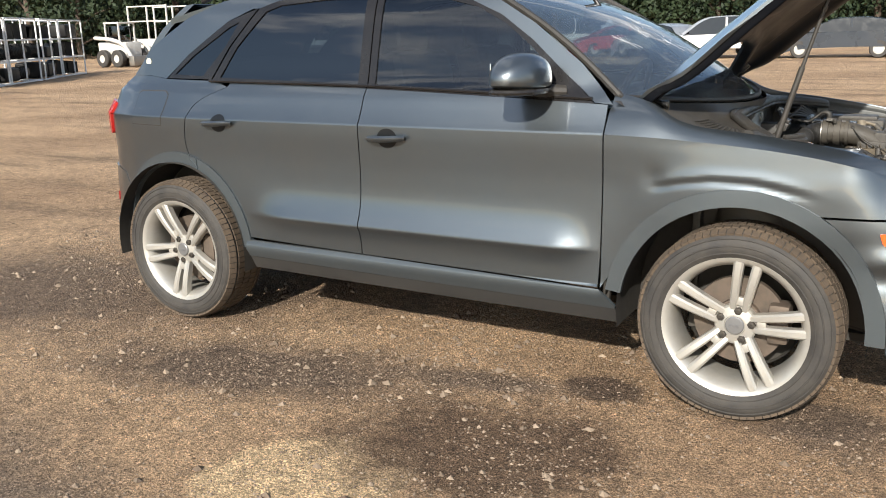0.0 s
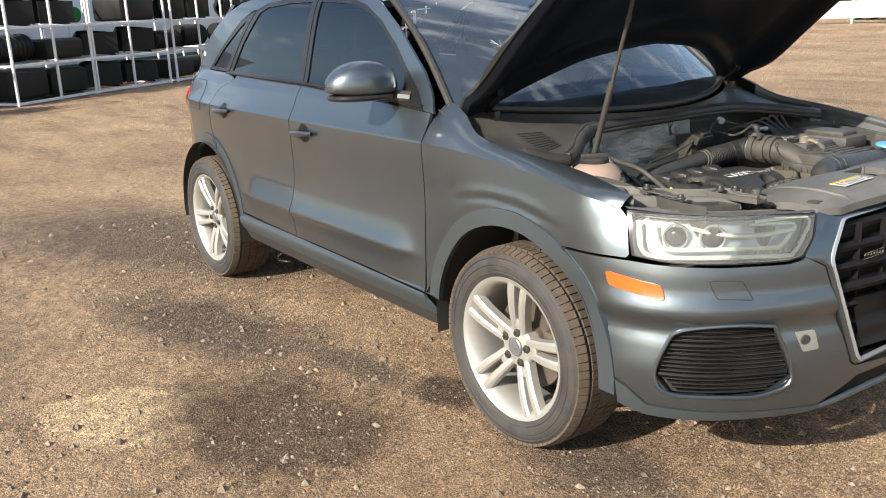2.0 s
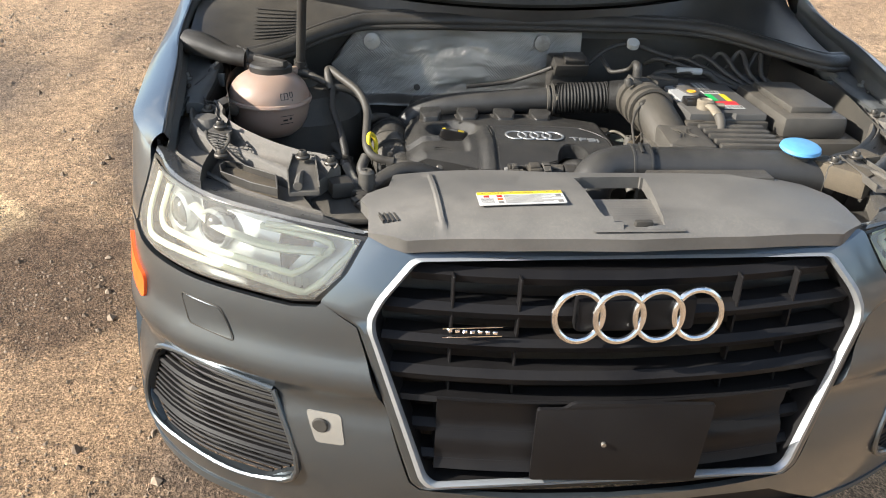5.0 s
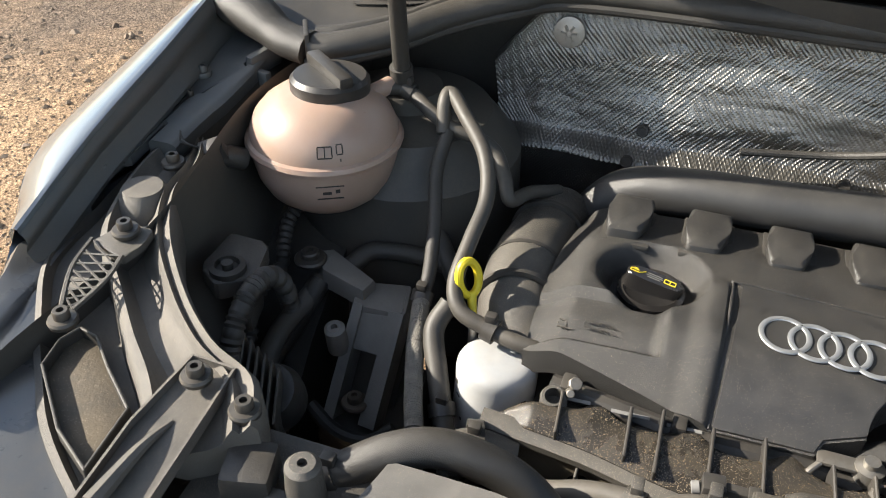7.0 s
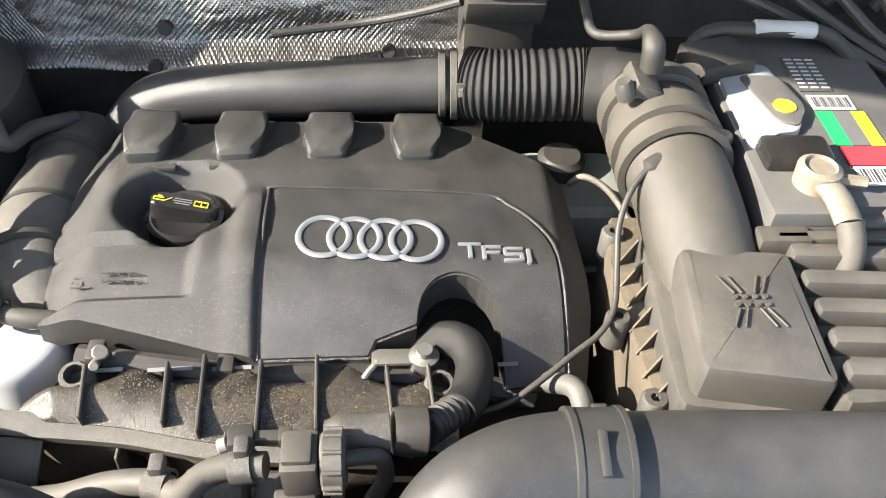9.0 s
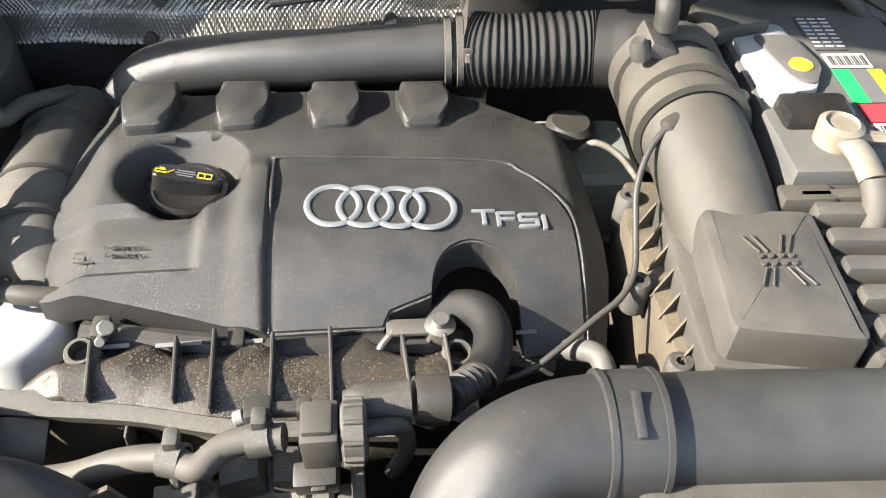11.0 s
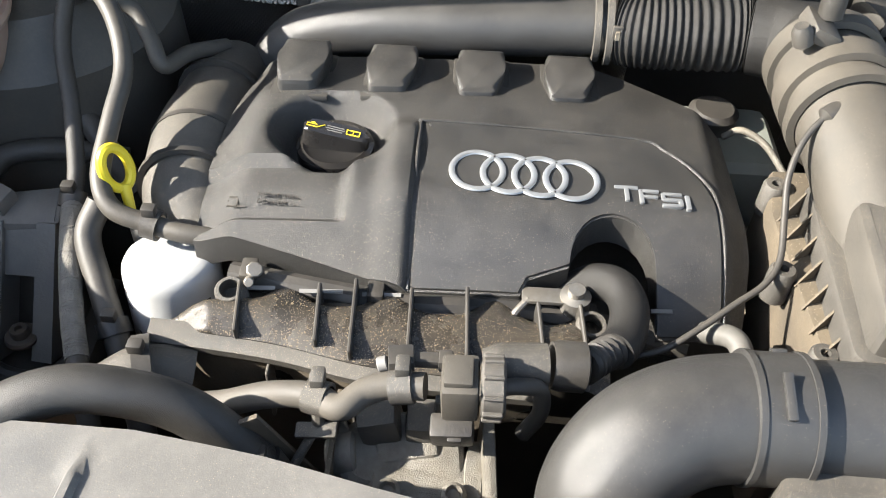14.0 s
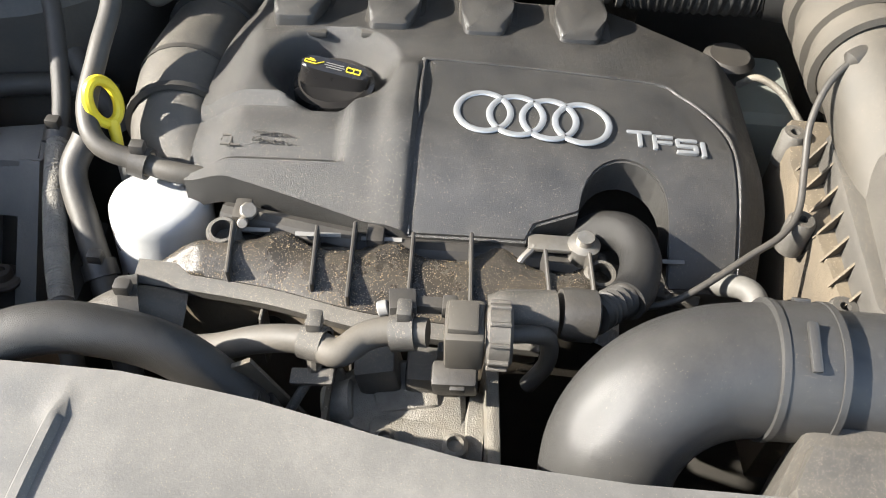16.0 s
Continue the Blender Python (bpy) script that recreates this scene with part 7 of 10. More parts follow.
l.new(hs[0], mu.inputs[0])
l.new(hs[1], mu.inputs[1])
bp = n.new("ShaderNodeBump")
bp.inputs["Strength"].default_value, bp.inputs["Distance"].default_value = 0.5, 0.0010
l.new(mu.outputs[0], bp.inputs["Height"])
l.new(bp.outputs[0], b.inputs["Normal"])
nz = n.new("ShaderNodeTexNoise")
nz.inputs["Scale"].default_value = 9
l.new(co, nz.inputs[0])
cr = n.new("ShaderNodeMapRange")
cr.inputs[3].default_value, cr.inputs[4].default_value = 0.28, 0.5
l.new(nz.outputs[0], cr.inputs[0])
l.new(cr.outputs[0], b.inputs["Roughness"])
mxc = n.new("ShaderNodeMix")
mxc.data_type = "RGBA"
mxc.inputs[6].default_value, mxc.inputs[7].default_value = (0.34, 0.325, 0.295, 1), (0.10, 0.093, 0.08, 1)
l.new(nz.outputs[0], mxc.inputs[0])
l.new(mxc.outputs[2], b.inputs["Base Color"])
shield = thing("heat_shield", "crumpled silver embossed-foil heat shield on the firewall", "heat shield", (-0.13, -0.17, 0.72))
bm = BM()


def shield_at(y, t):
    top = 0.990 if y > -0.42 else 0.990 - (-0.42 - y) * 1.2
    z = top + (0.815 - top) * t
    x = -0.125 + 0.035 * t + 0.008 * noise.noise((y * 6, t * 2.5, 1)) + 0.0032 * noise.noise((y * 17, t * 7, 4)) + 0.025 * step(0.86, 1.0, t)
    x += 0.0022 * abs(noise.noise((y * 30, t * 12, 8)))
    twill = step(-0.06, 0.06, noise.noise((y * 5, t * 2.2, 6)))
    x += 0.00075 * (twill * math.cos(900 * (y + z)) + (1 - twill) * math.cos(900 * (y - z)))
    return Vector((x, y + 0.02 * t * step(-0.40, -0.48, y), z))


add_grid(bm, shield_at, np.linspace(-0.485, 0.148, 470), np.linspace(0, 1, 135))
part("upper_foil", bm, foil, shield, smooth=80)
bm = BM()
add_grid(bm, lambda y, t: Vector((-0.070 - 0.03 * t + 0.010 * noise.noise((y * 9, t * 3, 7)), y, 0.815 - 0.16 * t)), np.linspace(-0.475, 0.10, 60), np.linspace(0, 1, 16))
part("lower_foil", bm, foil, shield, smooth=40)
for y, z in ((-0.385, 0.965), (0.045, 0.945)):
    bm = BM()
    add_lathe(bm, [(0.0, 0.006), (0.006, 0.006), (0.020, 0.004), (0.021, 0.0), (0.0, 0.0)], shield_at(y, 0.15) + Vector((0.006, 0, 0)), (1, 0, 0.15), 24)
    for k in range(6):
        a = k * math.pi / 3
        add_box(bm, (0.002, 0.003, 0.008), shield_at(y, 0.15) + Vector((0.012, 0.007 * math.cos(a), 0.007 * math.sin(a))), rot=Euler((a - math.pi / 2, 0, 0)).to_matrix())
    part("push_nut", bm, STEEL, shield)
# dark plugs on the foil, drawn for the shade inside its holes
for y, t in ((-0.272, 0.78), (-0.284, 0.97), (-0.158, 0.97), (-0.02, 0.90)):
    bm = BM()
    add_rod(bm, shield_at(y, t), shield_at(y, t) + Vector((0.010, 0, 0.002)), 0.008)
    part("shield_stud", bm, VOID, shield)

# ---------------------------------------------------------------- engine
COVER = material("black_engine_cover", (0.0085, 0.0084, 0.0082), 0.40, 0, (0.012, 0.0118, 0.0113), 16, ior=1.5, grain=0.32, grain_scale=1300, dust=0.18, dust_color=(0.165, 0.145, 0.115), dust_scale=24, bump=0.55, bump_scale=1500, rough_var=0.1, grit=0.09, grit_scale=1250, dust_up=0.5, dust_from=0.0)
COVER_SMOOTH = material("smooth_engine_cover", (0.0080, 0.0079, 0.0078), 0.33, 0, (0.013, 0.0127, 0.0122), 16, ior=1.6, grain=0.35, grain_scale=1400, dust=0.20, dust_color=(0.16, 0.142, 0.116), dust_scale=24, bump=0.35, bump_scale=1700, grit=0.06, grit_scale=1250, dust_up=0.6, dust_from=0.0)
engine = thing("engine", "transverse four-cylinder engine under a dusty black plastic cover", "engine", (0.25, -0.08, 0.275))
bm = BM()
add_box(bm, (0.30, 0.50, 0.46), (0.20, -0.09, 0.51), bevel=0.03)
add_box(bm, (0.26, 0.36, 0.30), (0.24, 0.30, 0.43), bevel=0.05)
part("engine_block", bm, BAY_SHADE, engine)


def cover_z(x, y):
    z = 0.846 - 0.008 * ((y + 0.08) / 0.23) ** 2
    z -= 0.012 * step(0.15, 0.06, x)
    roll = max(0.0, (x - 0.262) / 0.085)
    z -= 0.046 * roll ** 1.7
    z -= 0.020 * step(-0.280, -0.325, y) + 0.018 * step(0.125, 0.155, y)
    # filler well and the step below it
    r = math.hypot((x - 0.188) * 1.0, (y + 0.216) * 0.92)
    z -= 0.032 * step(0.0560, 0.0370, r)
    tx, ty = step(0.230, 0.240, x) * step(0.303, 0.293, x), step(-0.188, -0.200, y)
    z -= 0.0105 * tx * ty
    z += 0.0060 * step(-0.172, -0.150, y) * step(-0.1345, -0.1405, y) * step(0.172, 0.195, x)
    return z


NOTCH = [(0.034 + 0.036 * math.cos(a), 0.325 - 0.040 * math.sin(a)) for a in np.linspace(0.0, math.pi, 13)]
outline = [(0.105, -0.313), (0.062, -0.300), (0.058, 0.030), (0.074, 0.060), (0.100, 0.092), (0.150, 0.150), (0.30, 0.154), (0.362, 0.146), (0.366, 0.072)]
outline += [(x, y) for y, x in NOTCH] + [(0.326, -0.002), (0.336, -0.036), (0.346, -0.042), (0.347, -0.138), (0.318, -0.268), (0.306, -0.322), (0.25, -0.324), (0.16, -0.322)]
bm = in_plan(outline, cover_z, 0.0042, 0.030)
cover = part("engine_cover", bm, COVER, engine, "dusty black plastic engine cover", smooth=40)
PANEL = [(0.181, -0.131)] + [(x, y) for x, y in ((0.1885, 0.068), (0.200, 0.084), (0.214, 0.099), (0.236, 0.114), (0.260, 0.1215), (0.30, 0.124), (0.3605, 0.125), (0.3645, 0.0735))]
PANEL += [(x - 0.0015, y) for y, x in NOTCH] + [(0.3245, -0.0035), (0.3345, -0.037), (0.3445, -0.0435), (0.3455, -0.131)]
PANEL = round_outline(PANEL[:1] + PANEL[1:9], 0.008, 4)[:-5] + PANEL[8:]
bm = in_plan(PANEL, lambda x, y: cover_z(x, y) + 0.0022, 0.0055, 0.004)
part("cover_panel", bm, COVER_SMOOTH, cover, "smoother raised panel of the engine cover", smooth=40)
# the raised bead round the panel
bm = BM()
bead = [(0.346, -0.1345), (0.25, -0.1345), (0.186, -0.1345), (0.1805, -0.133), (0.178, -0.128), (0.1815, -0.03), (0.1855, 0.066), (0.198, 0.087), (0.213, 0.103), (0.235, 0.1178), (0.260, 0.1252), (0.30, 0.1278), (0.360, 0.1290)]
add_tube(bm, [Vector((x, y, cover_z(x, y) + 0.0008)) for x, y in bead], 0.0017, 8, 4)
part("panel_bead", bm, COVER_SMOOTH, cover)
for k in range(4):
    y = -0.257 + 0.0872 * k
    bm = BM()
    add_prism(bm, round_outline([(0.064, y - 0.021), (0.064, y + 0.025), (0.100, y + 0.025), (0.134, y + 0.016), (0.136, y - 0.019), (0.100, y - 0.024)], 0.006, 3), 0.818, 0.856 - 0.001 * k, bevel=0.006)
    for v in bm.verts:
        v.co.z -= 0.12 * max(0, v.co.x - 0.10) + 0.10 * max(0, 0.085 - v.co.x)
    part("cover_tab", bm, COVER_SMOOTH, cover, smooth=45)
    # a flat dark sheet paints the shaded gap round the tab
    bm = BM()
    add_box(bm, (0.086, 0.056, 0.006), (0.100, y + 0.002, cover_z(0.100, y) - 0.0022), rot=Euler((0, radians(-7), 0)).to_matrix(), bevel=0.002)
    part("tab_slot", bm, VOID, cover)
for k in range(4):
    y = -0.0815 + 0.0270 * k
    x = 0.246 + 0.002 * k
    bm = BM()
    add_torus(bm, Matrix.Translation((x, y, 0.8485)), 0.0240, 0.0222, 0.0029, 48, 10, 0.62)
    part("emblem_ring", bm, SILVER, cover, "matt silver ring of the emblem")
LETTERS = (((0, 0.0078, 0.0205, 0.0036), (0, -0.0012, 0.0040, 0.0150)),
           ((-0.0066, 0, 0.0040, 0.0170), (0.0006, 0.0068, 0.0165, 0.0036), (0.0002, -0.0002, 0.0150, 0.0034)),
           ((0.0008, 0.0070, 0.0165, 0.0034), (0, 0, 0.0165, 0.0034), (-0.0008, -0.0070, 0.0165, 0.0034), (-0.0072, 0.0035, 0.0038, 0.0085), (0.0072, -0.0035, 0.0038, 0.0085)),
           ((0, 0, 0.0042, 0.0172),))
for k, (bars, ly) in enumerate(zip(LETTERS, (0.0465, 0.0655, 0.0850, 0.0985))):
    bm = BM()
    for bx, by, w, h in bars:
        add_box(bm, (h, w, 0.0042), (0.2625 + 0.0016 * k - by, ly + bx, cover_z(0.262, ly) + 0.0015), bevel=0.0010, segs=2)
    part("cover_badge", bm, SILVER, cover, "raised silver badge bar")
bm = BM()
add_lathe(bm, [(0.036, -0.02), (0.036, 0.004), (0.030, 0.006), (0.027, 0.004), (0, 0.004)], (0.190, -0.214, 0.818), (0, 0, 1), 32)
cap = part("oil_filler_cap", bm, GLOSS_BLACK, engine, "black oil filler cap with yellow symbols")
bm = BM()
add_prism(bm, [(0.031 * math.copysign(abs(math.cos(a)) ** 0.6, math.cos(a)), 0.0095 * math.copysign(abs(math.sin(a)) ** 0.5, math.sin(a))) for a in np.linspace(0, 2 * math.pi, 32, endpoint=False)], 0, 0.020, Matrix.Translation((0.190, -0.214, 0.819)) @ pose(0, 0, 0, 0, 8, 84), bevel=0.004, segs=3)
part("cap_grip", bm, GLOSS_BLACK, cap)
# an oil can and an open book in yellow lines, with a bar of fine print between
CAP = Matrix.Translation((0.190, -0.214, 0.8395)) @ pose(0, 0, 0, 0, 8, 84)
for name, lines in (("oil_can_symbol", ((-0.025, -0.0025, -0.015, -0.0025), (-0.025, -0.0025, -0.025, 0.001), (-0.025, 0.001, -0.016, 0.001), (-0.015, -0.0025, -0.009, 0.0025), (-0.020, 0.001, -0.020, 0.003), (-0.022, 0.003, -0.018, 0.003))),
                    ("book_symbol", ((0.012, -0.003, 0.012, 0.003), (0.018, -0.003, 0.018, 0.003), (0.024, -0.003, 0.024, 0.003), (0.012, 0.003, 0.018, 0.003), (0.018, 0.003, 0.024, 0.003), (0.012, -0.003, 0.024, -0.003)))):
    bm = BM()
    for x0, y0, x1, y1 in lines:
        add_tube(bm, [CAP @ Vector((x0, y0, 0.0002)), CAP @ Vector((x1, y1, 0.0002))], 0.00055, 5, 1)
    part(name, bm, YELLOW, cap, "yellow printed symbol")
for dy, w in ((0.003, 0.016), (0.0, 0.018), (-0.003, 0.014)):
    bm = BM()
    add_box(bm, (w, 0.0010, 0.0004), CAP @ Vector((0.001, dy, 0.0)), rot=CAP.to_3x3())
    part("print_bar", bm, LABEL_GREY, cap)
for body, y, x in (("NICHT ÜBERFÜLLEN", -0.240, 0.2745), ("DO NOT OVERFILL", -0.241, 0.2815)):
    bm = text_mesh(body, 0.0064, 0.0004)
    bmesh.ops.transform(bm, matrix=Matrix.Translation((x, y, cover_z(x, y) + 0.0007)) @ pose(0, 0, 0, 0, 4, 90), verts=bm.verts)
    part("raised_text", bm, PLASTIC_DUSTY, cover, smooth=0)
bm = BM()
for dx, dy, w, h in ((0, 0, 0.002, 0.016), (0, -0.008, 0.014, 0.002), (0, 0.008, 0.014, 0.002), (0.007, 0, 0.002, 0.016), (-0.007, 0, 0.002, 0.016)):
    add_box(bm, (h if abs(dy) < 0.001 and dx == 0 else w if dx else h, 0.016 if dx else 0.0012, 0.0008), (0.279 + 0.8 * dx, -0.286 + dy, cover_z(0.279, -0.286) + 0.0006))
part("book_symbol", bm, PLASTIC_DUSTY, cover)
# parts under the cover's front edge
bm = BM()
add_tube(bm, [(0.330, -0.285, 0.790), (0.350, -0.15, 0.788), (0.350, -0.03, 0.786), (0.36, 0.10, 0.765)], 0.011, 10, 4)
add_box(bm, (0.05, 0.27, 0.03), (0.340, -0.155, 0.768), rot=Euler((0, 0, radians(3))).to_matrix(), bevel=0.006)
rail = part("fuel_rail", bm, PLASTIC, engine, "black fuel rail under the cover edge")
for y, w in ((-0.255, 0.030), (-0.205, 0.045), (-0.155, 0.040), (0.075, 0.022)):
    bm = BM()
    add_box(bm, (0.0035, w * 0.8, 0.0008), (0.352, y, 0.7995), rot=Euler((0, radians(20), radians(3))).to_matrix())
    part("rail_label", bm, LABEL_GREY, rail)
bm = BM()
add_box(bm, (0.014, 0.30, 0.012), (0.358, -0.125, 0.786), rot=Euler((0, 0, radians(4))).to_matrix(), bevel=0.003)
part("rail_clip", bm, PLASTIC_DUSTY, rail)
for y, x in ((-0.268, 0.334), (-0.16, 0.348)):
    bm = BM()
    add_box(bm, (0.022, 0.014, 0.020), (x, y, 0.795), bevel=0.003)
    part("rail_clip", bm, PLASTIC, rail)
bm = BM()
add_box(bm, (0.016, 0.050, 0.004), (0.346, -0.015, 0.803), bevel=0.001)
add_lathe(bm, [(0.013, -0.012), (0.013, 0.004), (0.007, 0.006), (0.007, 0.012), (0, 0.012)], (0.346, 0.004, 0.802), (0, 0, 1), 16)
add_tube(bm, [(0.350, -0.035, 0.803), (0.366, -0.048, 0.795), (0.385, -0.05, 0.775)], 0.003, 8, 4)
part("stay_bracket", bm, STEEL, engine)

# intake manifold, its top in ribbed pockets
mani = BM()
M_REAR = smooth_fn([(-0.330, 0.372), (-0.27, 0.352), (-0.13, 0.347), (0.03, 0.352)])
M_FRONT = smooth_fn([(-0.330, 0.392), (-0.24, 0.402), (-0.15, 0.420), (0.03, 0.430)])


def mani_at(y, t):
    x = M_REAR(y) + (M_FRONT(y) - M_REAR(y)) * t
    wave = 0.5 + 0.5 * math.cos((y + 0.235) / 0.0865 * 2 * math.pi)
    z = 0.802 - 0.010 * t - (0.016 * (1 - wave) + 0.004) * step(0.45, 0.0, t) + 0.008 * math.sin(math.pi * t)
    z -= 0.025 * step(-0.29, -0.335, y) + 0.02 * step(0.0, 0.05, y)
    return Vector((x + 0.010 * (1 - wave) * step(0.3, 0.0, t), y, z))


add_grid(mani, mani_at, np.linspace(-0.335, 0.030, 92), np.linspace(0, 1, 14))
thicken(mani, Vector((0, 0, -0.05)))
mani = part("intake_manifold", mani, MANIFOLD, engine, "black ribbed intake manifold littered with grit", smooth=50)
for x0, y0, x1, y1 in ((0.352, -0.270, 0.398, -0.266), (0.350, -0.205, 0.404, -0.202), (0.344, -0.176, 0.414, -0.174), (0.350, -0.130, 0.418, -0.129), (0.346, -0.085, 0.414, -0.083), (0.356, -0.028, 0.402, -0.024), (0.356, 0.006, 0.402, 0.010)):
    bm = BM()
    a, b = Vector((x0, y0, 0.806)), Vector((x1, y1, 0.799))
    d = (b - a)
    add_box(bm, (d.length, 0.0032, 0.050), (a + b) / 2 + Vector((0, 0, -0.018)), rot=Euler((0, math.atan2(-d.z, d.x), math.atan2(d.y, d.x))).to_matrix(), bevel=0.001, segs=1)
    part("manifold_rib", bm, PLASTIC, mani)
bm = BM()
rows = []
for y in np.linspace(-0.338, -0.03, 26):
    x = M_FRONT(y)
    rows.append([bm.verts.new((x + dx, y, z)) for dx, z in ((-0.008, 0.792), (0.006, 0.790), (0.011, 0.786), (0.010, 0.778), (0.002, 0.774), (-0.008, 0.774))])
for a, b in zip(rows, rows[1:]):
    for j in range(6):
        bm.faces.new((a[j], b[j], b[(j + 1) % 6], a[(j + 1) % 6]))
part("manifold_flange", bm, PLASTIC_DUSTY, mani)
bm = BM()
add_grid(bm, lambda y, t: Vector((M_FRONT(y) + 0.002 + 0.004 * math.sin(y * 60) * t, y, 0.778 - (0.060 + 0.02 * math.sin(y * 35)) * t)), np.linspace(-0.325, -0.03, 40), np.linspace(0, 1, 6))
part("manifold_lower", bm, PLASTIC_TAN, mani, "tan dirt-caked lower manifold shell")
for y in (-0.24, -0.205, -0.17):
    bm = BM()
    add_box(bm, (0.020, 0.003, 0.060), (M_FRONT(y) + 0.008, y, 0.745), bevel=0.001, segs=1)
    part("manifold_rib", bm, PLASTIC_DUSTY, mani)
for x, y, z in ((0.362, -0.277, 0.806), (0.374, 0.016, 0.803)):
    bm = BM()
    add_lathe(bm, [(0.014, -0.03), (0.013, 0.0), (0.011, 0.003), (0.0085, 0.003), (0.0085, -0.012), (0, -0.012)], (x, y, z), (0.25, 0, 1), 20)
    part("manifold_eye", bm, PLASTIC_DUSTY, mani)
bm = BM()
add_rod(bm, (0.335, -0.268, 0.792), (0.358, -0.262, 0.812), 0.004)
add_rod(bm, (0.340, -0.262, 0.806), (0.343, -0.260, 0.812), 0.007, segs=8)
part("ball_stud", bm, STEEL, engine)
grit = BM()
rnd = random.Random(8)
for i in range(1500):
    y = rnd.uniform(-0.32, 0.0)
    t = min(0.98, abs(rnd.gauss(0.0, 0.42)) if rnd.random() < 0.5 else 1 - abs(rnd.gauss(0, 0.2)))
    p = mani_at(y, max(0.05, t))
    q = rnd.uniform(0.0003, 0.0008)
    c = [grit.verts.new(p + Vector((a * q, b * q, cc * q))) for a, b, cc in ((1, 0, 0), (-1, 0, 0), (0, 1, 0), (0, -1, 0), (0, 0, 1))]
    for a, b in ((0, 2), (2, 1), (1, 3), (3, 0)):
        grit.faces.new((c[a], c[b], c[4]))
tagged(part("manifold_grit", grit, material("tan_grit", (0.22, 0.165, 0.10), 0.9, scale=300), mani, "loose tan grit", smooth=0), kind="stuff")

# turbo-side air pipe at the cover's right end
bm = BM()
add_tube(bm, [(0.02, -0.345, 0.775), (0.09, -0.352, 0.780), (0.16, -0.356, 0.782), (0.225, -0.348, 0.772), (0.255, -0.325, 0.755)], lambda t: 0.040 + 0.006 * math.sin(t * 3), 22, 8)
tp = part("turbo_pipe", bm, PLASTIC_DUSTY, engine, "dusty black turbo air pipe")
for k, (x, y) in enumerate(((0.075, -0.351), (0.16, -0.356), (0.215, -0.352))):
    bm = BM()
    add_lathe(bm, [(0.042, -0.003), (0.0475, -0.003), (0.0475, 0.003), (0.042, 0.003)], (x, y, 0.781), (1, -0.05 + 0.1 * k, 0), 28)
    part("pipe_band", bm, PLASTIC, tp)

# throttle body, valve and metal parts in front
bm = BM()
add_lathe(bm, [(0.0, -0.05), (0.030, -0.05), (0.034, -0.02), (0.034, 0.040), (0.041, 0.044), (0.041, 0.056), (0.0, 0.056)], (0.492, -0.122, 0.735), (0.05, 1, 0.05), 26)
add_lathe(bm, [(0.0, -0.03), (0.026, -0.03), (0.030, -0.026), (0.030, 0.018), (0.024, 0.024), (0.010, 0.026), (0.0, 0.026)], (0.480, -0.150, 0.752), (0.1, 0.1, 1), 24)
add_box(bm, (0.060, 0.060, 0.030), (0.488, -0.110, 0.762), rot=Euler((0.05, 0.15, 0.1)).to_matrix(), bevel=0.010, segs=3)
add_rod(bm, (0.486, -0.182, 0.768), (0.484, -0.160, 0.772), 0.015, 0.017, segs=20)
add_rod(bm, (0.500, -0.150, 0.752), (0.500, -0.070, 0.752), 0.024, segs=22)
add_box(bm, (0.040, 0.050, 0.024), (0.470, -0.125, 0.772), rot=Euler((0.1, 0.3, 0.2)).to_matrix(), bevel=0.008, segs=3)
add_box(bm, (0.012, 0.070, 0.030), (0.512, -0.112, 0.758), rot=Euler((0.0, 0.2, 0.0)).to_matrix(), bevel=0.004, segs=2)
tb = part("throttle_body", bm, ALU, engine, "dusty cast aluminium throttle body")
for x, y in ((0.462, -0.135), (0.516, -0.135), (0.462, -0.088), (0.516, -0.088)):
    bm = BM()
    add_lathe(bm, [(0.009, -0.03), (0.009, 0.006), (0.006, 0.008), (0.005, 0.003), (0, 0.003)], (x, y, 0.775), (0.05, 0, 1), 14)
    part("throttle_boss", bm, ALU, tb)
bm = BM()
add_box(bm, (0.085, 0.010, 0.095), (0.488, -0.064, 0.745), rot=Euler((0, 0.1, 0.05)).to_matrix(), bevel=0.004)
part("throttle_flange", bm, ALU, tb)
bm = BM()
add_rod(bm, (0.470, -0.180, 0.765), (0.462, -0.168, 0.770), 0.013, 0.011, segs=18)
part("throttle_knob", bm, ALU, tb)
bm = BM()
add_box(bm, (0.035, 0.030, 0.040), (0.462, -0.145, 0.785), rot=Euler((0.2, 0, 0.1)).to_matrix(), bevel=0.005)
add_box(bm, (0.03, 0.04, 0.03), (0.463, -0.106, 0.783), bevel=0.005)
add_tube(bm, [(0.485, -0.14, 0.76), (0.49, -0.125, 0.752), (0.485, -0.105, 0.765), (0.47, -0.098, 0.78)], 0.003, 8, 5)
part("throttle_plug", bm, PLASTIC_DUSTY, engine)
bm = BM()
add_box(bm, (0.004, 0.05, 0.16), (0.50, -0.215, 0.76), rot=Euler((0.4, 0, 0.2)).to_matrix(), bevel=0.001)
add_box(bm, (0.10, 0.004, 0.14), (0.49, -0.178, 0.72), bevel=0.001)
part("stay_plate", bm, PLASTIC_TAN, engine)
bm = BM()
add_tube(bm, [(0.49, -0.10, 0.72), (0.51, -0.085, 0.70), (0.53, -0.09, 0.68), (0.50, -0.13, 0.66)], 0.008, 10, 5)
part("front_hose", bm, HOSE, engine)

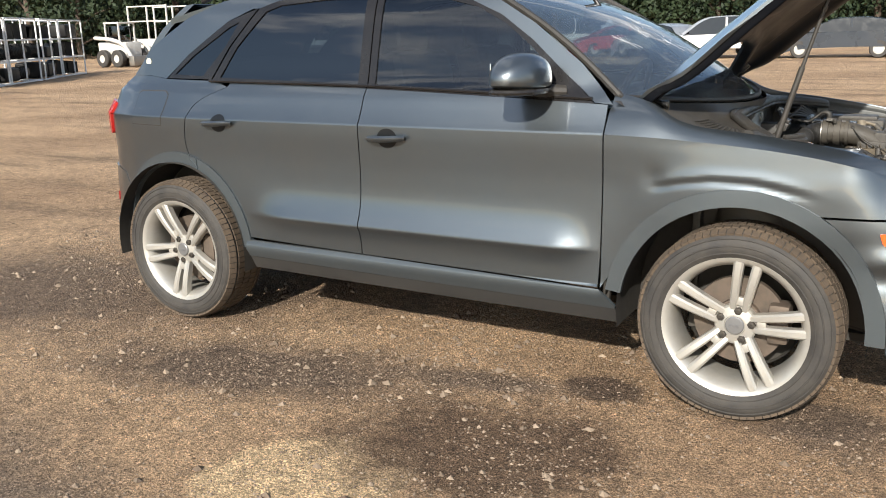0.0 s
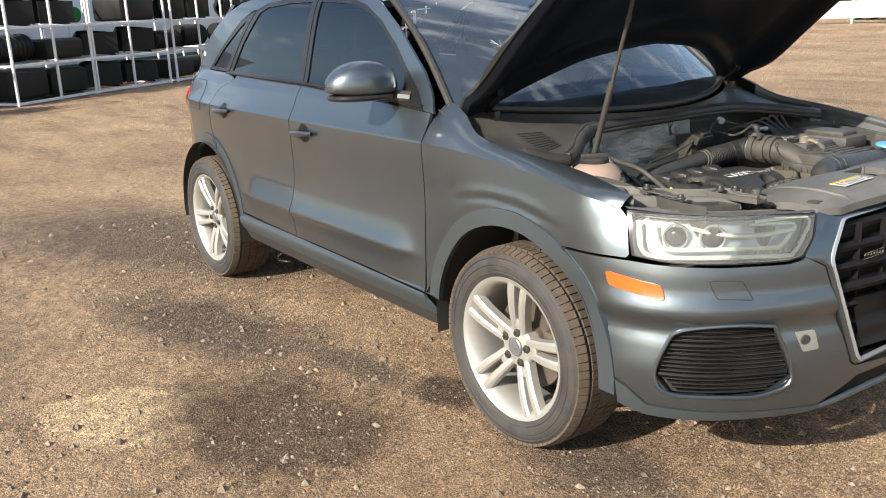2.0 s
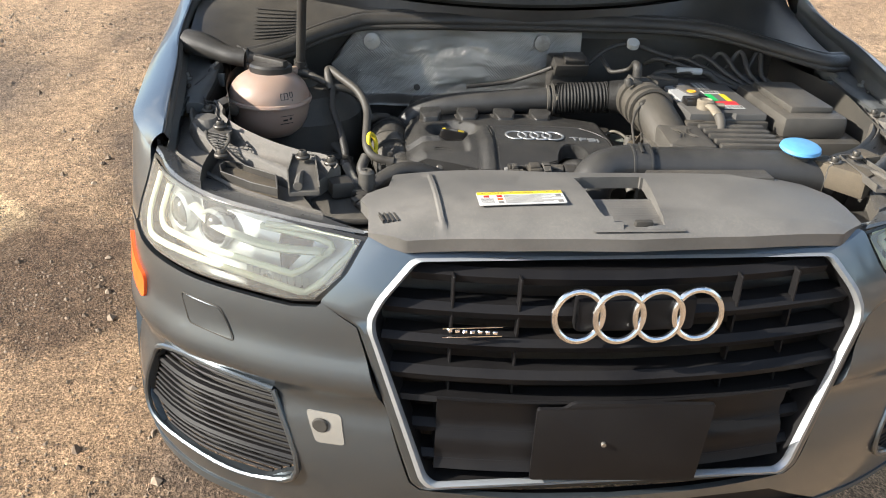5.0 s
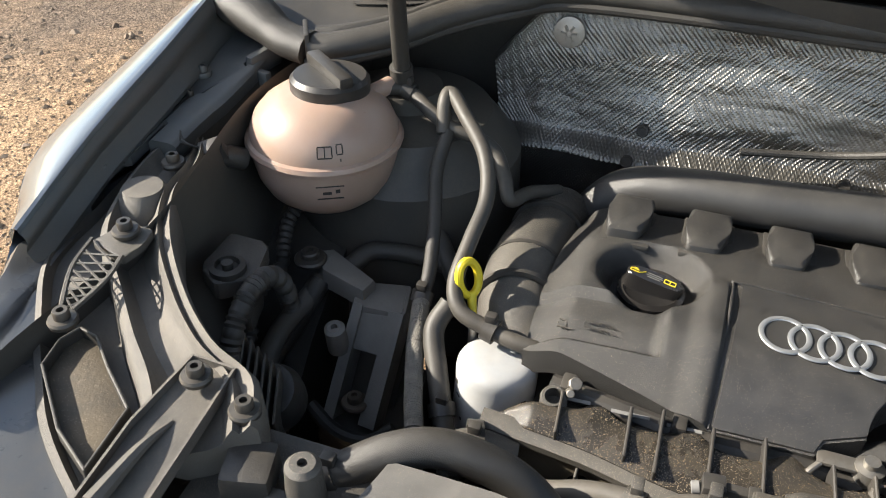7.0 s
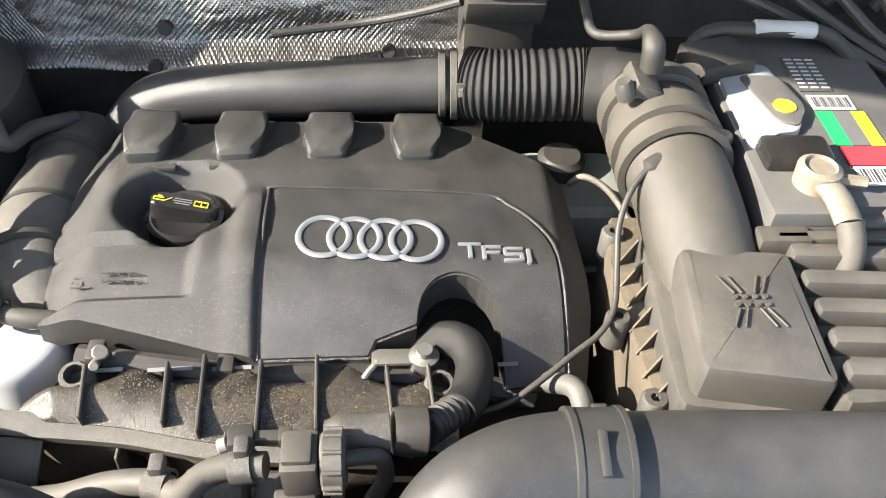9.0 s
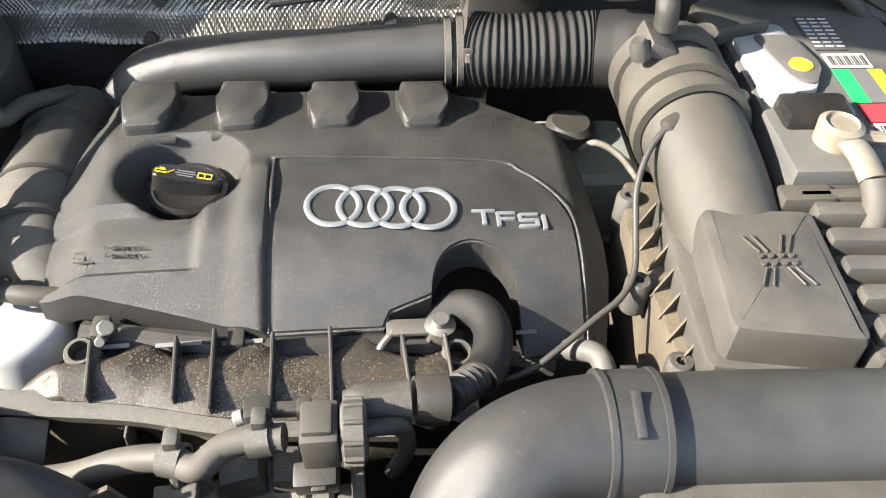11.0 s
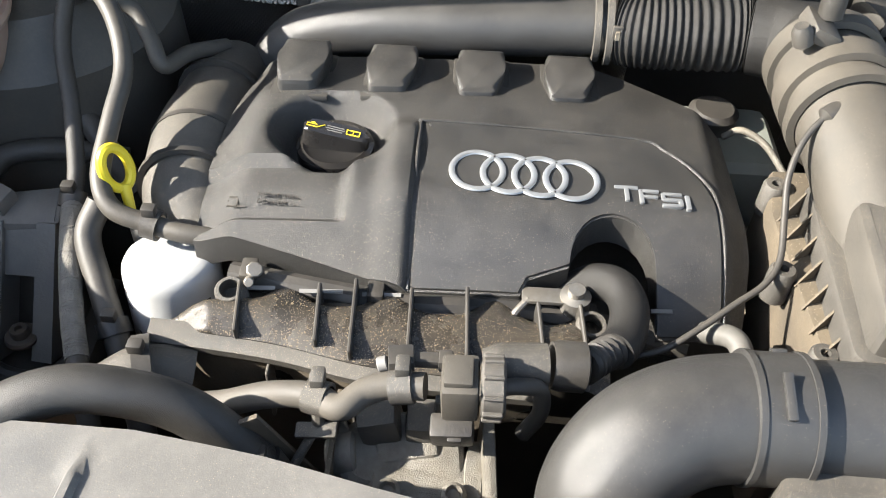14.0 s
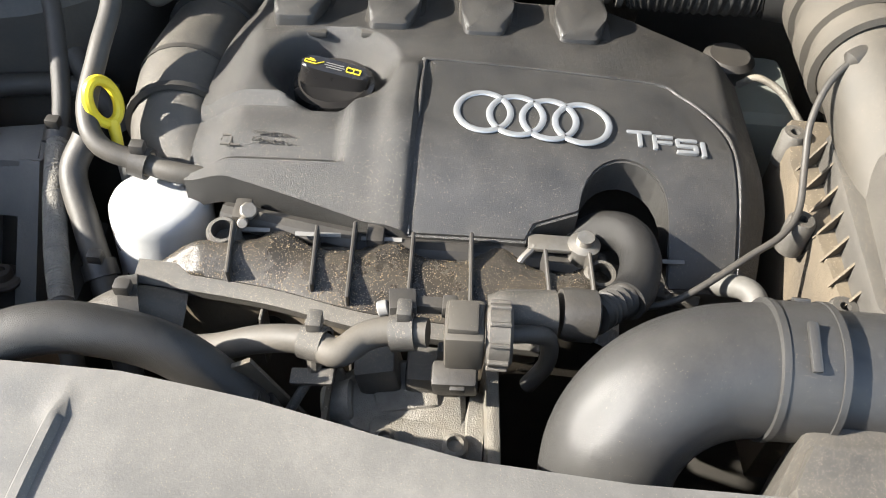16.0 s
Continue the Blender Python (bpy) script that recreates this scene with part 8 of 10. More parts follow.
# purge valve with its hoses
valve = thing("purge_valve", "black purge valve with a grey hose, dusty", "valve", (0.475, -0.10, 0.80))
bm = BM()
add_box(bm, (0.034, 0.026, 0.034), (0.473, -0.088, 0.848), rot=Euler((0.05, 0, 0)).to_matrix(), bevel=0.004, segs=2)
add_box(bm, (0.024, 0.020, 0.006), (0.473, -0.090, 0.8665), bevel=0.002)
part("valve_body", bm, PLASTIC_TANNER, valve, "dusty black valve body")
bm = BM()
add_lathe(bm, [(0.0, -0.008), (0.019, -0.008), (0.021, -0.006), (0.021, 0.007), (0.018, 0.009), (0.0, 0.009)], (0.472, -0.066, 0.849), (0, 1, 0.05), 28)
flange = part("valve_flange", bm, PLASTIC_DUSTY, valve)
for k in range(10):
    a = 2 * math.pi * k / 10
    bm = BM()
    add_box(bm, (0.0030, 0.014, 0.0050), (0.472 + 0.021 * math.cos(a), -0.066, 0.849 + 0.021 * math.sin(a)), rot=Euler((0, -a + math.pi / 2, 0)).to_matrix(), bevel=0.0008, segs=1)
    part("flange_rib", bm, PLASTIC_DUSTY, flange)
bm = BM()
add_box(bm, (0.018, 0.030, 0.020), (0.490, -0.092, 0.822), rot=Euler((0.1, 0.2, 0)).to_matrix(), bevel=0.003)
add_box(bm, (0.004, 0.010, 0.008), (0.500, -0.090, 0.824), rot=Euler((0.1, 0.2, 0)).to_matrix(), bevel=0.001)
part("valve_socket", bm, PLASTIC, valve)
bm = BM()
add_box(bm, (0.008, 0.026, 0.055), (0.468, -0.092, 0.804), rot=Euler((0, 0.1, 0.1)).to_matrix(), bevel=0.002)
part("valve_bracket", bm, PLASTIC_DUSTY, valve)
bm = BM()
add_box(bm, (0.017, 0.018, 0.016), (0.458, -0.130, 0.855), rot=Euler((0, 0, 0.1)).to_matrix(), bevel=0.002)
add_box(bm, (0.009, 0.024, 0.008), (0.457, -0.109, 0.856), bevel=0.0015)
add_box(bm, (0.012, 0.010, 0.011), (0.457, -0.099, 0.856), bevel=0.0015)
plug = part("valve_plug", bm, PLASTIC, valve)
bm = BM()
add_rod(bm, (0.459, -0.139, 0.853), (0.460, -0.146, 0.851), 0.0055, segs=12)
part("plug_seal", bm, LABEL_GREY, plug, "grey seal of the plug")
bm = BM()
add_tube(bm, [(0.467, -0.300, 0.795), (0.471, -0.259, 0.808), (0.472, -0.224, 0.824), (0.477, -0.191, 0.834), (0.488, -0.170, 0.838), (0.477, -0.154, 0.842), (0.473, -0.137, 0.846), (0.475, -0.112, 0.850)], 0.0098, 14, 8)
part("vent_hose", bm, HOSE_TAN, valve, "dusty grey-brown vent hose")
for p, d in (((0.479, -0.186, 0.835), (0.3, 1, 0.1)), ((0.474, -0.128, 0.847), (0, 1, 0.2))):
    bm = BM()
    add_lathe(bm, [(0.010, -0.008), (0.0125, -0.008), (0.0125, 0.008), (0.010, 0.008)], p, d, 20)
    add_box(bm, (0.014, 0.010, 0.012), Vector(p) + Vector((-0.006, 0, 0.014)), bevel=0.002)
    part("hose_clip", bm, PLASTIC_DUSTY, valve)
bm = BM()
add_box(bm, (0.012, 0.030, 0.005), (0.491, -0.187, 0.812), rot=Euler((0.15, 0.2, 0)).to_matrix(), bevel=0.002)
add_rod(bm, (0.486, -0.186, 0.812), (0.481, -0.186, 0.828), 0.005, segs=10)
add_rod(bm, (0.492, -0.190, 0.808), (0.512, -0.206, 0.785), 0.0035)
part("clip_foot", bm, PLASTIC_DUSTY, valve)
bm = BM()
add_tube(bm, [(0.474, -0.066, 0.852), (0.470, -0.045, 0.850), (0.466, -0.032, 0.840), (0.468, -0.030, 0.815), (0.470, -0.040, 0.790)], 0.0062, 12, 6)
part("small_hose", bm, RUBBER, valve)
# breather pipe into the notch
breather = thing("breather_hose", "fat black breather hose rising into the cover notch", "hose", (0.44, -0.03, 0.80), group="engine bay hoses")
bm = BM()
add_tube(bm, [(0.447, -0.072, 0.838), (0.446, -0.055, 0.840), (0.444, -0.027, 0.840)], lambda t: 0.0135 + 0.003 * step(0.0, 0.4, t), 16, 5)
part("spigot", bm, PLASTIC_DUSTY, breather)
bm = BM()
add_lathe(bm, [(0.0, -0.012), (0.017, -0.012), (0.0185, -0.006), (0.0185, 0.012), (0.015, 0.014), (0.0, 0.014)], (0.441, -0.012, 0.837), (-0.05, 1, -0.1), 22)
part("coupling", bm, PLASTIC, breather)
bm = BM()
add_tube(bm, [(0.440, 0.000, 0.835), (0.427, 0.012, 0.829), (0.412, 0.027, 0.823)], lambda t: 0.0125 + 0.0012 * math.cos(t * 40), 16, 12)
part("corrugated_neck", bm, RUBBER, breather)
bm = BM()
add_tube(bm, [(0.414, 0.027, 0.823), (0.398, 0.037, 0.819), (0.366, 0.044, 0.816), (0.340, 0.038, 0.812), (0.326, 0.022, 0.802), (0.324, 0.004, 0.785), (0.32, -0.01, 0.765)], 0.0158, 18, 8)
part("bent_hose", bm, RIB_RUBBER, breather)

# ---------------------------------------------------------------- oil filter, dipstick
oil = thing("oil_filter", "white spin-on oil filter, scuffed", "oil filter", (0.305, -0.350, 0.64))
bm = BM()
add_lathe(bm, [(0.0, -0.14), (0.041, -0.14), (0.0430, -0.12), (0.0430, -0.016), (0.0422, -0.009), (0.0395, -0.004), (0.035, -0.001), (0.028, 0.0005), (0.014, 0.0018), (0.0, 0.002)], (0.303, -0.347, 0.781), (-0.10, 0.02, 1), 48)
part("canister", bm, WHITE_PAINT, oil)
rnd = random.Random(21)
for i in range(11):
    bm = BM()
    a, h = rnd.uniform(-1.3, 1.6), rnd.uniform(-0.075, -0.018)
    ax = Vector((-0.10, 0.02, 1)).normalized()
    c = Vector((0.303, -0.347, 0.781)) + ax * h + Vector((math.cos(a), math.sin(a), 0)) * 0.0428
    add_box(bm, (0.0012, rnd.uniform(0.003, 0.010), rnd.uniform(0.0015, 0.004)), c, rot=Euler((rnd.uniform(-0.4, 0.4), 0, a)).to_matrix(), bevel=0.0004, segs=1)
    part("paint_chip", bm, VOID, oil)
dip = thing("dipstick", "yellow plastic dipstick loop", "dipstick", (0.27, -0.385, 0.78))
bm = BM()
m = Matrix.Translation((0.252, -0.398, 0.832)) @ pose(0, 0, 0, 72, 0, 145)
add_torus(bm, m, 0.0125, 0.0195, 0.0048, 30, 10)
add_rod(bm, m @ Vector((0, -0.018, 0)), (0.276, -0.384, 0.795), 0.0055, 0.004, segs=12)
part("loop", bm, YELLOW, dip)
bm = BM()
add_rod(bm, (0.274, -0.385, 0.800), (0.30, -0.375, 0.62), 0.005)
part("guide_tube", bm, STEEL, dip)

# ---------------------------------------------------------------- coolant tank
tank = thing("coolant_tank", "yellowed white spherical coolant tank with black cap", "coolant tank", (0.125, -0.622, 0.79))
TC = Vector((0.125, -0.622, 0.872))
bm = BM()
add_lathe(bm, [(0.0885, 0.022), (0.0875, 0.034), (0.081, 0.050), (0.070, 0.063), (0.056, 0.073), (0.044, 0.078), (0.0, 0.079)], TC, (0, 0, 1), 48)
part("upper_bowl", bm, TANK, tank)
bm = BM()
add_lathe(bm, [(0.0885, 0.018), (0.0875, 0.0), (0.083, -0.022), (0.073, -0.042), (0.056, -0.057), (0.034, -0.065), (0.0, -0.067)], TC, (0, 0, 1), 48)
part("lower_bowl", bm, TANK, tank)
bm = BM()
add_lathe(bm, [(0.084, 0.012), (0.0925, 0.015), (0.0945, 0.020), (0.0925, 0.025), (0.084, 0.028)], TC, (0, 0, 1), 48)
part("weld_seam", bm, TANK, tank)
bm = BM()
add_lathe(bm, [(0.044, -0.008), (0.0465, -0.004), (0.0465, 0.010), (0.042, 0.015), (0.0, 0.0165)], (0.112, -0.617, 0.950), (-0.05, 0.0, 1), 36)
add_box(bm, (0.018, 0.088, 0.016), (0.112, -0.617, 0.970), rot=Euler((0, 0, radians(-38))).to_matrix(), bevel=0.005)
part("tank_cap", bm, PLASTIC, tank, "black screw cap with a grip bar")
bm = BM()
add_rod(bm, (0.090, -0.580, 0.932), (0.052, -0.566, 0.934), 0.012, 0.010)
part("tank_port", bm, TANK, tank)
bm = BM()
add_rod(bm, (0.195, -0.690, 0.882), (0.222, -0.712, 0.900), 0.013)
add_box(bm, (0.022, 0.030, 0.026), (0.222, -0.712, 0.902), rot=Euler((0.3, 0.3, 0.6)).to_matrix(), bevel=0.004)
part("level_sensor", bm, PLASTIC, tank, "black level sensor with cut wires")
bm = BM()
for k in range(3):
    add_tube(bm, [(0.225, -0.715, 0.905), (0.235, -0.735 - 0.004 * k, 0.915), (0.225, -0.75, 0.915 + 0.004 * k)], 0.0012, 5, 4)
part("cut_wire", bm, RUBBER, tank)
def tank_mark(a, z, w, h, r=None):
    """A small printed bar on the bowl at an angle a and height z."""
    rr = r or interp(z, [(-0.042, 0.0735), (-0.022, 0.0835), (0.0, 0.088), (0.020, 0.089), (0.034, 0.088), (0.050, 0.0815), (0.063, 0.0705)])
    b = BM()
    add_box(b, (0.0012, w, h), TC + Vector((rr * math.cos(a), rr * math.sin(a), z)), rot=Euler((0, -0.25 if z > 0 else 0.3, a)).to_matrix())
    part("tank_symbol", b, VOID, tank)


for a, z, w, h in ((0.46, 0.050, 0.016, 0.0012), (0.46, 0.038, 0.016, 0.0012), (0.365, 0.044, 0.0012, 0.012), (0.46, 0.044, 0.0012, 0.012), (0.555, 0.044, 0.0012, 0.012),
                   (0.66, 0.051, 0.007, 0.0012), (0.66, 0.041, 0.007, 0.0012), (0.62, 0.046, 0.0012, 0.009), (0.70, 0.046, 0.0012, 0.009), (0.66, 0.035, 0.0012, 0.003),
                   (0.50, 0.002, 0.032, 0.0010), (0.50, -0.016, 0.030, 0.0010), (0.46, -0.008, 0.010, 0.0035), (0.60, -0.006, 0.005, 0.005)):
    tank_mark(a, z, w, h)
bm = BM()
add_box(bm, (0.018, 0.004, 0.05), (0.055, -0.668, 0.925), bevel=0.002)
add_box(bm, (0.03, 0.05, 0.12), (0.075, -0.665, 0.81), bevel=0.008)
part("tank_foot", bm, TANK, tank)


# ---------------------------------------------------------------- hoses
def hose(name, label, pts, r, mat, clips=(), n=8):
    h = thing(name, label, "hose", Vector(pts[-1]), group="engine bay hoses")
    b = BM()
    add_tube(b, pts, r, 16, n)
    part("hose_wall", b, mat, h)
    for i, rr in clips:
        p = Vector(pts[i])
        d = Vector(pts[min(i + 1, len(pts) - 1)]) - Vector(pts[max(i - 1, 0)])
        b = BM()
        add_lathe(b, [(rr * 0.8, -0.007), (rr, -0.007), (rr, 0.007), (rr * 0.8, 0.007)], p, d, 20)
        add_box(b, (0.010, 0.012, 0.010), p + Vector((0.0, 0.0, rr + 0.003)), bevel=0.002)
        part("spring_clip", b, PLASTIC, h)
    return h


hose("vacuum_hose", "grey rubber hose looping from the tank to the engine", [(0.086, -0.486, 0.900), (0.066, -0.492, 0.928), (0.054, -0.488, 0.937), (0.078, -0.463, 0.925), (0.123, -0.424, 0.905), (0.166, -0.407, 0.878), (0.214, -0.409, 0.854), (0.258, -0.411, 0.828), (0.283, -0.396, 0.812), (0.290, -0.361, 0.803), (0.297, -0.325, 0.800), (0.29, -0.27, 0.79)], 0.0088, HOSE, [(9, 0.0135)])
hose("overflow_hose", "grey rubber overflow hose clipped to the tank port", [(0.062, -0.570, 0.933), (0.048, -0.545, 0.926), (0.066, -0.510, 0.915), (0.077, -0.482, 0.905), (0.075, -0.447, 0.895), (0.074, -0.424, 0.880), (0.092, -0.407, 0.860), (0.104, -0.395, 0.838), (0.068, -0.380, 0.830), (0.030, -0.352, 0.815)], 0.0085, HOSE, [(1, 0.0115)])
hose("coolant_hose", "black printed rubber hose", [(0.083, -0.481, 0.902), (0.120, -0.482, 0.868), (0.167, -0.467, 0.832), (0.214, -0.456, 0.796), (0.238, -0.456, 0.777)], 0.0082, RUBBER, [(4, 0.0125)])
hose("braided_hose", "braided grey fuel hose", [(0.238, -0.456, 0.777), (0.300, -0.440, 0.767), (0.362, -0.419, 0.758), (0.400, -0.404, 0.750)], lambda t: 0.0098 + 0.0004 * math.sin(t * 260), BRAID, [], 30)
hose("plain_hose", "bare grey hose below the braid", [(0.398, -0.405, 0.751), (0.424, -0.395, 0.738), (0.46, -0.380, 0.70)], 0.0090, HOSE)
hose("drain_hose", "grey-brown hose beside the oil filter", [(0.270, -0.412, 0.808), (0.292, -0.422, 0.785), (0.326, -0.406, 0.760), (0.356, -0.390, 0.738), (0.395, -0.370, 0.705), (0.44, -0.35, 0.66)], 0.0115, HOSE, [(3, 0.0145)])
hose("tank_feed_hose", "black hose from the bottom of the tank", [(0.130, -0.600, 0.798), (0.126, -0.570, 0.799), (0.124, -0.526, 0.790), (0.118, -0.487, 0.780), (0.140, -0.460, 0.758), (0.16, -0.43, 0.72)], 0.0125, HOSE, [(1, 0.016)])
hose("heater_hose", "black bent heater hose", [(0.212, -0.585, 0.740), (0.186, -0.563, 0.758), (0.165, -0.546, 0.765), (0.148, -0.495, 0.760), (0.14, -0.44, 0.745)], 0.0115, RUBBER)
hose("wing_hose", "black hose down by the inner wing", [(0.222, -0.590, 0.752), (0.240, -0.597, 0.735), (0.263, -0.612, 0.700), (0.296, -0.630, 0.660), (0.336, -0.611, 0.600)], 0.0125, RUBBER)
hose("radiator_hose", "fat black radiator hose with printed marks", [(0.545, -0.420, 0.845), (0.522, -0.376, 0.867), (0.508, -0.340, 0.871), (0.503, -0.302, 0.862), (0.503, -0.272, 0.848), (0.508, -0.245, 0.825), (0.515, -0.223, 0.795), (0.525, -0.20, 0.74)], 0.0165, RUBBER, [(0, 0.019), (6, 0.019)])
hose("charge_pipe", "short black pipe end under the manifold", [(0.44, -0.36, 0.77), (0.425, -0.335, 0.775), (0.42, -0.30, 0.765)], 0.022, PLASTIC_DUSTY, [(1, 0.030)])
bm = BM()
add_tube(bm, [(0.10 + 0.03 * k, -0.652 + 0.008 * math.sin(k * 2), 0.82 - 0.016 * k) for k in range(13)], lambda t: 0.0085 + 0.0012 * math.sin(t * 300), 10, 24)
solo("wiring_loom", bm, RUBBER, "black corrugated wiring loom along the inner wing", "cable")

# right engine mount
mount = thing("engine_mount", "dusty black cast engine mount bracket", "engine mount", (0.27, -0.52, 0.55))
bm = BM()
add_prism(bm, round_outline([(0.214, -0.548), (0.199, -0.482), (0.252, -0.470), (0.256, -0.534)], 0.006, 3), 0.728, 0.757, bevel=0.005)
part("mount_plate", bm, CAST, mount, smooth=20)


def mount_face(t, y0, y1, w):
    """Across the sloping front of the casting: t runs down, w across."""
    top, low = Vector((0.250, y0, 0.755)), Vector((0.322, y0 - 0.008, 0.655))
    top2, low2 = Vector((0.250, y1, 0.755)), Vector((0.324, y1 - 0.006, 0.655))
    return top.lerp(low, t).lerp(top2.lerp(low2, t), w)


for y0, y1 in ((-0.534, -0.522), (-0.490, -0.472)):
    bm = BM()
    add_grid(bm, lambda t, w: mount_face(t, y0, y1, w) + Vector((0.004, 0, 0.004)), np.linspace(0, 1.1, 6), (0, 0.5, 1))
    thicken(bm, Vector((-0.03, 0, -0.02)))
    part("mount_rib", bm, CAST, mount)
bm = BM()
add_grid(bm, lambda t, w: mount_face(t, -0.522, -0.490, w), np.linspace(0, 0.42, 5), np.linspace(0, 1, 4))
thicken(bm, Vector((-0.012, 0, -0.010)))
part("mount_web", bm, CAST, mount)
# back of the casting, darkened by colour as if in shade
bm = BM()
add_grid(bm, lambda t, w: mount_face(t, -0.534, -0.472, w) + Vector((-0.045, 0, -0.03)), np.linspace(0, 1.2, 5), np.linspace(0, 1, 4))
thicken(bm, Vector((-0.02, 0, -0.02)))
part("mount_back", bm, BAY_SHADE, mount)
bm = BM()
add_prism(bm, [(0.196, -0.610), (0.184, -0.590), (0.222, -0.520), (0.246, -0.525), (0.226, -0.585)], 0.745, 0.772, bevel=0.006)
part("mount_arm", bm, CAST, mount)
bm = BM()
add_lathe(bm, [(0.013, -0.03), (0.012, 0.006), (0.008, 0.009), (0.004, 0.009), (0.004, 0.002), (0, 0.002)], (0.290, -0.541, 0.742), (0.2, 0, 1), 18)
part("mount_boss", bm, CAST, mount)
bolt(mount, (0.215, -0.606, 0.775), 0.011)
bolt(mount, (0.318, -0.508, 0.668), 0.009, mat=RUST)
bm = BM()
add_tube(bm, [(0.330, -0.560, 0.655), (0.345, -0.520, 0.640), (0.345, -0.48, 0.640), (0.33, -0.455, 0.655)], 0.009, 10, 6)
part("mount_stay", bm, PLASTIC, mount)
bm = BM()
add_box(bm, (0.14, 0.10, 0.16), (0.265, -0.505, 0.545), bevel=0.014)
part("mount_body", bm, BAY_SHADE, mount)
hose("wing_pipe", "grey pipe rising behind the lamp carrier", [(0.215, -0.595, 0.745), (0.245, -0.600, 0.735), (0.290, -0.615, 0.715), (0.345, -0.612, 0.690), (0.42, -0.585, 0.66), (0.48, -0.55, 0.64)], 0.0125, HOSE_TAN)

# latch hardware beside the radiator cover
latch = thing("fuse_carrier", "black relay and connector cluster beside the radiator cover", "connector", (0.61, -0.44, 0.83))
bm = BM()
add_box(bm, (0.042, 0.040, 0.03), (0.578, -0.470, 0.868), rot=Euler((0, 0, 0.25)).to_matrix(), bevel=0.006)
part("relay", bm, PLASTIC, latch)
bm = BM()
add_lathe(bm, [(0.016, -0.03), (0.014, 0.008), (0.010, 0.012), (0.004, 0.012), (0.004, 0.006), (0, 0.006)], (0.578, -0.423, 0.888), (0, 0, 1), 20)
part("buffer", bm, PLASTIC_DUSTY, latch)
for k in range(4):
    bm = BM()
    add_box(bm, (0.014, 0.020, 0.012), (0.590 + 0.018 * k, -0.440 + 0.008 * (k % 2), 0.862), rot=Euler((0.1 * k, 0.2, 0.3 * k)).to_matrix(), bevel=0.002)
    part("connector", bm, PLASTIC, latch)
bm = BM()
add_box(bm, (0.16, 0.14, 0.012), (0.60, -0.45, 0.845), bevel=0.004)
part("carrier_plate", bm, PLASTIC_DUSTY, latch)

# ---------------------------------------------------------------- radiator cover
RAD = material("dusty_grey_plastic", (0.056, 0.054, 0.051), 0.40, 0, (0.072, 0.069, 0.065), 5, grain=0.3, grain_scale=1200, grit=0.06, grit_scale=1900, dust=0.55, dust_color=(0.235, 0.215, 0.185), dust_scale=5, bump=0.10, bump_scale=700)
rad = thing("radiator_cover", "dusty dark grey plastic radiator cover panel", "engine panel", (0.70, 0.0, 0.85))


def rad_z(x, y):
    t = (x - 0.54) / 0.30
    z = 0.886 + 0.022 * math.sin(math.pi * min(1, max(0, t)) * 0.85 + 0.25) - 0.030 * (abs(y) / 0.43) ** 3
    z += 0.0045 * step(-0.3135, -0.3115, y) * step(-0.3035, -0.3055, y) * step(0.568, 0.572, x) * step(0.800, 0.79, x)
    z += 0.004 * math.exp(-((x - 0.782) / 0.005) ** 2) * step(0.40, 0.37, abs(y))
    z -= 0.010 * step(0.797, 0.83, x)
    return z


RO = [(0.534, -0.372), (0.542, -0.285), (0.560, -0.20), (0.578, -0.135), (0.590, -0.085), (0.597, 0.0), (0.598, 0.10), (0.592, 0.22), (0.575, 0.32), (0.60, 0.40), (0.655, 0.43), (0.765, 0.428), (0.808, 0.370), (0.825, 0.2), (0.834, 0.0), (0.825, -0.2), (0.811, -0.370), (0.778, -0.428), (0.70, -0.424), (0.655, -0.436), (0.630, -0.424), (0.608, -0.385)]
HOLE = round_outline([(0.628, -0.056), (0.624, 0.074), (0.806, 0.054), (0.812, -0.014), (0.775, -0.046)], 0.014, 2)
bm = in_plan(RO, rad_z, 0.014, 0.022, [HOLE], [-0.3140, -0.3110, -0.3060, -0.3030])
part("cover_panel", bm, RAD, rad, smooth=45)
bm = BM()
add_grid(bm, lambda x, y: Vector((x, y, 0.845 + 0.046 * step(0.625, 0.70, x) + 0.0006 * math.sin(x * 900))), np.linspace(0.60, 0.822, 56), np.linspace(-0.07, 0.085, 10))
part("scoop_floor", bm, RAD, rad)
bm = BM()
add_box(bm, (0.012, 0.030, 0.03), (0.800, 0.02, 0.885), bevel=0.003)
part("scoop_stop", bm, VOID, rad)
for k in range(4):
    bm = BM()
    add_box(bm, (0.030, 0.003, 0.006), (0.745, -0.405 + 0.008 * k, rad_z(0.745, -0.395) + 0.001), rot=Euler((0, 0, 0.2)).to_matrix())
    part("vent_slot", bm, VOID, rad)
lab = BM()
lm = Matrix.Translation((0.7235, -0.170, rad_z(0.72, -0.17) + 0.0025)) @ pose(0, 0, 0, 0, -2.0, 89)
add_prism(lab, round_outline([(-0.0735, -0.0255), (0.0735, -0.0255), (0.0735, 0.0255), (-0.0735, 0.0255)], 0.003), -0.0008, 0.0006, lm)
lab = part("warning_label", lab, LABEL_WHITE, rad, "white warning label with a yellow header")
bm = BM()
add_prism(bm, [(-0.073, 0.0145), (0.073, 0.0145), (0.073, 0.0252), (-0.073, 0.0252)], 0.0006, 0.0010, lm)
part("label_header", bm, YELLOW, lab)
bm = text_mesh("ACHTUNG  WARNING  ATTENTION", 0.0088, 0.0)
bmesh.ops.transform(bm, matrix=lm @ Matrix.Translation((0.006, 0.0198, 0.0013)), verts=bm.verts)
part("label_text", bm, VOID, lab, smooth=0)
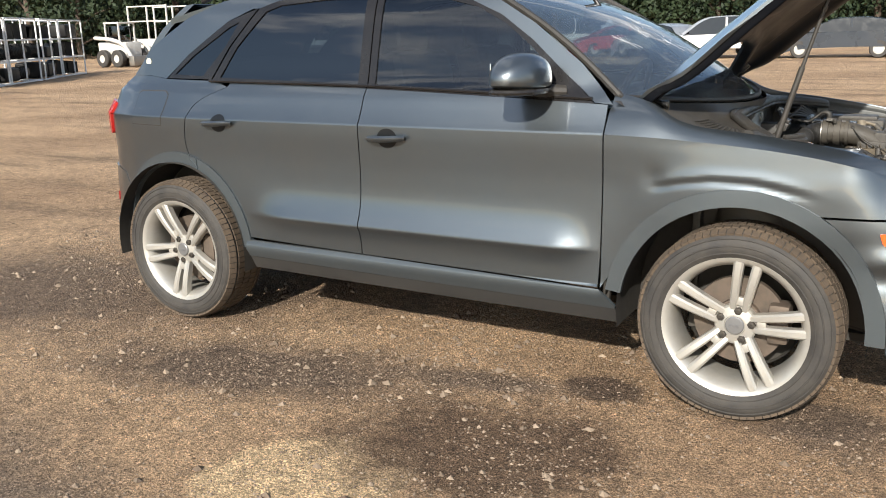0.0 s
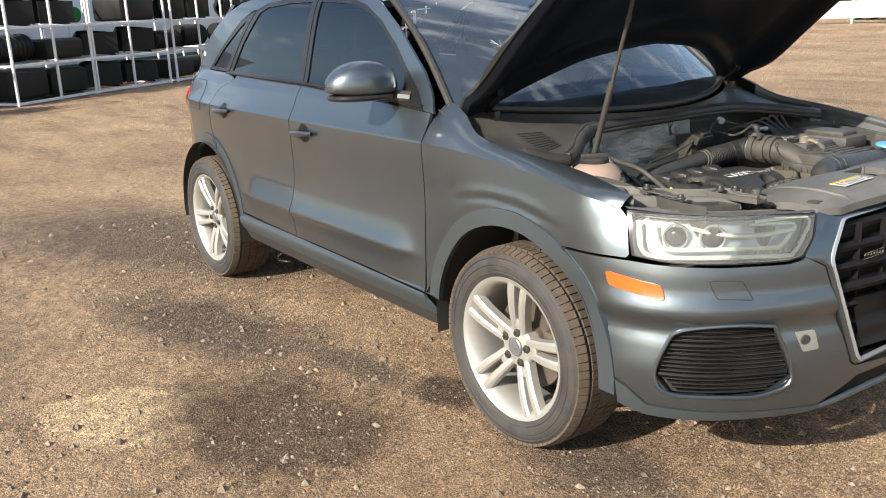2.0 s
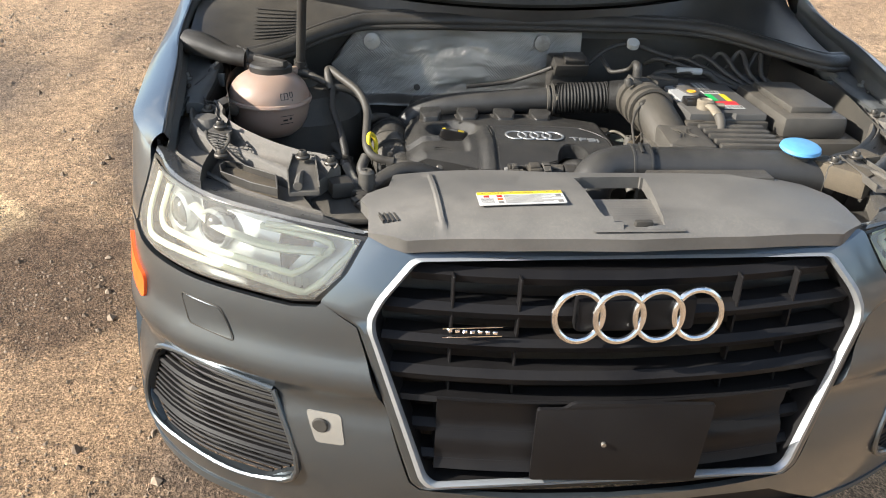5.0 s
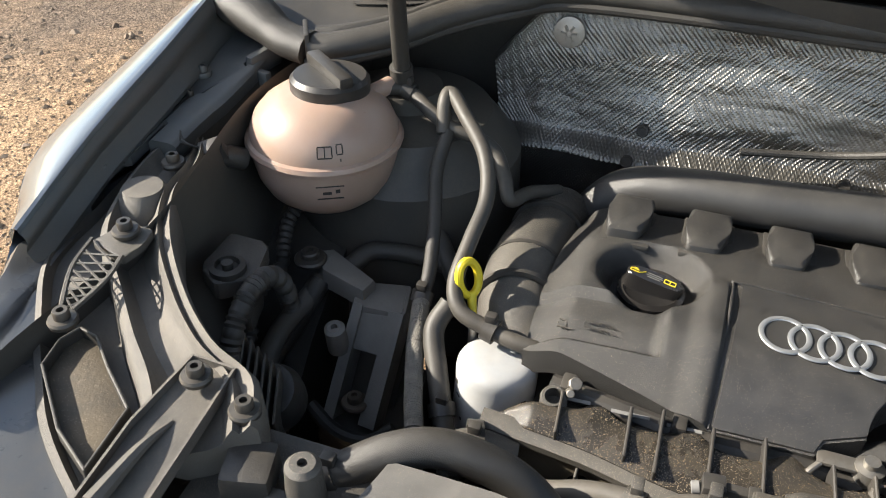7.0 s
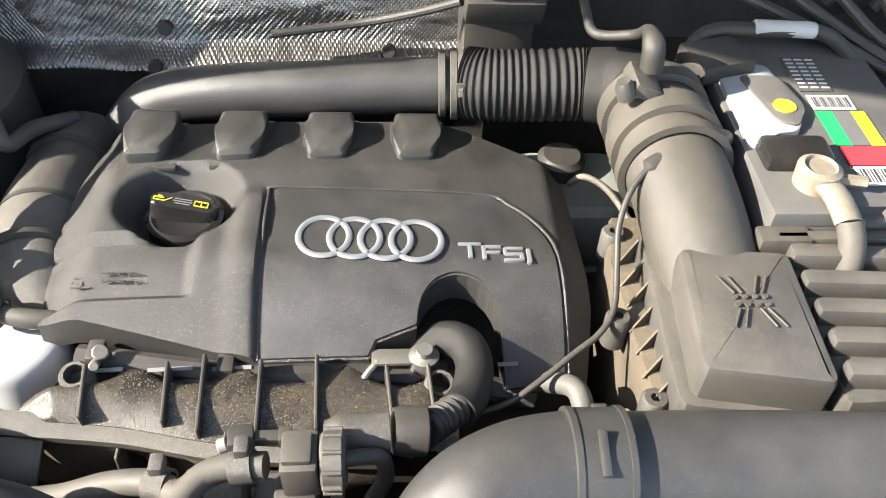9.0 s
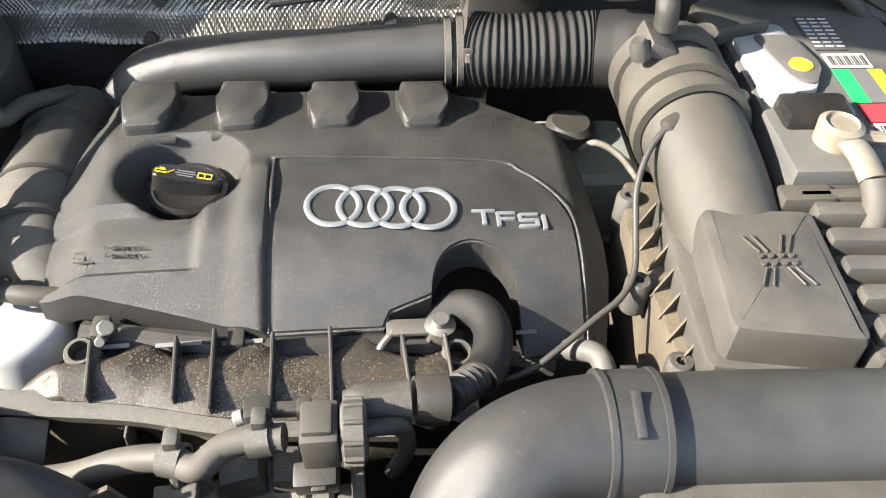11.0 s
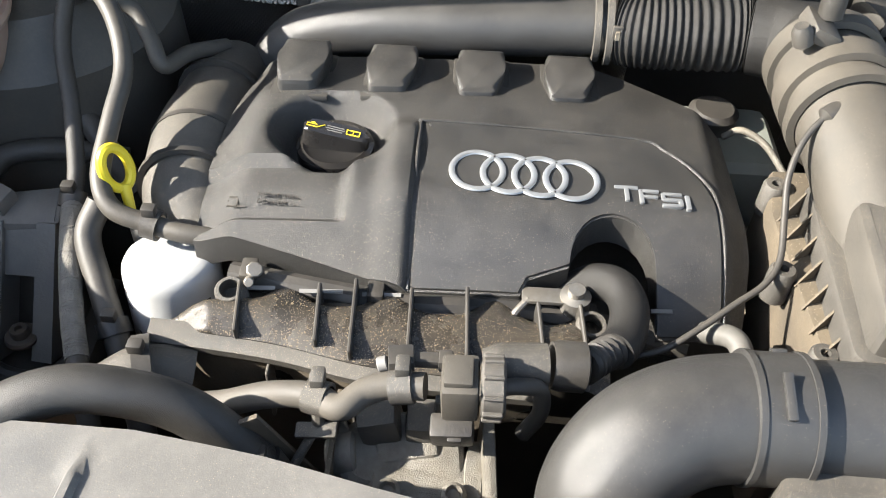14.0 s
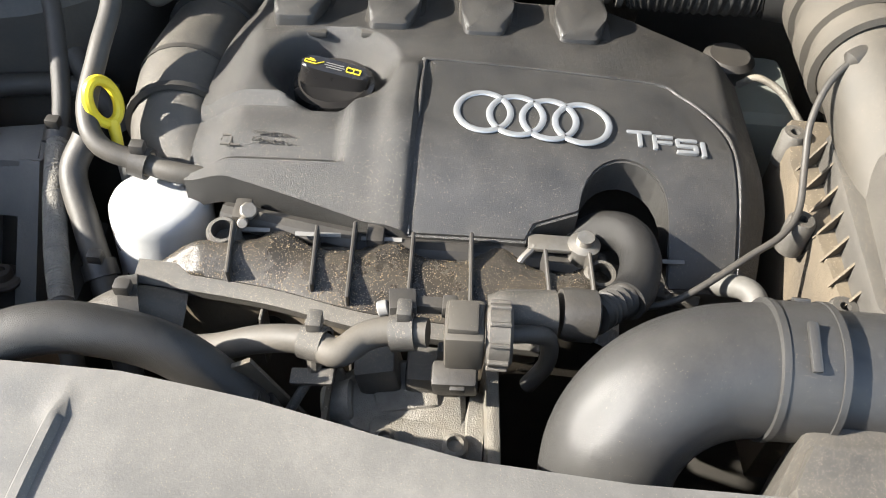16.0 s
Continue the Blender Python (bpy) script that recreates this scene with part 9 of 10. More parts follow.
for i in range(9):
    bm = BM()
    w = (0.098, 0.080, 0.062)[i % 3]
    add_box(bm, (w, 0.0012, 0.0003), lm @ Vector((-0.024 + w / 2 - 0.004, 0.010 - 0.0037 * i, 0.0008)), rot=lm.to_3x3())
    part("label_line", bm, LABEL_GREY, lab)
for x, y, mt in ((-0.058, 0.008, RED_LENS), (-0.036, 0.008, RED_LENS), (-0.036, -0.004, ORANGE), (-0.036, -0.017, LABEL_GREY), (0.064, -0.018, LABEL_GREY), (0.064, 0.006, LABEL_GREY)):
    bm = BM()
    add_box(bm, (0.009, 0.008, 0.0003), lm @ Vector((x, y, 0.0008)), rot=lm.to_3x3(), bevel=0.0)
    part("label_symbol", bm, mt, lab)
for i in range(6):
    bm = BM()
    add_box(bm, (0.022, 0.0010, 0.0003), lm @ Vector((-0.058, -0.001 - 0.0032 * i, 0.0008)), rot=lm.to_3x3())
    part("label_line", bm, LABEL_GREY, lab)

# ---------------------------------------------------------------- air duct to the filter box
duct = thing("air_intake_duct", "big black plastic air duct with a bent elbow", "air duct", (0.52, 0.10, 0.80))
DUCT = material("satin_black_duct", (0.016, 0.016, 0.0165), 0.30, 0, (0.024, 0.0236, 0.023), 10, grain=0.15, grain_scale=1500, dust=0.25, dust_color=(0.165, 0.15, 0.127), dust_scale=14, bump=0.25, bump_scale=2600, grit=0.02, grit_scale=1700, dust_up=0.85, dust_from=0.2)
bm = BM()
add_tube(bm, [(0.502, 0.128, 0.878), (0.503, 0.095, 0.878), (0.508, 0.058, 0.876), (0.522, 0.026, 0.868), (0.540, 0.006, 0.845), (0.553, 0.004, 0.80), (0.565, 0.004, 0.74)], lambda t: 0.0405 + 0.001 * t, 36, 8)
part("elbow", bm, DUCT, duct)
bm = BM()
for y in (0.090, 0.124):
    add_lathe(bm, [(0.040, -0.003), (0.0435, -0.002), (0.0435, 0.002), (0.040, 0.003)], (0.503, y, 0.878), (0.01, 1, 0), 40)
    part("coupling_ring", bm, DUCT, duct)
    bm = BM()
add_lathe(bm, [(0.0405, -0.018), (0.0425, -0.017), (0.0425, 0.017), (0.0405, 0.018)], (0.503, 0.106, 0.878), (0, 1, 0), 40)
part("coupling_ring", bm, DUCT, duct)
bm = BM()
add_box(bm, (0.030, 0.006, 0.004), (0.515, 0.105, 0.920), rot=Euler((0, 0.3, 0)).to_matrix(), bevel=0.0015)
part("coupling_tab", bm, DUCT, duct)
bm = BM()
add_box(bm, (0.006, 0.010, 0.004), (0.470, 0.112, 0.905), rot=Euler((0, -0.8, 0)).to_matrix(), bevel=0.001)
part("coupling_tab", bm, DUCT, duct)
bm = BM()
add_tube(bm, [(0.502, 0.118, 0.876), (0.503, 0.20, 0.875), (0.506, 0.30, 0.872), (0.512, 0.42, 0.868), (0.520, 0.50, 0.860)], lambda t: 0.0400 + 0.004 * t, 32, 6, 0.92)
part("straight_duct", bm, DUCT, duct)
bm = BM()
add_prism(bm, [(0.528, 0.118), (0.590, 0.078), (0.605, 0.078), (0.605, 0.34), (0.526, 0.34)], 0.80, 0.880, bevel=0.005)
add_prism(bm, [(0.560, 0.104), (0.588, 0.088), (0.603, 0.088), (0.603, 0.34), (0.560, 0.34)], 0.878, 0.893, bevel=0.004)
part("duct_cradle", bm, PLASTIC_DUSTY, duct, smooth=20)

# ---------------------------------------------------------------- filter box
box = thing("air_filter_box", "dusty black air filter box with ribbed lid", "air filter box", (0.32, 0.30, 0.60))
bm = BM()
add_prism(bm, [(0.205, 0.185), (0.260, 0.172), (0.345, 0.176), (0.425, 0.180), (0.432, 0.43), (0.205, 0.43)], 0.60, 0.835, bevel=0.008)
part("lower_box", bm, PLASTIC_TAN, box, "tan dirt-caked lower box")
bm = BM()
add_prism(bm, round_outline([(0.250, 0.196), (0.240, 0.298), (0.455, 0.298), (0.440, 0.186)], 0.012, 3), 0.83, 0.862, bevel=0.006)
add_prism(bm, round_outline([(0.310, 0.208), (0.316, 0.300), (0.450, 0.294), (0.434, 0.196)], 0.010, 3), 0.850, 0.898, bevel=0.009)
lid = part("lid", bm, PLASTIC_DUSTY, box, "dusty black lid with raised arrows", smooth=20)
bm = BM()
add_prism(bm, round_outline([(0.300, 0.306), (0.300, 0.44), (0.450, 0.44), (0.456, 0.300)], 0.010, 3), 0.83, 0.882, bevel=0.006)
rl = part("ribbed_lid", bm, PLASTIC_DUSTY, box, smooth=20)
for k in range(5):
    bm = BM()
    add_box(bm, (0.017, 0.145, 0.022), (0.318 + 0.030 * k, 0.375, 0.888), rot=Euler((0, 0, -0.05)).to_matrix(), bevel=0.006)
    part("lid_rib", bm, PLASTIC_DUSTY, rl)
bm = BM()
for sx in (-1, 1):
    for sy in (-1, 1):
        a = Vector((0.372 + 0.008 * sx, 0.250 + 0.008 * sy, 0.8995))
        b = Vector((0.372 + 0.026 * sx, 0.250 + 0.016 * sy, 0.8995))
        add_tube(bm, [a + Vector((0, 0.003, 0)), b + Vector((0, 0.004, 0))], 0.0010, 5, 2)
        add_tube(bm, [a - Vector((0, 0.003, 0)), b - Vector((0, 0.004, 0))], 0.0010, 5, 2)
part("raised_mark", bm, PLASTIC_TANNER, lid)
for i in range(4):
    for j in range(2):
        bm = BM()
        add_lathe(bm, [(0.0, 0), (0.0022, 0), (0.0022, 0.0014), (0, 0.0014)], (0.368 + 0.008 * j, 0.238 + 0.008 * i, 0.8990), (0, 0, 1), 8)
        part("raised_dot", bm, PLASTIC_TANNER, lid)
for k in range(8):
    bm = BM()
    y = 0.195 + 0.030 * k
    v = [bm.verts.new(p) for p in ((0.436, y - 0.002, 0.790), (0.466, y - 0.002, 0.806), (0.436, y - 0.002, 0.835), (0.436, y + 0.002, 0.790), (0.466, y + 0.002, 0.806), (0.436, y + 0.002, 0.835))]
    for f in ((0, 1, 2), (5, 4, 3), (0, 3, 4, 1), (1, 4, 5, 2), (2, 5, 3, 0)):
        bm.faces.new([v[i] for i in f])
    part("gusset", bm, PLASTIC_TAN, box)
for k in range(7):
    bm = BM()
    x = 0.262 + 0.024 * k
    v = [bm.verts.new(p) for p in ((x - 0.0012, 0.195, 0.858), (x + 0.010, 0.174, 0.832), (x - 0.0012, 0.195, 0.826), (x + 0.0012, 0.195, 0.858), (x + 0.0124, 0.174, 0.832), (x + 0.0012, 0.195, 0.826))]
    for f in ((0, 1, 2), (5, 4, 3), (0, 3, 4, 1), (1, 4, 5, 2), (2, 5, 3, 0)):
        bm.faces.new([v[i] for i in f])
    part("gusset", bm, PLASTIC_TAN, box)
for x, y in ((0.335, 0.166), (0.418, 0.178), (0.232, 0.182)):
    bm = BM()
    add_lathe(bm, [(0.011, -0.03), (0.011, 0.0), (0.009, 0.003), (0.004, 0.003), (0.004, -0.003), (0, -0.003)], (x, y, 0.838), (0, 0, 1), 18)
    part("box_screw", bm, PLASTIC_DUSTY, box)
# throat, meter housing and clean-air pipe
bm = BM()
add_tube(bm, [(0.120, 0.232, 0.892), (0.19, 0.233, 0.893), (0.245, 0.237, 0.884), (0.29, 0.243, 0.866), (0.32, 0.248, 0.850)], lambda t: 0.047 - 0.002 * t, 32, 6, 0.95)
thr = part("throat", bm, PLASTIC_TANNER, box, "dusty brown-black air meter throat")
for x, w in ((0.122, 0.012), (0.168, 0.014), (0.205, 0.007)):
    bm = BM()
    add_lathe(bm, [(0.046, -w), (0.0525, -w * 0.9), (0.0525, w * 0.9), (0.046, w)], (x, 0.2325, 0.8925), (1, 0.02, 0), 36)
    part("throat_collar", bm, PLASTIC_TANNER, thr)
bm = BM()
add_box(bm, (0.040, 0.026, 0.014), (0.145, 0.206, 0.944), rot=Euler((-0.4, 0, 0)).to_matrix(), bevel=0.003)
add_lathe(bm, [(0.009, 0), (0.009, 0.012), (0.006, 0.018), (0, 0.018)], (0.160, 0.190, 0.938), (0, -0.4, 1), 14)
part("air_meter", bm, PLASTIC_DUSTY, thr)
bm = BM()
add_tube(bm, [(0.135, 0.215, 0.950), (0.130, 0.214, 0.972), (0.108, 0.213, 0.975), (0.077, 0.211, 0.952), (0.056, 0.180, 0.940), (0.02, 0.176, 0.945), (-0.06, 0.181, 0.950)], lambda t: 0.011 - 0.006 * step(0.15, 0.4, t), 12, 6)
part("meter_cable", bm, RUBBER, thr)

pipe = thing("clean_air_pipe", "black clean-air pipe with a corrugated section behind the engine", "air pipe", (0.02, -0.05, 0.80))
bm = BM()
add_tube(bm, [(0.020, -0.318, 0.700), (0.014, -0.312, 0.750), (0.010, -0.298, 0.790), (0.008, -0.262, 0.822), (0.016, -0.190, 0.840), (0.024, -0.098, 0.850), (0.028, -0.015, 0.858), (0.032, 0.050, 0.864)], lambda t: 0.033 - 0.003 * t, 28, 8, 0.92)
part("plastic_pipe", bm, DUCT, pipe)
bm = BM()
for y, r in ((0.034, 0.0345), (0.046, 0.0375), (0.060, 0.0375)):
    add_lathe(bm, [(r - 0.004, -0.004), (r, -0.003), (r, 0.003), (r - 0.004, 0.004)], (0.032, y, 0.864), (0.05, 1, 0.05), 30)
add_box(bm, (0.004, 0.010, 0.018), (0.066, 0.050, 0.878), bevel=0.001)
part("pipe_clamp", bm, PLASTIC_DUSTY, pipe)
bm = BM()
add_box(bm, (0.003, 0.004, 0.009), (0.0685, 0.050, 0.878))
part("clamp_tag", bm, TERMINAL, pipe)
bm = BM()
add_tube(bm, [(0.033, 0.060, 0.866), (0.041, 0.080, 0.869), (0.044, 0.12, 0.871), (0.046, 0.173, 0.874), (0.050, 0.19, 0.876)], lambda t: 0.0370 + 0.0012 * math.sin(t * 2 * math.pi * 23), 30, 92)
part("bellows", bm, RIB_RUBBER, pipe, "corrugated black rubber section")
bm = BM()
add_tube(bm, [(0.050, 0.185, 0.876), (0.060, 0.212, 0.880), (0.085, 0.232, 0.886), (0.125, 0.233, 0.891)], lambda t: 0.0385 + 0.007 * t, 30, 8)
part("elbow", bm, RIB_RUBBER, pipe)
bm = BM()
for x in (0.106, 0.114):
    add_lathe(bm, [(0.047, -0.002), (0.050, -0.002), (0.050, 0.002), (0.047, 0.002)], (x, 0.233, 0.890), (1, 0.05, 0), 36)
part("hose_band", bm, STEEL, pipe)
# vacuum line that crosses from the throat to the engine front
hose("vacuum_line", "thin black line with a grey sleeve end", [(0.178, 0.284, 0.905), (0.196, 0.270, 0.918), (0.215, 0.235, 0.922), (0.229, 0.203, 0.915), (0.244, 0.184, 0.900), (0.268, 0.172, 0.880), (0.296, 0.168, 0.862), (0.330, 0.162, 0.846), (0.350, 0.148, 0.837), (0.366, 0.124, 0.829), (0.388, 0.090, 0.817), (0.398, 0.066, 0.806), (0.405, 0.03, 0.80)], lambda t: 0.0085 - 0.0057 * step(0.26, 0.27, t), PLASTIC, [])
hose("small_grey_hose", "short grey printed hose by the duct", [(0.372, 0.105, 0.80), (0.388, 0.122, 0.815), (0.405, 0.128, 0.812), (0.43, 0.13, 0.79)], 0.009, HOSE_GREY)
hose("metal_line", "thin pale metal line", [(0.118, 0.165, 0.80), (0.125, 0.178, 0.815), (0.14, 0.20, 0.81), (0.165, 0.222, 0.79)], 0.0035, ALU)

# pale washer reservoir glimpsed behind the cover
MILKY = material("milky_plastic", (0.20, 0.215, 0.19), 0.35, dust=0.3, dust_color=DUST, scale=12)
brk_res = thing("brake_reservoir", "milky plastic fluid reservoir with a dark cap behind the engine", "reservoir", (0.085, 0.175, 0.62))
bm = BM()
add_box(bm, (0.11, 0.12, 0.09), (0.085, 0.175, 0.735), bevel=0.022, segs=3)
part("upper_shell", bm, MILKY, brk_res)
bm = BM()
add_box(bm, (0.105, 0.115, 0.07), (0.085, 0.175, 0.655), bevel=0.018, segs=3)
part("lower_shell", bm, MILKY, brk_res)
bm = BM()
add_box(bm, (0.118, 0.128, 0.008), (0.085, 0.175, 0.690), bevel=0.003)
part("weld_seam", bm, MILKY, brk_res)
bm = BM()
add_lathe(bm, [(0.024, -0.004), (0.026, 0.0), (0.026, 0.014), (0.020, 0.019), (0.0, 0.019)], (0.070, 0.165, 0.782), (0, 0, 1), 28)
part("reservoir_cap", bm, PLASTIC, brk_res, "dark screw cap")

# ---------------------------------------------------------------- battery
bat = thing("battery", "grey car battery with stickers and a corroded terminal", "battery", (0.15, 0.38, 0.735))
BX0, BX1, BY0, BY1, BZ = 0.012, 0.290, 0.292, 0.467, 0.918
bm = BM()
add_box(bm, (BX1 - BX0, BY1 - BY0, 0.17), ((BX0 + BX1) / 2, (BY0 + BY1) / 2, BZ - 0.100), bevel=0.005)
part("case", bm, BATTERY, bat, "black battery case")
bm = BM()
add_prism(bm, [(BX0, BY0), (BX0, BY1), (BX1, BY1), (BX1, BY0 + 0.105), (BX1 - 0.012, BY0 + 0.10), (BX1 - 0.012, BY0 + 0.068), (BX1, BY0 + 0.06), (BX1, BY0)], BZ - 0.018, BZ - 0.004, bevel=0.003)
part("top", bm, BATTERY, bat)
bm = BM()
add_prism(bm, round_outline([(0.075, 0.298), (0.075, 0.352), (0.150, 0.362), (0.185, 0.350), (0.190, 0.318), (0.205, 0.302), (0.200, 0.296)], 0.010, 3), BZ - 0.005, BZ + 0.002, bevel=0.002)
part("vent_panel", bm, material("pale_grey_plastic", (0.30, 0.31, 0.31), 0.5, dust=0.3), bat, "pale grey vent panel")
bm = BM()
add_prism(bm, round_outline([(0.098, 0.316), (0.098, 0.356), (0.150, 0.366), (0.180, 0.350), (0.172, 0.332)], 0.008, 3), BZ + 0.001, BZ + 0.004, bevel=0.001)
part("vent_inset", bm, BATTERY, bat)
bm = BM()
add_rod(bm, (0.150, 0.345, BZ + 0.0035), (0.150, 0.345, BZ + 0.0052), 0.011)
part("dot_sticker", bm, material("orange_sticker", (0.80, 0.38, 0.03), 0.5), bat, "orange round sticker")
bm = BM()
add_box(bm, (0.035, 0.060, 0.022), (0.218, 0.332, BZ), bevel=0.006)
part("handle_clip", bm, GLOSS_BLACK, bat)
LX = Matrix.Translation((0, 0, BZ - 0.0032))
for x0, x1, y0, y1, mt in ((0.055, 0.115, 0.375, 0.408, LABEL_WARN), (0.122, 0.145, 0.378, 0.420, LABEL_WHITE), (0.148, 0.200, 0.378, 0.394, GREEN), (0.148, 0.200, 0.394, 0.412, LABEL_DARK), (0.148, 0.200, 0.412, 0.426, YELLOW), (0.202, 0.228, 0.380, 0.430, RED_LABEL), (0.230, 0.255, 0.382, 0.432, LABEL_WHITE)):
    bm = BM()
    add_prism(bm, [(x0, y0), (x0, y1), (x1, y1), (x1, y0)], 0, 0.0008, LX)
    st = part("sticker", bm, mt, bat)
    if mt is LABEL_WHITE:
        for k in range(14):
            bm = BM()
            w = (0.0012, 0.0022, 0.0008)[k % 3]
            add_box(bm, ((x1 - x0) * 0.7, w, 0.0003), ((x0 + x1) / 2, y0 + 0.004 + k * (y1 - y0 - 0.008) / 13, BZ - 0.0022))
            part("bar_line", bm, VOID, st)
    if mt is LABEL_WARN:
        for k in range(8):
            for j in range(3):
                bm = BM()
                add_box(bm, (0.0025, 0.008, 0.0003), (x0 + 0.005 + 0.007 * k, y0 + 0.006 + 0.011 * j, BZ - 0.0022))
                part("print_bar", bm, LABEL_WHITE, st)
bm = text_mesh("H6", 0.030, 0.0)
bmesh.ops.transform(bm, matrix=Matrix.Translation((0.235, BY0 - 0.001, 0.865)) @ pose(0, 0, 0, 90, 0, 0), verts=bm.verts)
part("size_text", bm, LABEL_WHITE, bat, smooth=0)
bm = BM()
add_lathe(bm, [(0.018, -0.004), (0.019, 0.014), (0.014, 0.017), (0.013, 0.014), (0, 0.014)], (0.252, 0.338, BZ), (0, 0, 1), 24)
add_tube(bm, [(0.252, 0.338, BZ + 0.006), (0.278, 0.346, BZ + 0.004), (0.302, 0.350, BZ - 0.004)], 0.013, 12, 5, 0.6)
add_rod(bm, (0.258, 0.352, BZ + 0.006), (0.262, 0.378, BZ + 0.006), 0.0055, segs=6)
part("terminal_clamp", bm, TERMINAL, bat, "pale corroded terminal clamp")
bm = BM()
add_tube(bm, [(0.302, 0.350, BZ - 0.002), (0.318, 0.352, BZ - 0.020), (0.335, 0.350, BZ - 0.06), (0.34, 0.345, BZ - 0.12)], 0.011, 14, 6)
part("earth_cable", bm, HOSE_TAN, bat)
bm = BM()
add_box(bm, (0.012, 0.175, 0.035), (0.300, 0.38, BZ - 0.035), bevel=0.004)
add_box(bm, (0.020, 0.045, 0.025), (0.298, 0.302, BZ - 0.030), bevel=0.004)
part("end_ledge", bm, PLASTIC_TANNER, bat)
bm = BM()
add_rod(bm, (0.040, 0.345, BZ + 0.022), (0.044, 0.408, BZ + 0.022), 0.0085)
part("white_sleeve", bm, WHITE_PAINT, bat, "white sleeve on the positive lead")
bm = BM()
add_tube(bm, [(0.060, 0.27, BZ - 0.02), (0.035, 0.30, BZ + 0.012), (0.042, 0.36, BZ + 0.020), (0.044, 0.42, BZ + 0.018), (0.05, 0.47, BZ - 0.02)], 0.008, 12, 5)
add_box(bm, (0.05, 0.06, 0.02), (0.075, 0.300, BZ + 0.006), rot=Euler((0, 0, 0.3)).to_matrix(), bevel=0.004)
part("positive_lead", bm, RUBBER, bat)
bm = BM()
add_box(bm, (0.32, 0.21, 0.46), (0.15, 0.38, 0.515), bevel=0.01)
solo("battery_tray", bm, VOID, "dark plastic tray under the battery", "battery tray")

# odds and ends on the firewall and left wing
conn = thing("firewall_connector", "black wiring connector block on the firewall", "connector", (0.0, 0.10, 0.88))
bm = BM()
add_box(bm, (0.045, 0.085, 0.035), (-0.030, 0.100, 0.930), rot=Euler((0, 0.4, 0)).to_matrix(), bevel=0.006)
add_box(bm, (0.035, 0.05, 0.012), (-0.020, 0.105, 0.952), rot=Euler((0, 0.4, 0)).to_matrix(), bevel=0.003)
add_box(bm, (0.12, 0.08, 0.14), (-0.10, 0.10, 0.87), bevel=0.01)
part("plug", bm, PLASTIC, conn)
bm = BM()
add_tube(bm, [(-0.03, 0.145, 0.935), (-0.06, 0.20, 0.965), (-0.07, 0.26, 0.975), (-0.05, 0.34, 0.955), (-0.03, 0.40, 0.94)], 0.006, 10, 6)
add_tube(bm, [(-0.03, 0.055, 0.925), (-0.05, 0.01, 0.90), (-0.07, -0.05, 0.875), (-0.06, -0.15, 0.865)], 0.005, 10, 6)
part("loom", bm, RUBBER, conn)
bm = BM()
add_rod(bm, (-0.07, 0.265, 0.970), (-0.062, 0.265, 0.985), 0.016)
part("grommet", bm, material("white_clip", (0.45, 0.45, 0.42), 0.6), conn)
bm = BM()
add_grid(bm, lambda y, t: Vector((-0.165 + 0.02 * noise.noise((y * 6, t * 4, 2)), y, 1.0 - 0.22 * t)), np.linspace(0.14, 0.70, 24), np.linspace(0, 1, 8))
part("firewall_mat", bm, BAY_SHADE, car, "dark felt firewall mat")
for i in range(6):
    bm = BM()
    add_tube(bm, [(-0.06 + 0.01 * i, 0.30 + 0.05 * i, 0.93), (-0.02, 0.33 + 0.05 * i, 0.95 + 0.006 * i), (0.03, 0.42 + 0.03 * i, 0.93), (0.06, 0.50 + 0.02 * i, 0.90)], 0.006, 10, 5)
    tagged(solo("wiring_loom", bm, RUBBER, "black wiring loom behind the battery", "cable"), group="firewall looms")
bm = BM()
add_box(bm, (0.26, 0.15, 0.05), (0.20, 0.565, 0.895), bevel=0.015)
add_box(bm, (0.20, 0.10, 0.02), (0.20, 0.565, 0.925), bevel=0.008)
solo("fuse_box", bm, PLASTIC_DUSTY, "dusty black fuse box beside the battery", "fuse box").location.z = 0.87
bm = BM()
add_box(bm, (0.30, 0.22, 0.40), (0.20, 0.57, 0.67), bevel=0.02)
solo("wing_filler", bm, BAY_SHADE, "dark casing below the fuse box", "casing")
wash = thing("washer_filler", "blue washer fluid filler cap on a black neck", "filler cap", (0.515, 0.43, 0.83))
bm = BM()
add_lathe(bm, [(0.0, 0.010), (0.030, 0.010), (0.038, 0.006), (0.040, 0.0), (0.036, -0.004), (0, -0.004)], (0.515, 0.430, 0.918), (0.1, 0, 1), 32)
part("cap", bm, BLUE, wash)
bm = BM()
add_rod(bm, (0.515, 0.430, 0.914), (0.525, 0.435, 0.72), 0.022)
part("neck", bm, PLASTIC, wash)
bm = BM()
add_box(bm, (0.12, 0.05, 0.05), (0.56, 0.50, 0.878), rot=Euler((0, 0, 0.6)).to_matrix(), bevel=0.008)
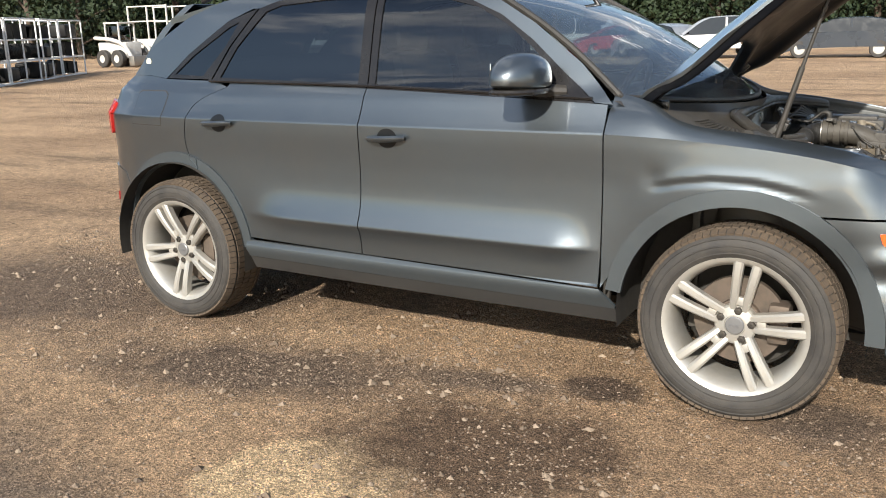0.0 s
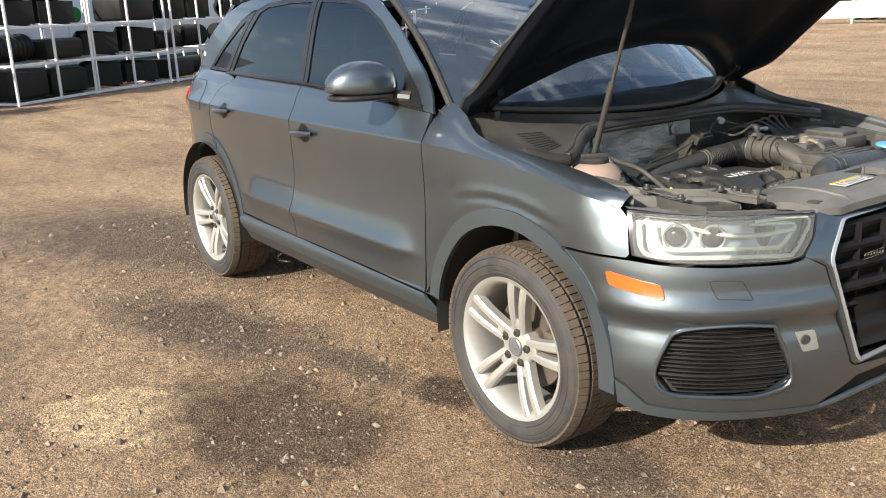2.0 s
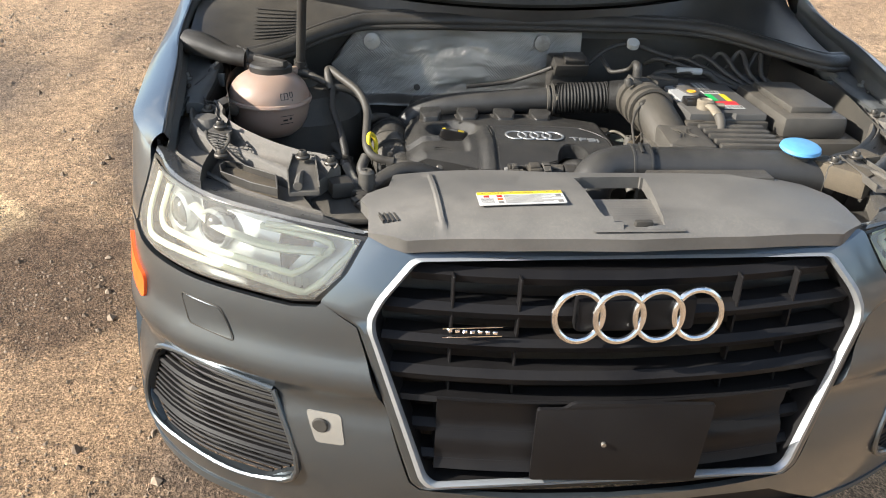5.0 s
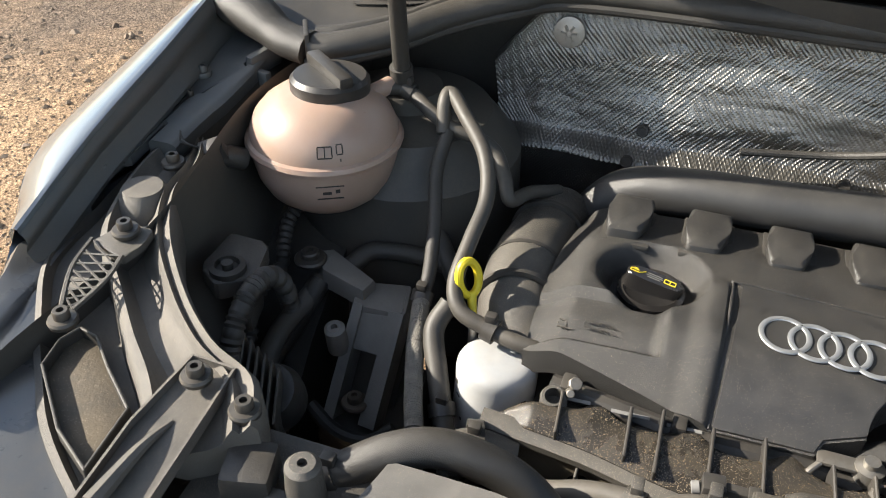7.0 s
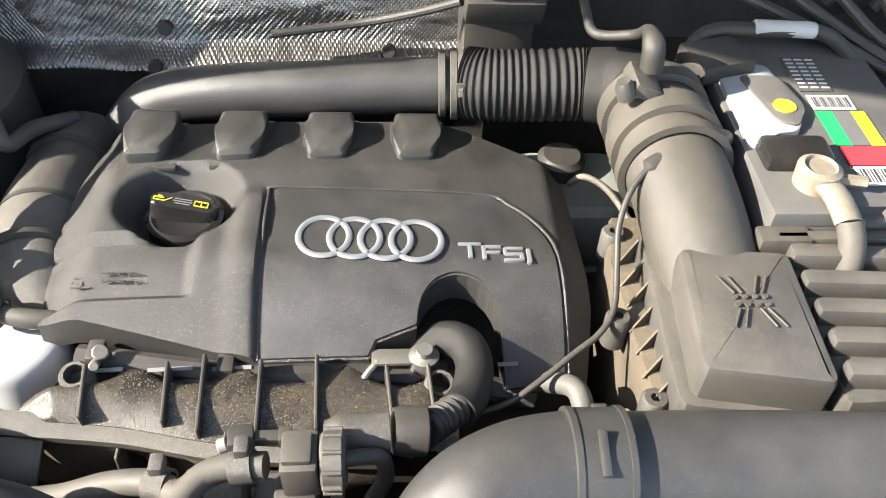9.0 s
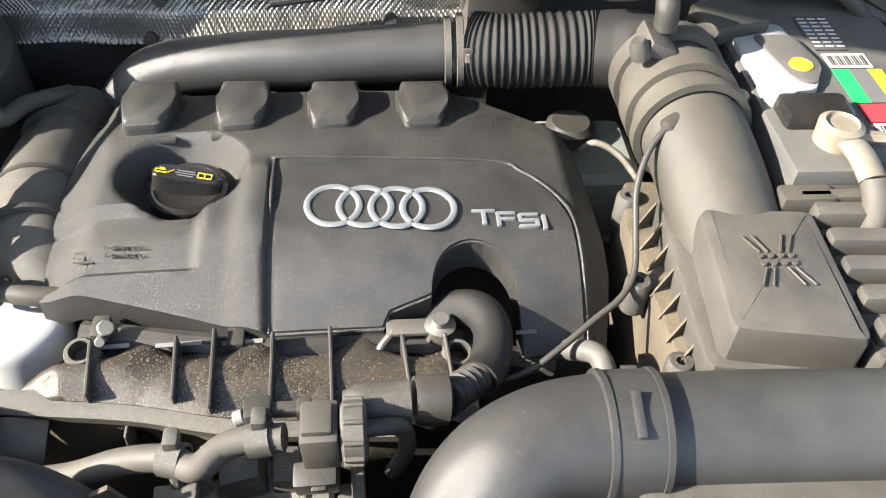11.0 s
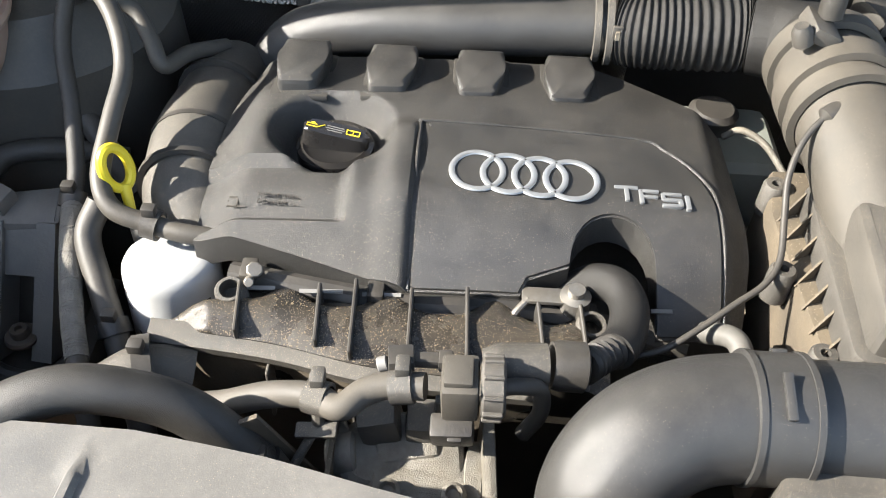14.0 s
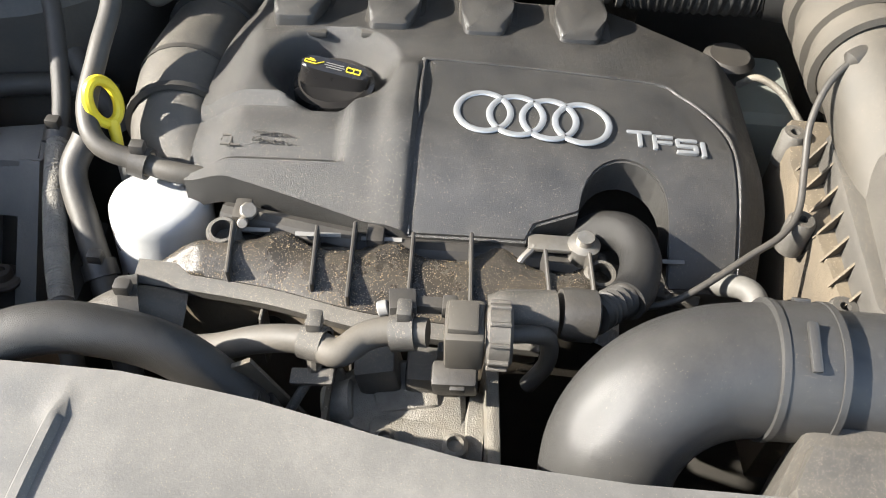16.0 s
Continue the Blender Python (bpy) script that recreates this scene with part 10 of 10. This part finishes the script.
add_box(bm, (0.05, 0.04, 0.04), (0.50, 0.58, 0.885), rot=Euler((0, 0, 0.3)).to_matrix(), bevel=0.008)
solo("lamp_bracket", bm, PLASTIC_TAN, "dusty bracket behind the other headlamp", "bracket")

# casting, ribbed loom and fins on the right inner wing
wing_brk = thing("wing_bracket", "dark casting with a bolt hole on the inner wing", "bracket", (0.33, -0.63, 0.80))
bm = BM()
add_prism(bm, round_outline([(0.285, -0.662), (0.290, -0.612), (0.345, -0.598), (0.372, -0.630), (0.350, -0.660)], 0.008, 3), 0.828, 0.848, bevel=0.004)
part("bracket_plate", bm, PLASTIC_DUSTY, wing_brk, smooth=20)
bm = BM()
add_lathe(bm, [(0.020, -0.01), (0.019, 0.006), (0.013, 0.008), (0.012, 0.002), (0.006, 0.002), (0.006, 0.010), (0, 0.010)], (0.345, -0.630, 0.848), (0, 0, 1), 24)
part("bracket_bush", bm, RUBBER, wing_brk)
bm = BM()
add_box(bm, (0.045, 0.012, 0.10), (0.300, -0.640, 0.785), rot=Euler((0, 0.1, 0.2)).to_matrix(), bevel=0.004)
part("bracket_leg", bm, PLASTIC_DUSTY, wing_brk)
hose("ribbed_loom", "black ribbed loom arching by the inner wing", [(0.435, -0.590, 0.780), (0.410, -0.590, 0.826), (0.375, -0.592, 0.846), (0.335, -0.592, 0.842), (0.310, -0.590, 0.815), (0.300, -0.588, 0.775)], lambda t: 0.0105 + 0.0013 * math.sin(t * 190), RUBBER, [], 14)
fins = thing("horn_fins", "dark finned horn housing low on the wing", "horn", (0.405, -0.565, 0.72))
for k in range(6):
    bm = BM()
    add_box(bm, (0.060, 0.003, 0.075), (0.405 + 0.003 * k, -0.585 + 0.009 * k, 0.768 - 0.004 * k), rot=Euler((0, 0.35, 0.35)).to_matrix(), bevel=0.001, segs=1)
    part("fin", bm, PLASTIC_DUSTY, fins)
bm = BM()
add_lathe(bm, [(0.0, -0.02), (0.034, -0.02), (0.036, 0.0), (0.030, 0.018), (0.0, 0.022)], (0.405, -0.560, 0.745), (0.5, 0, 1), 24)
part("horn_body", bm, PLASTIC, fins)
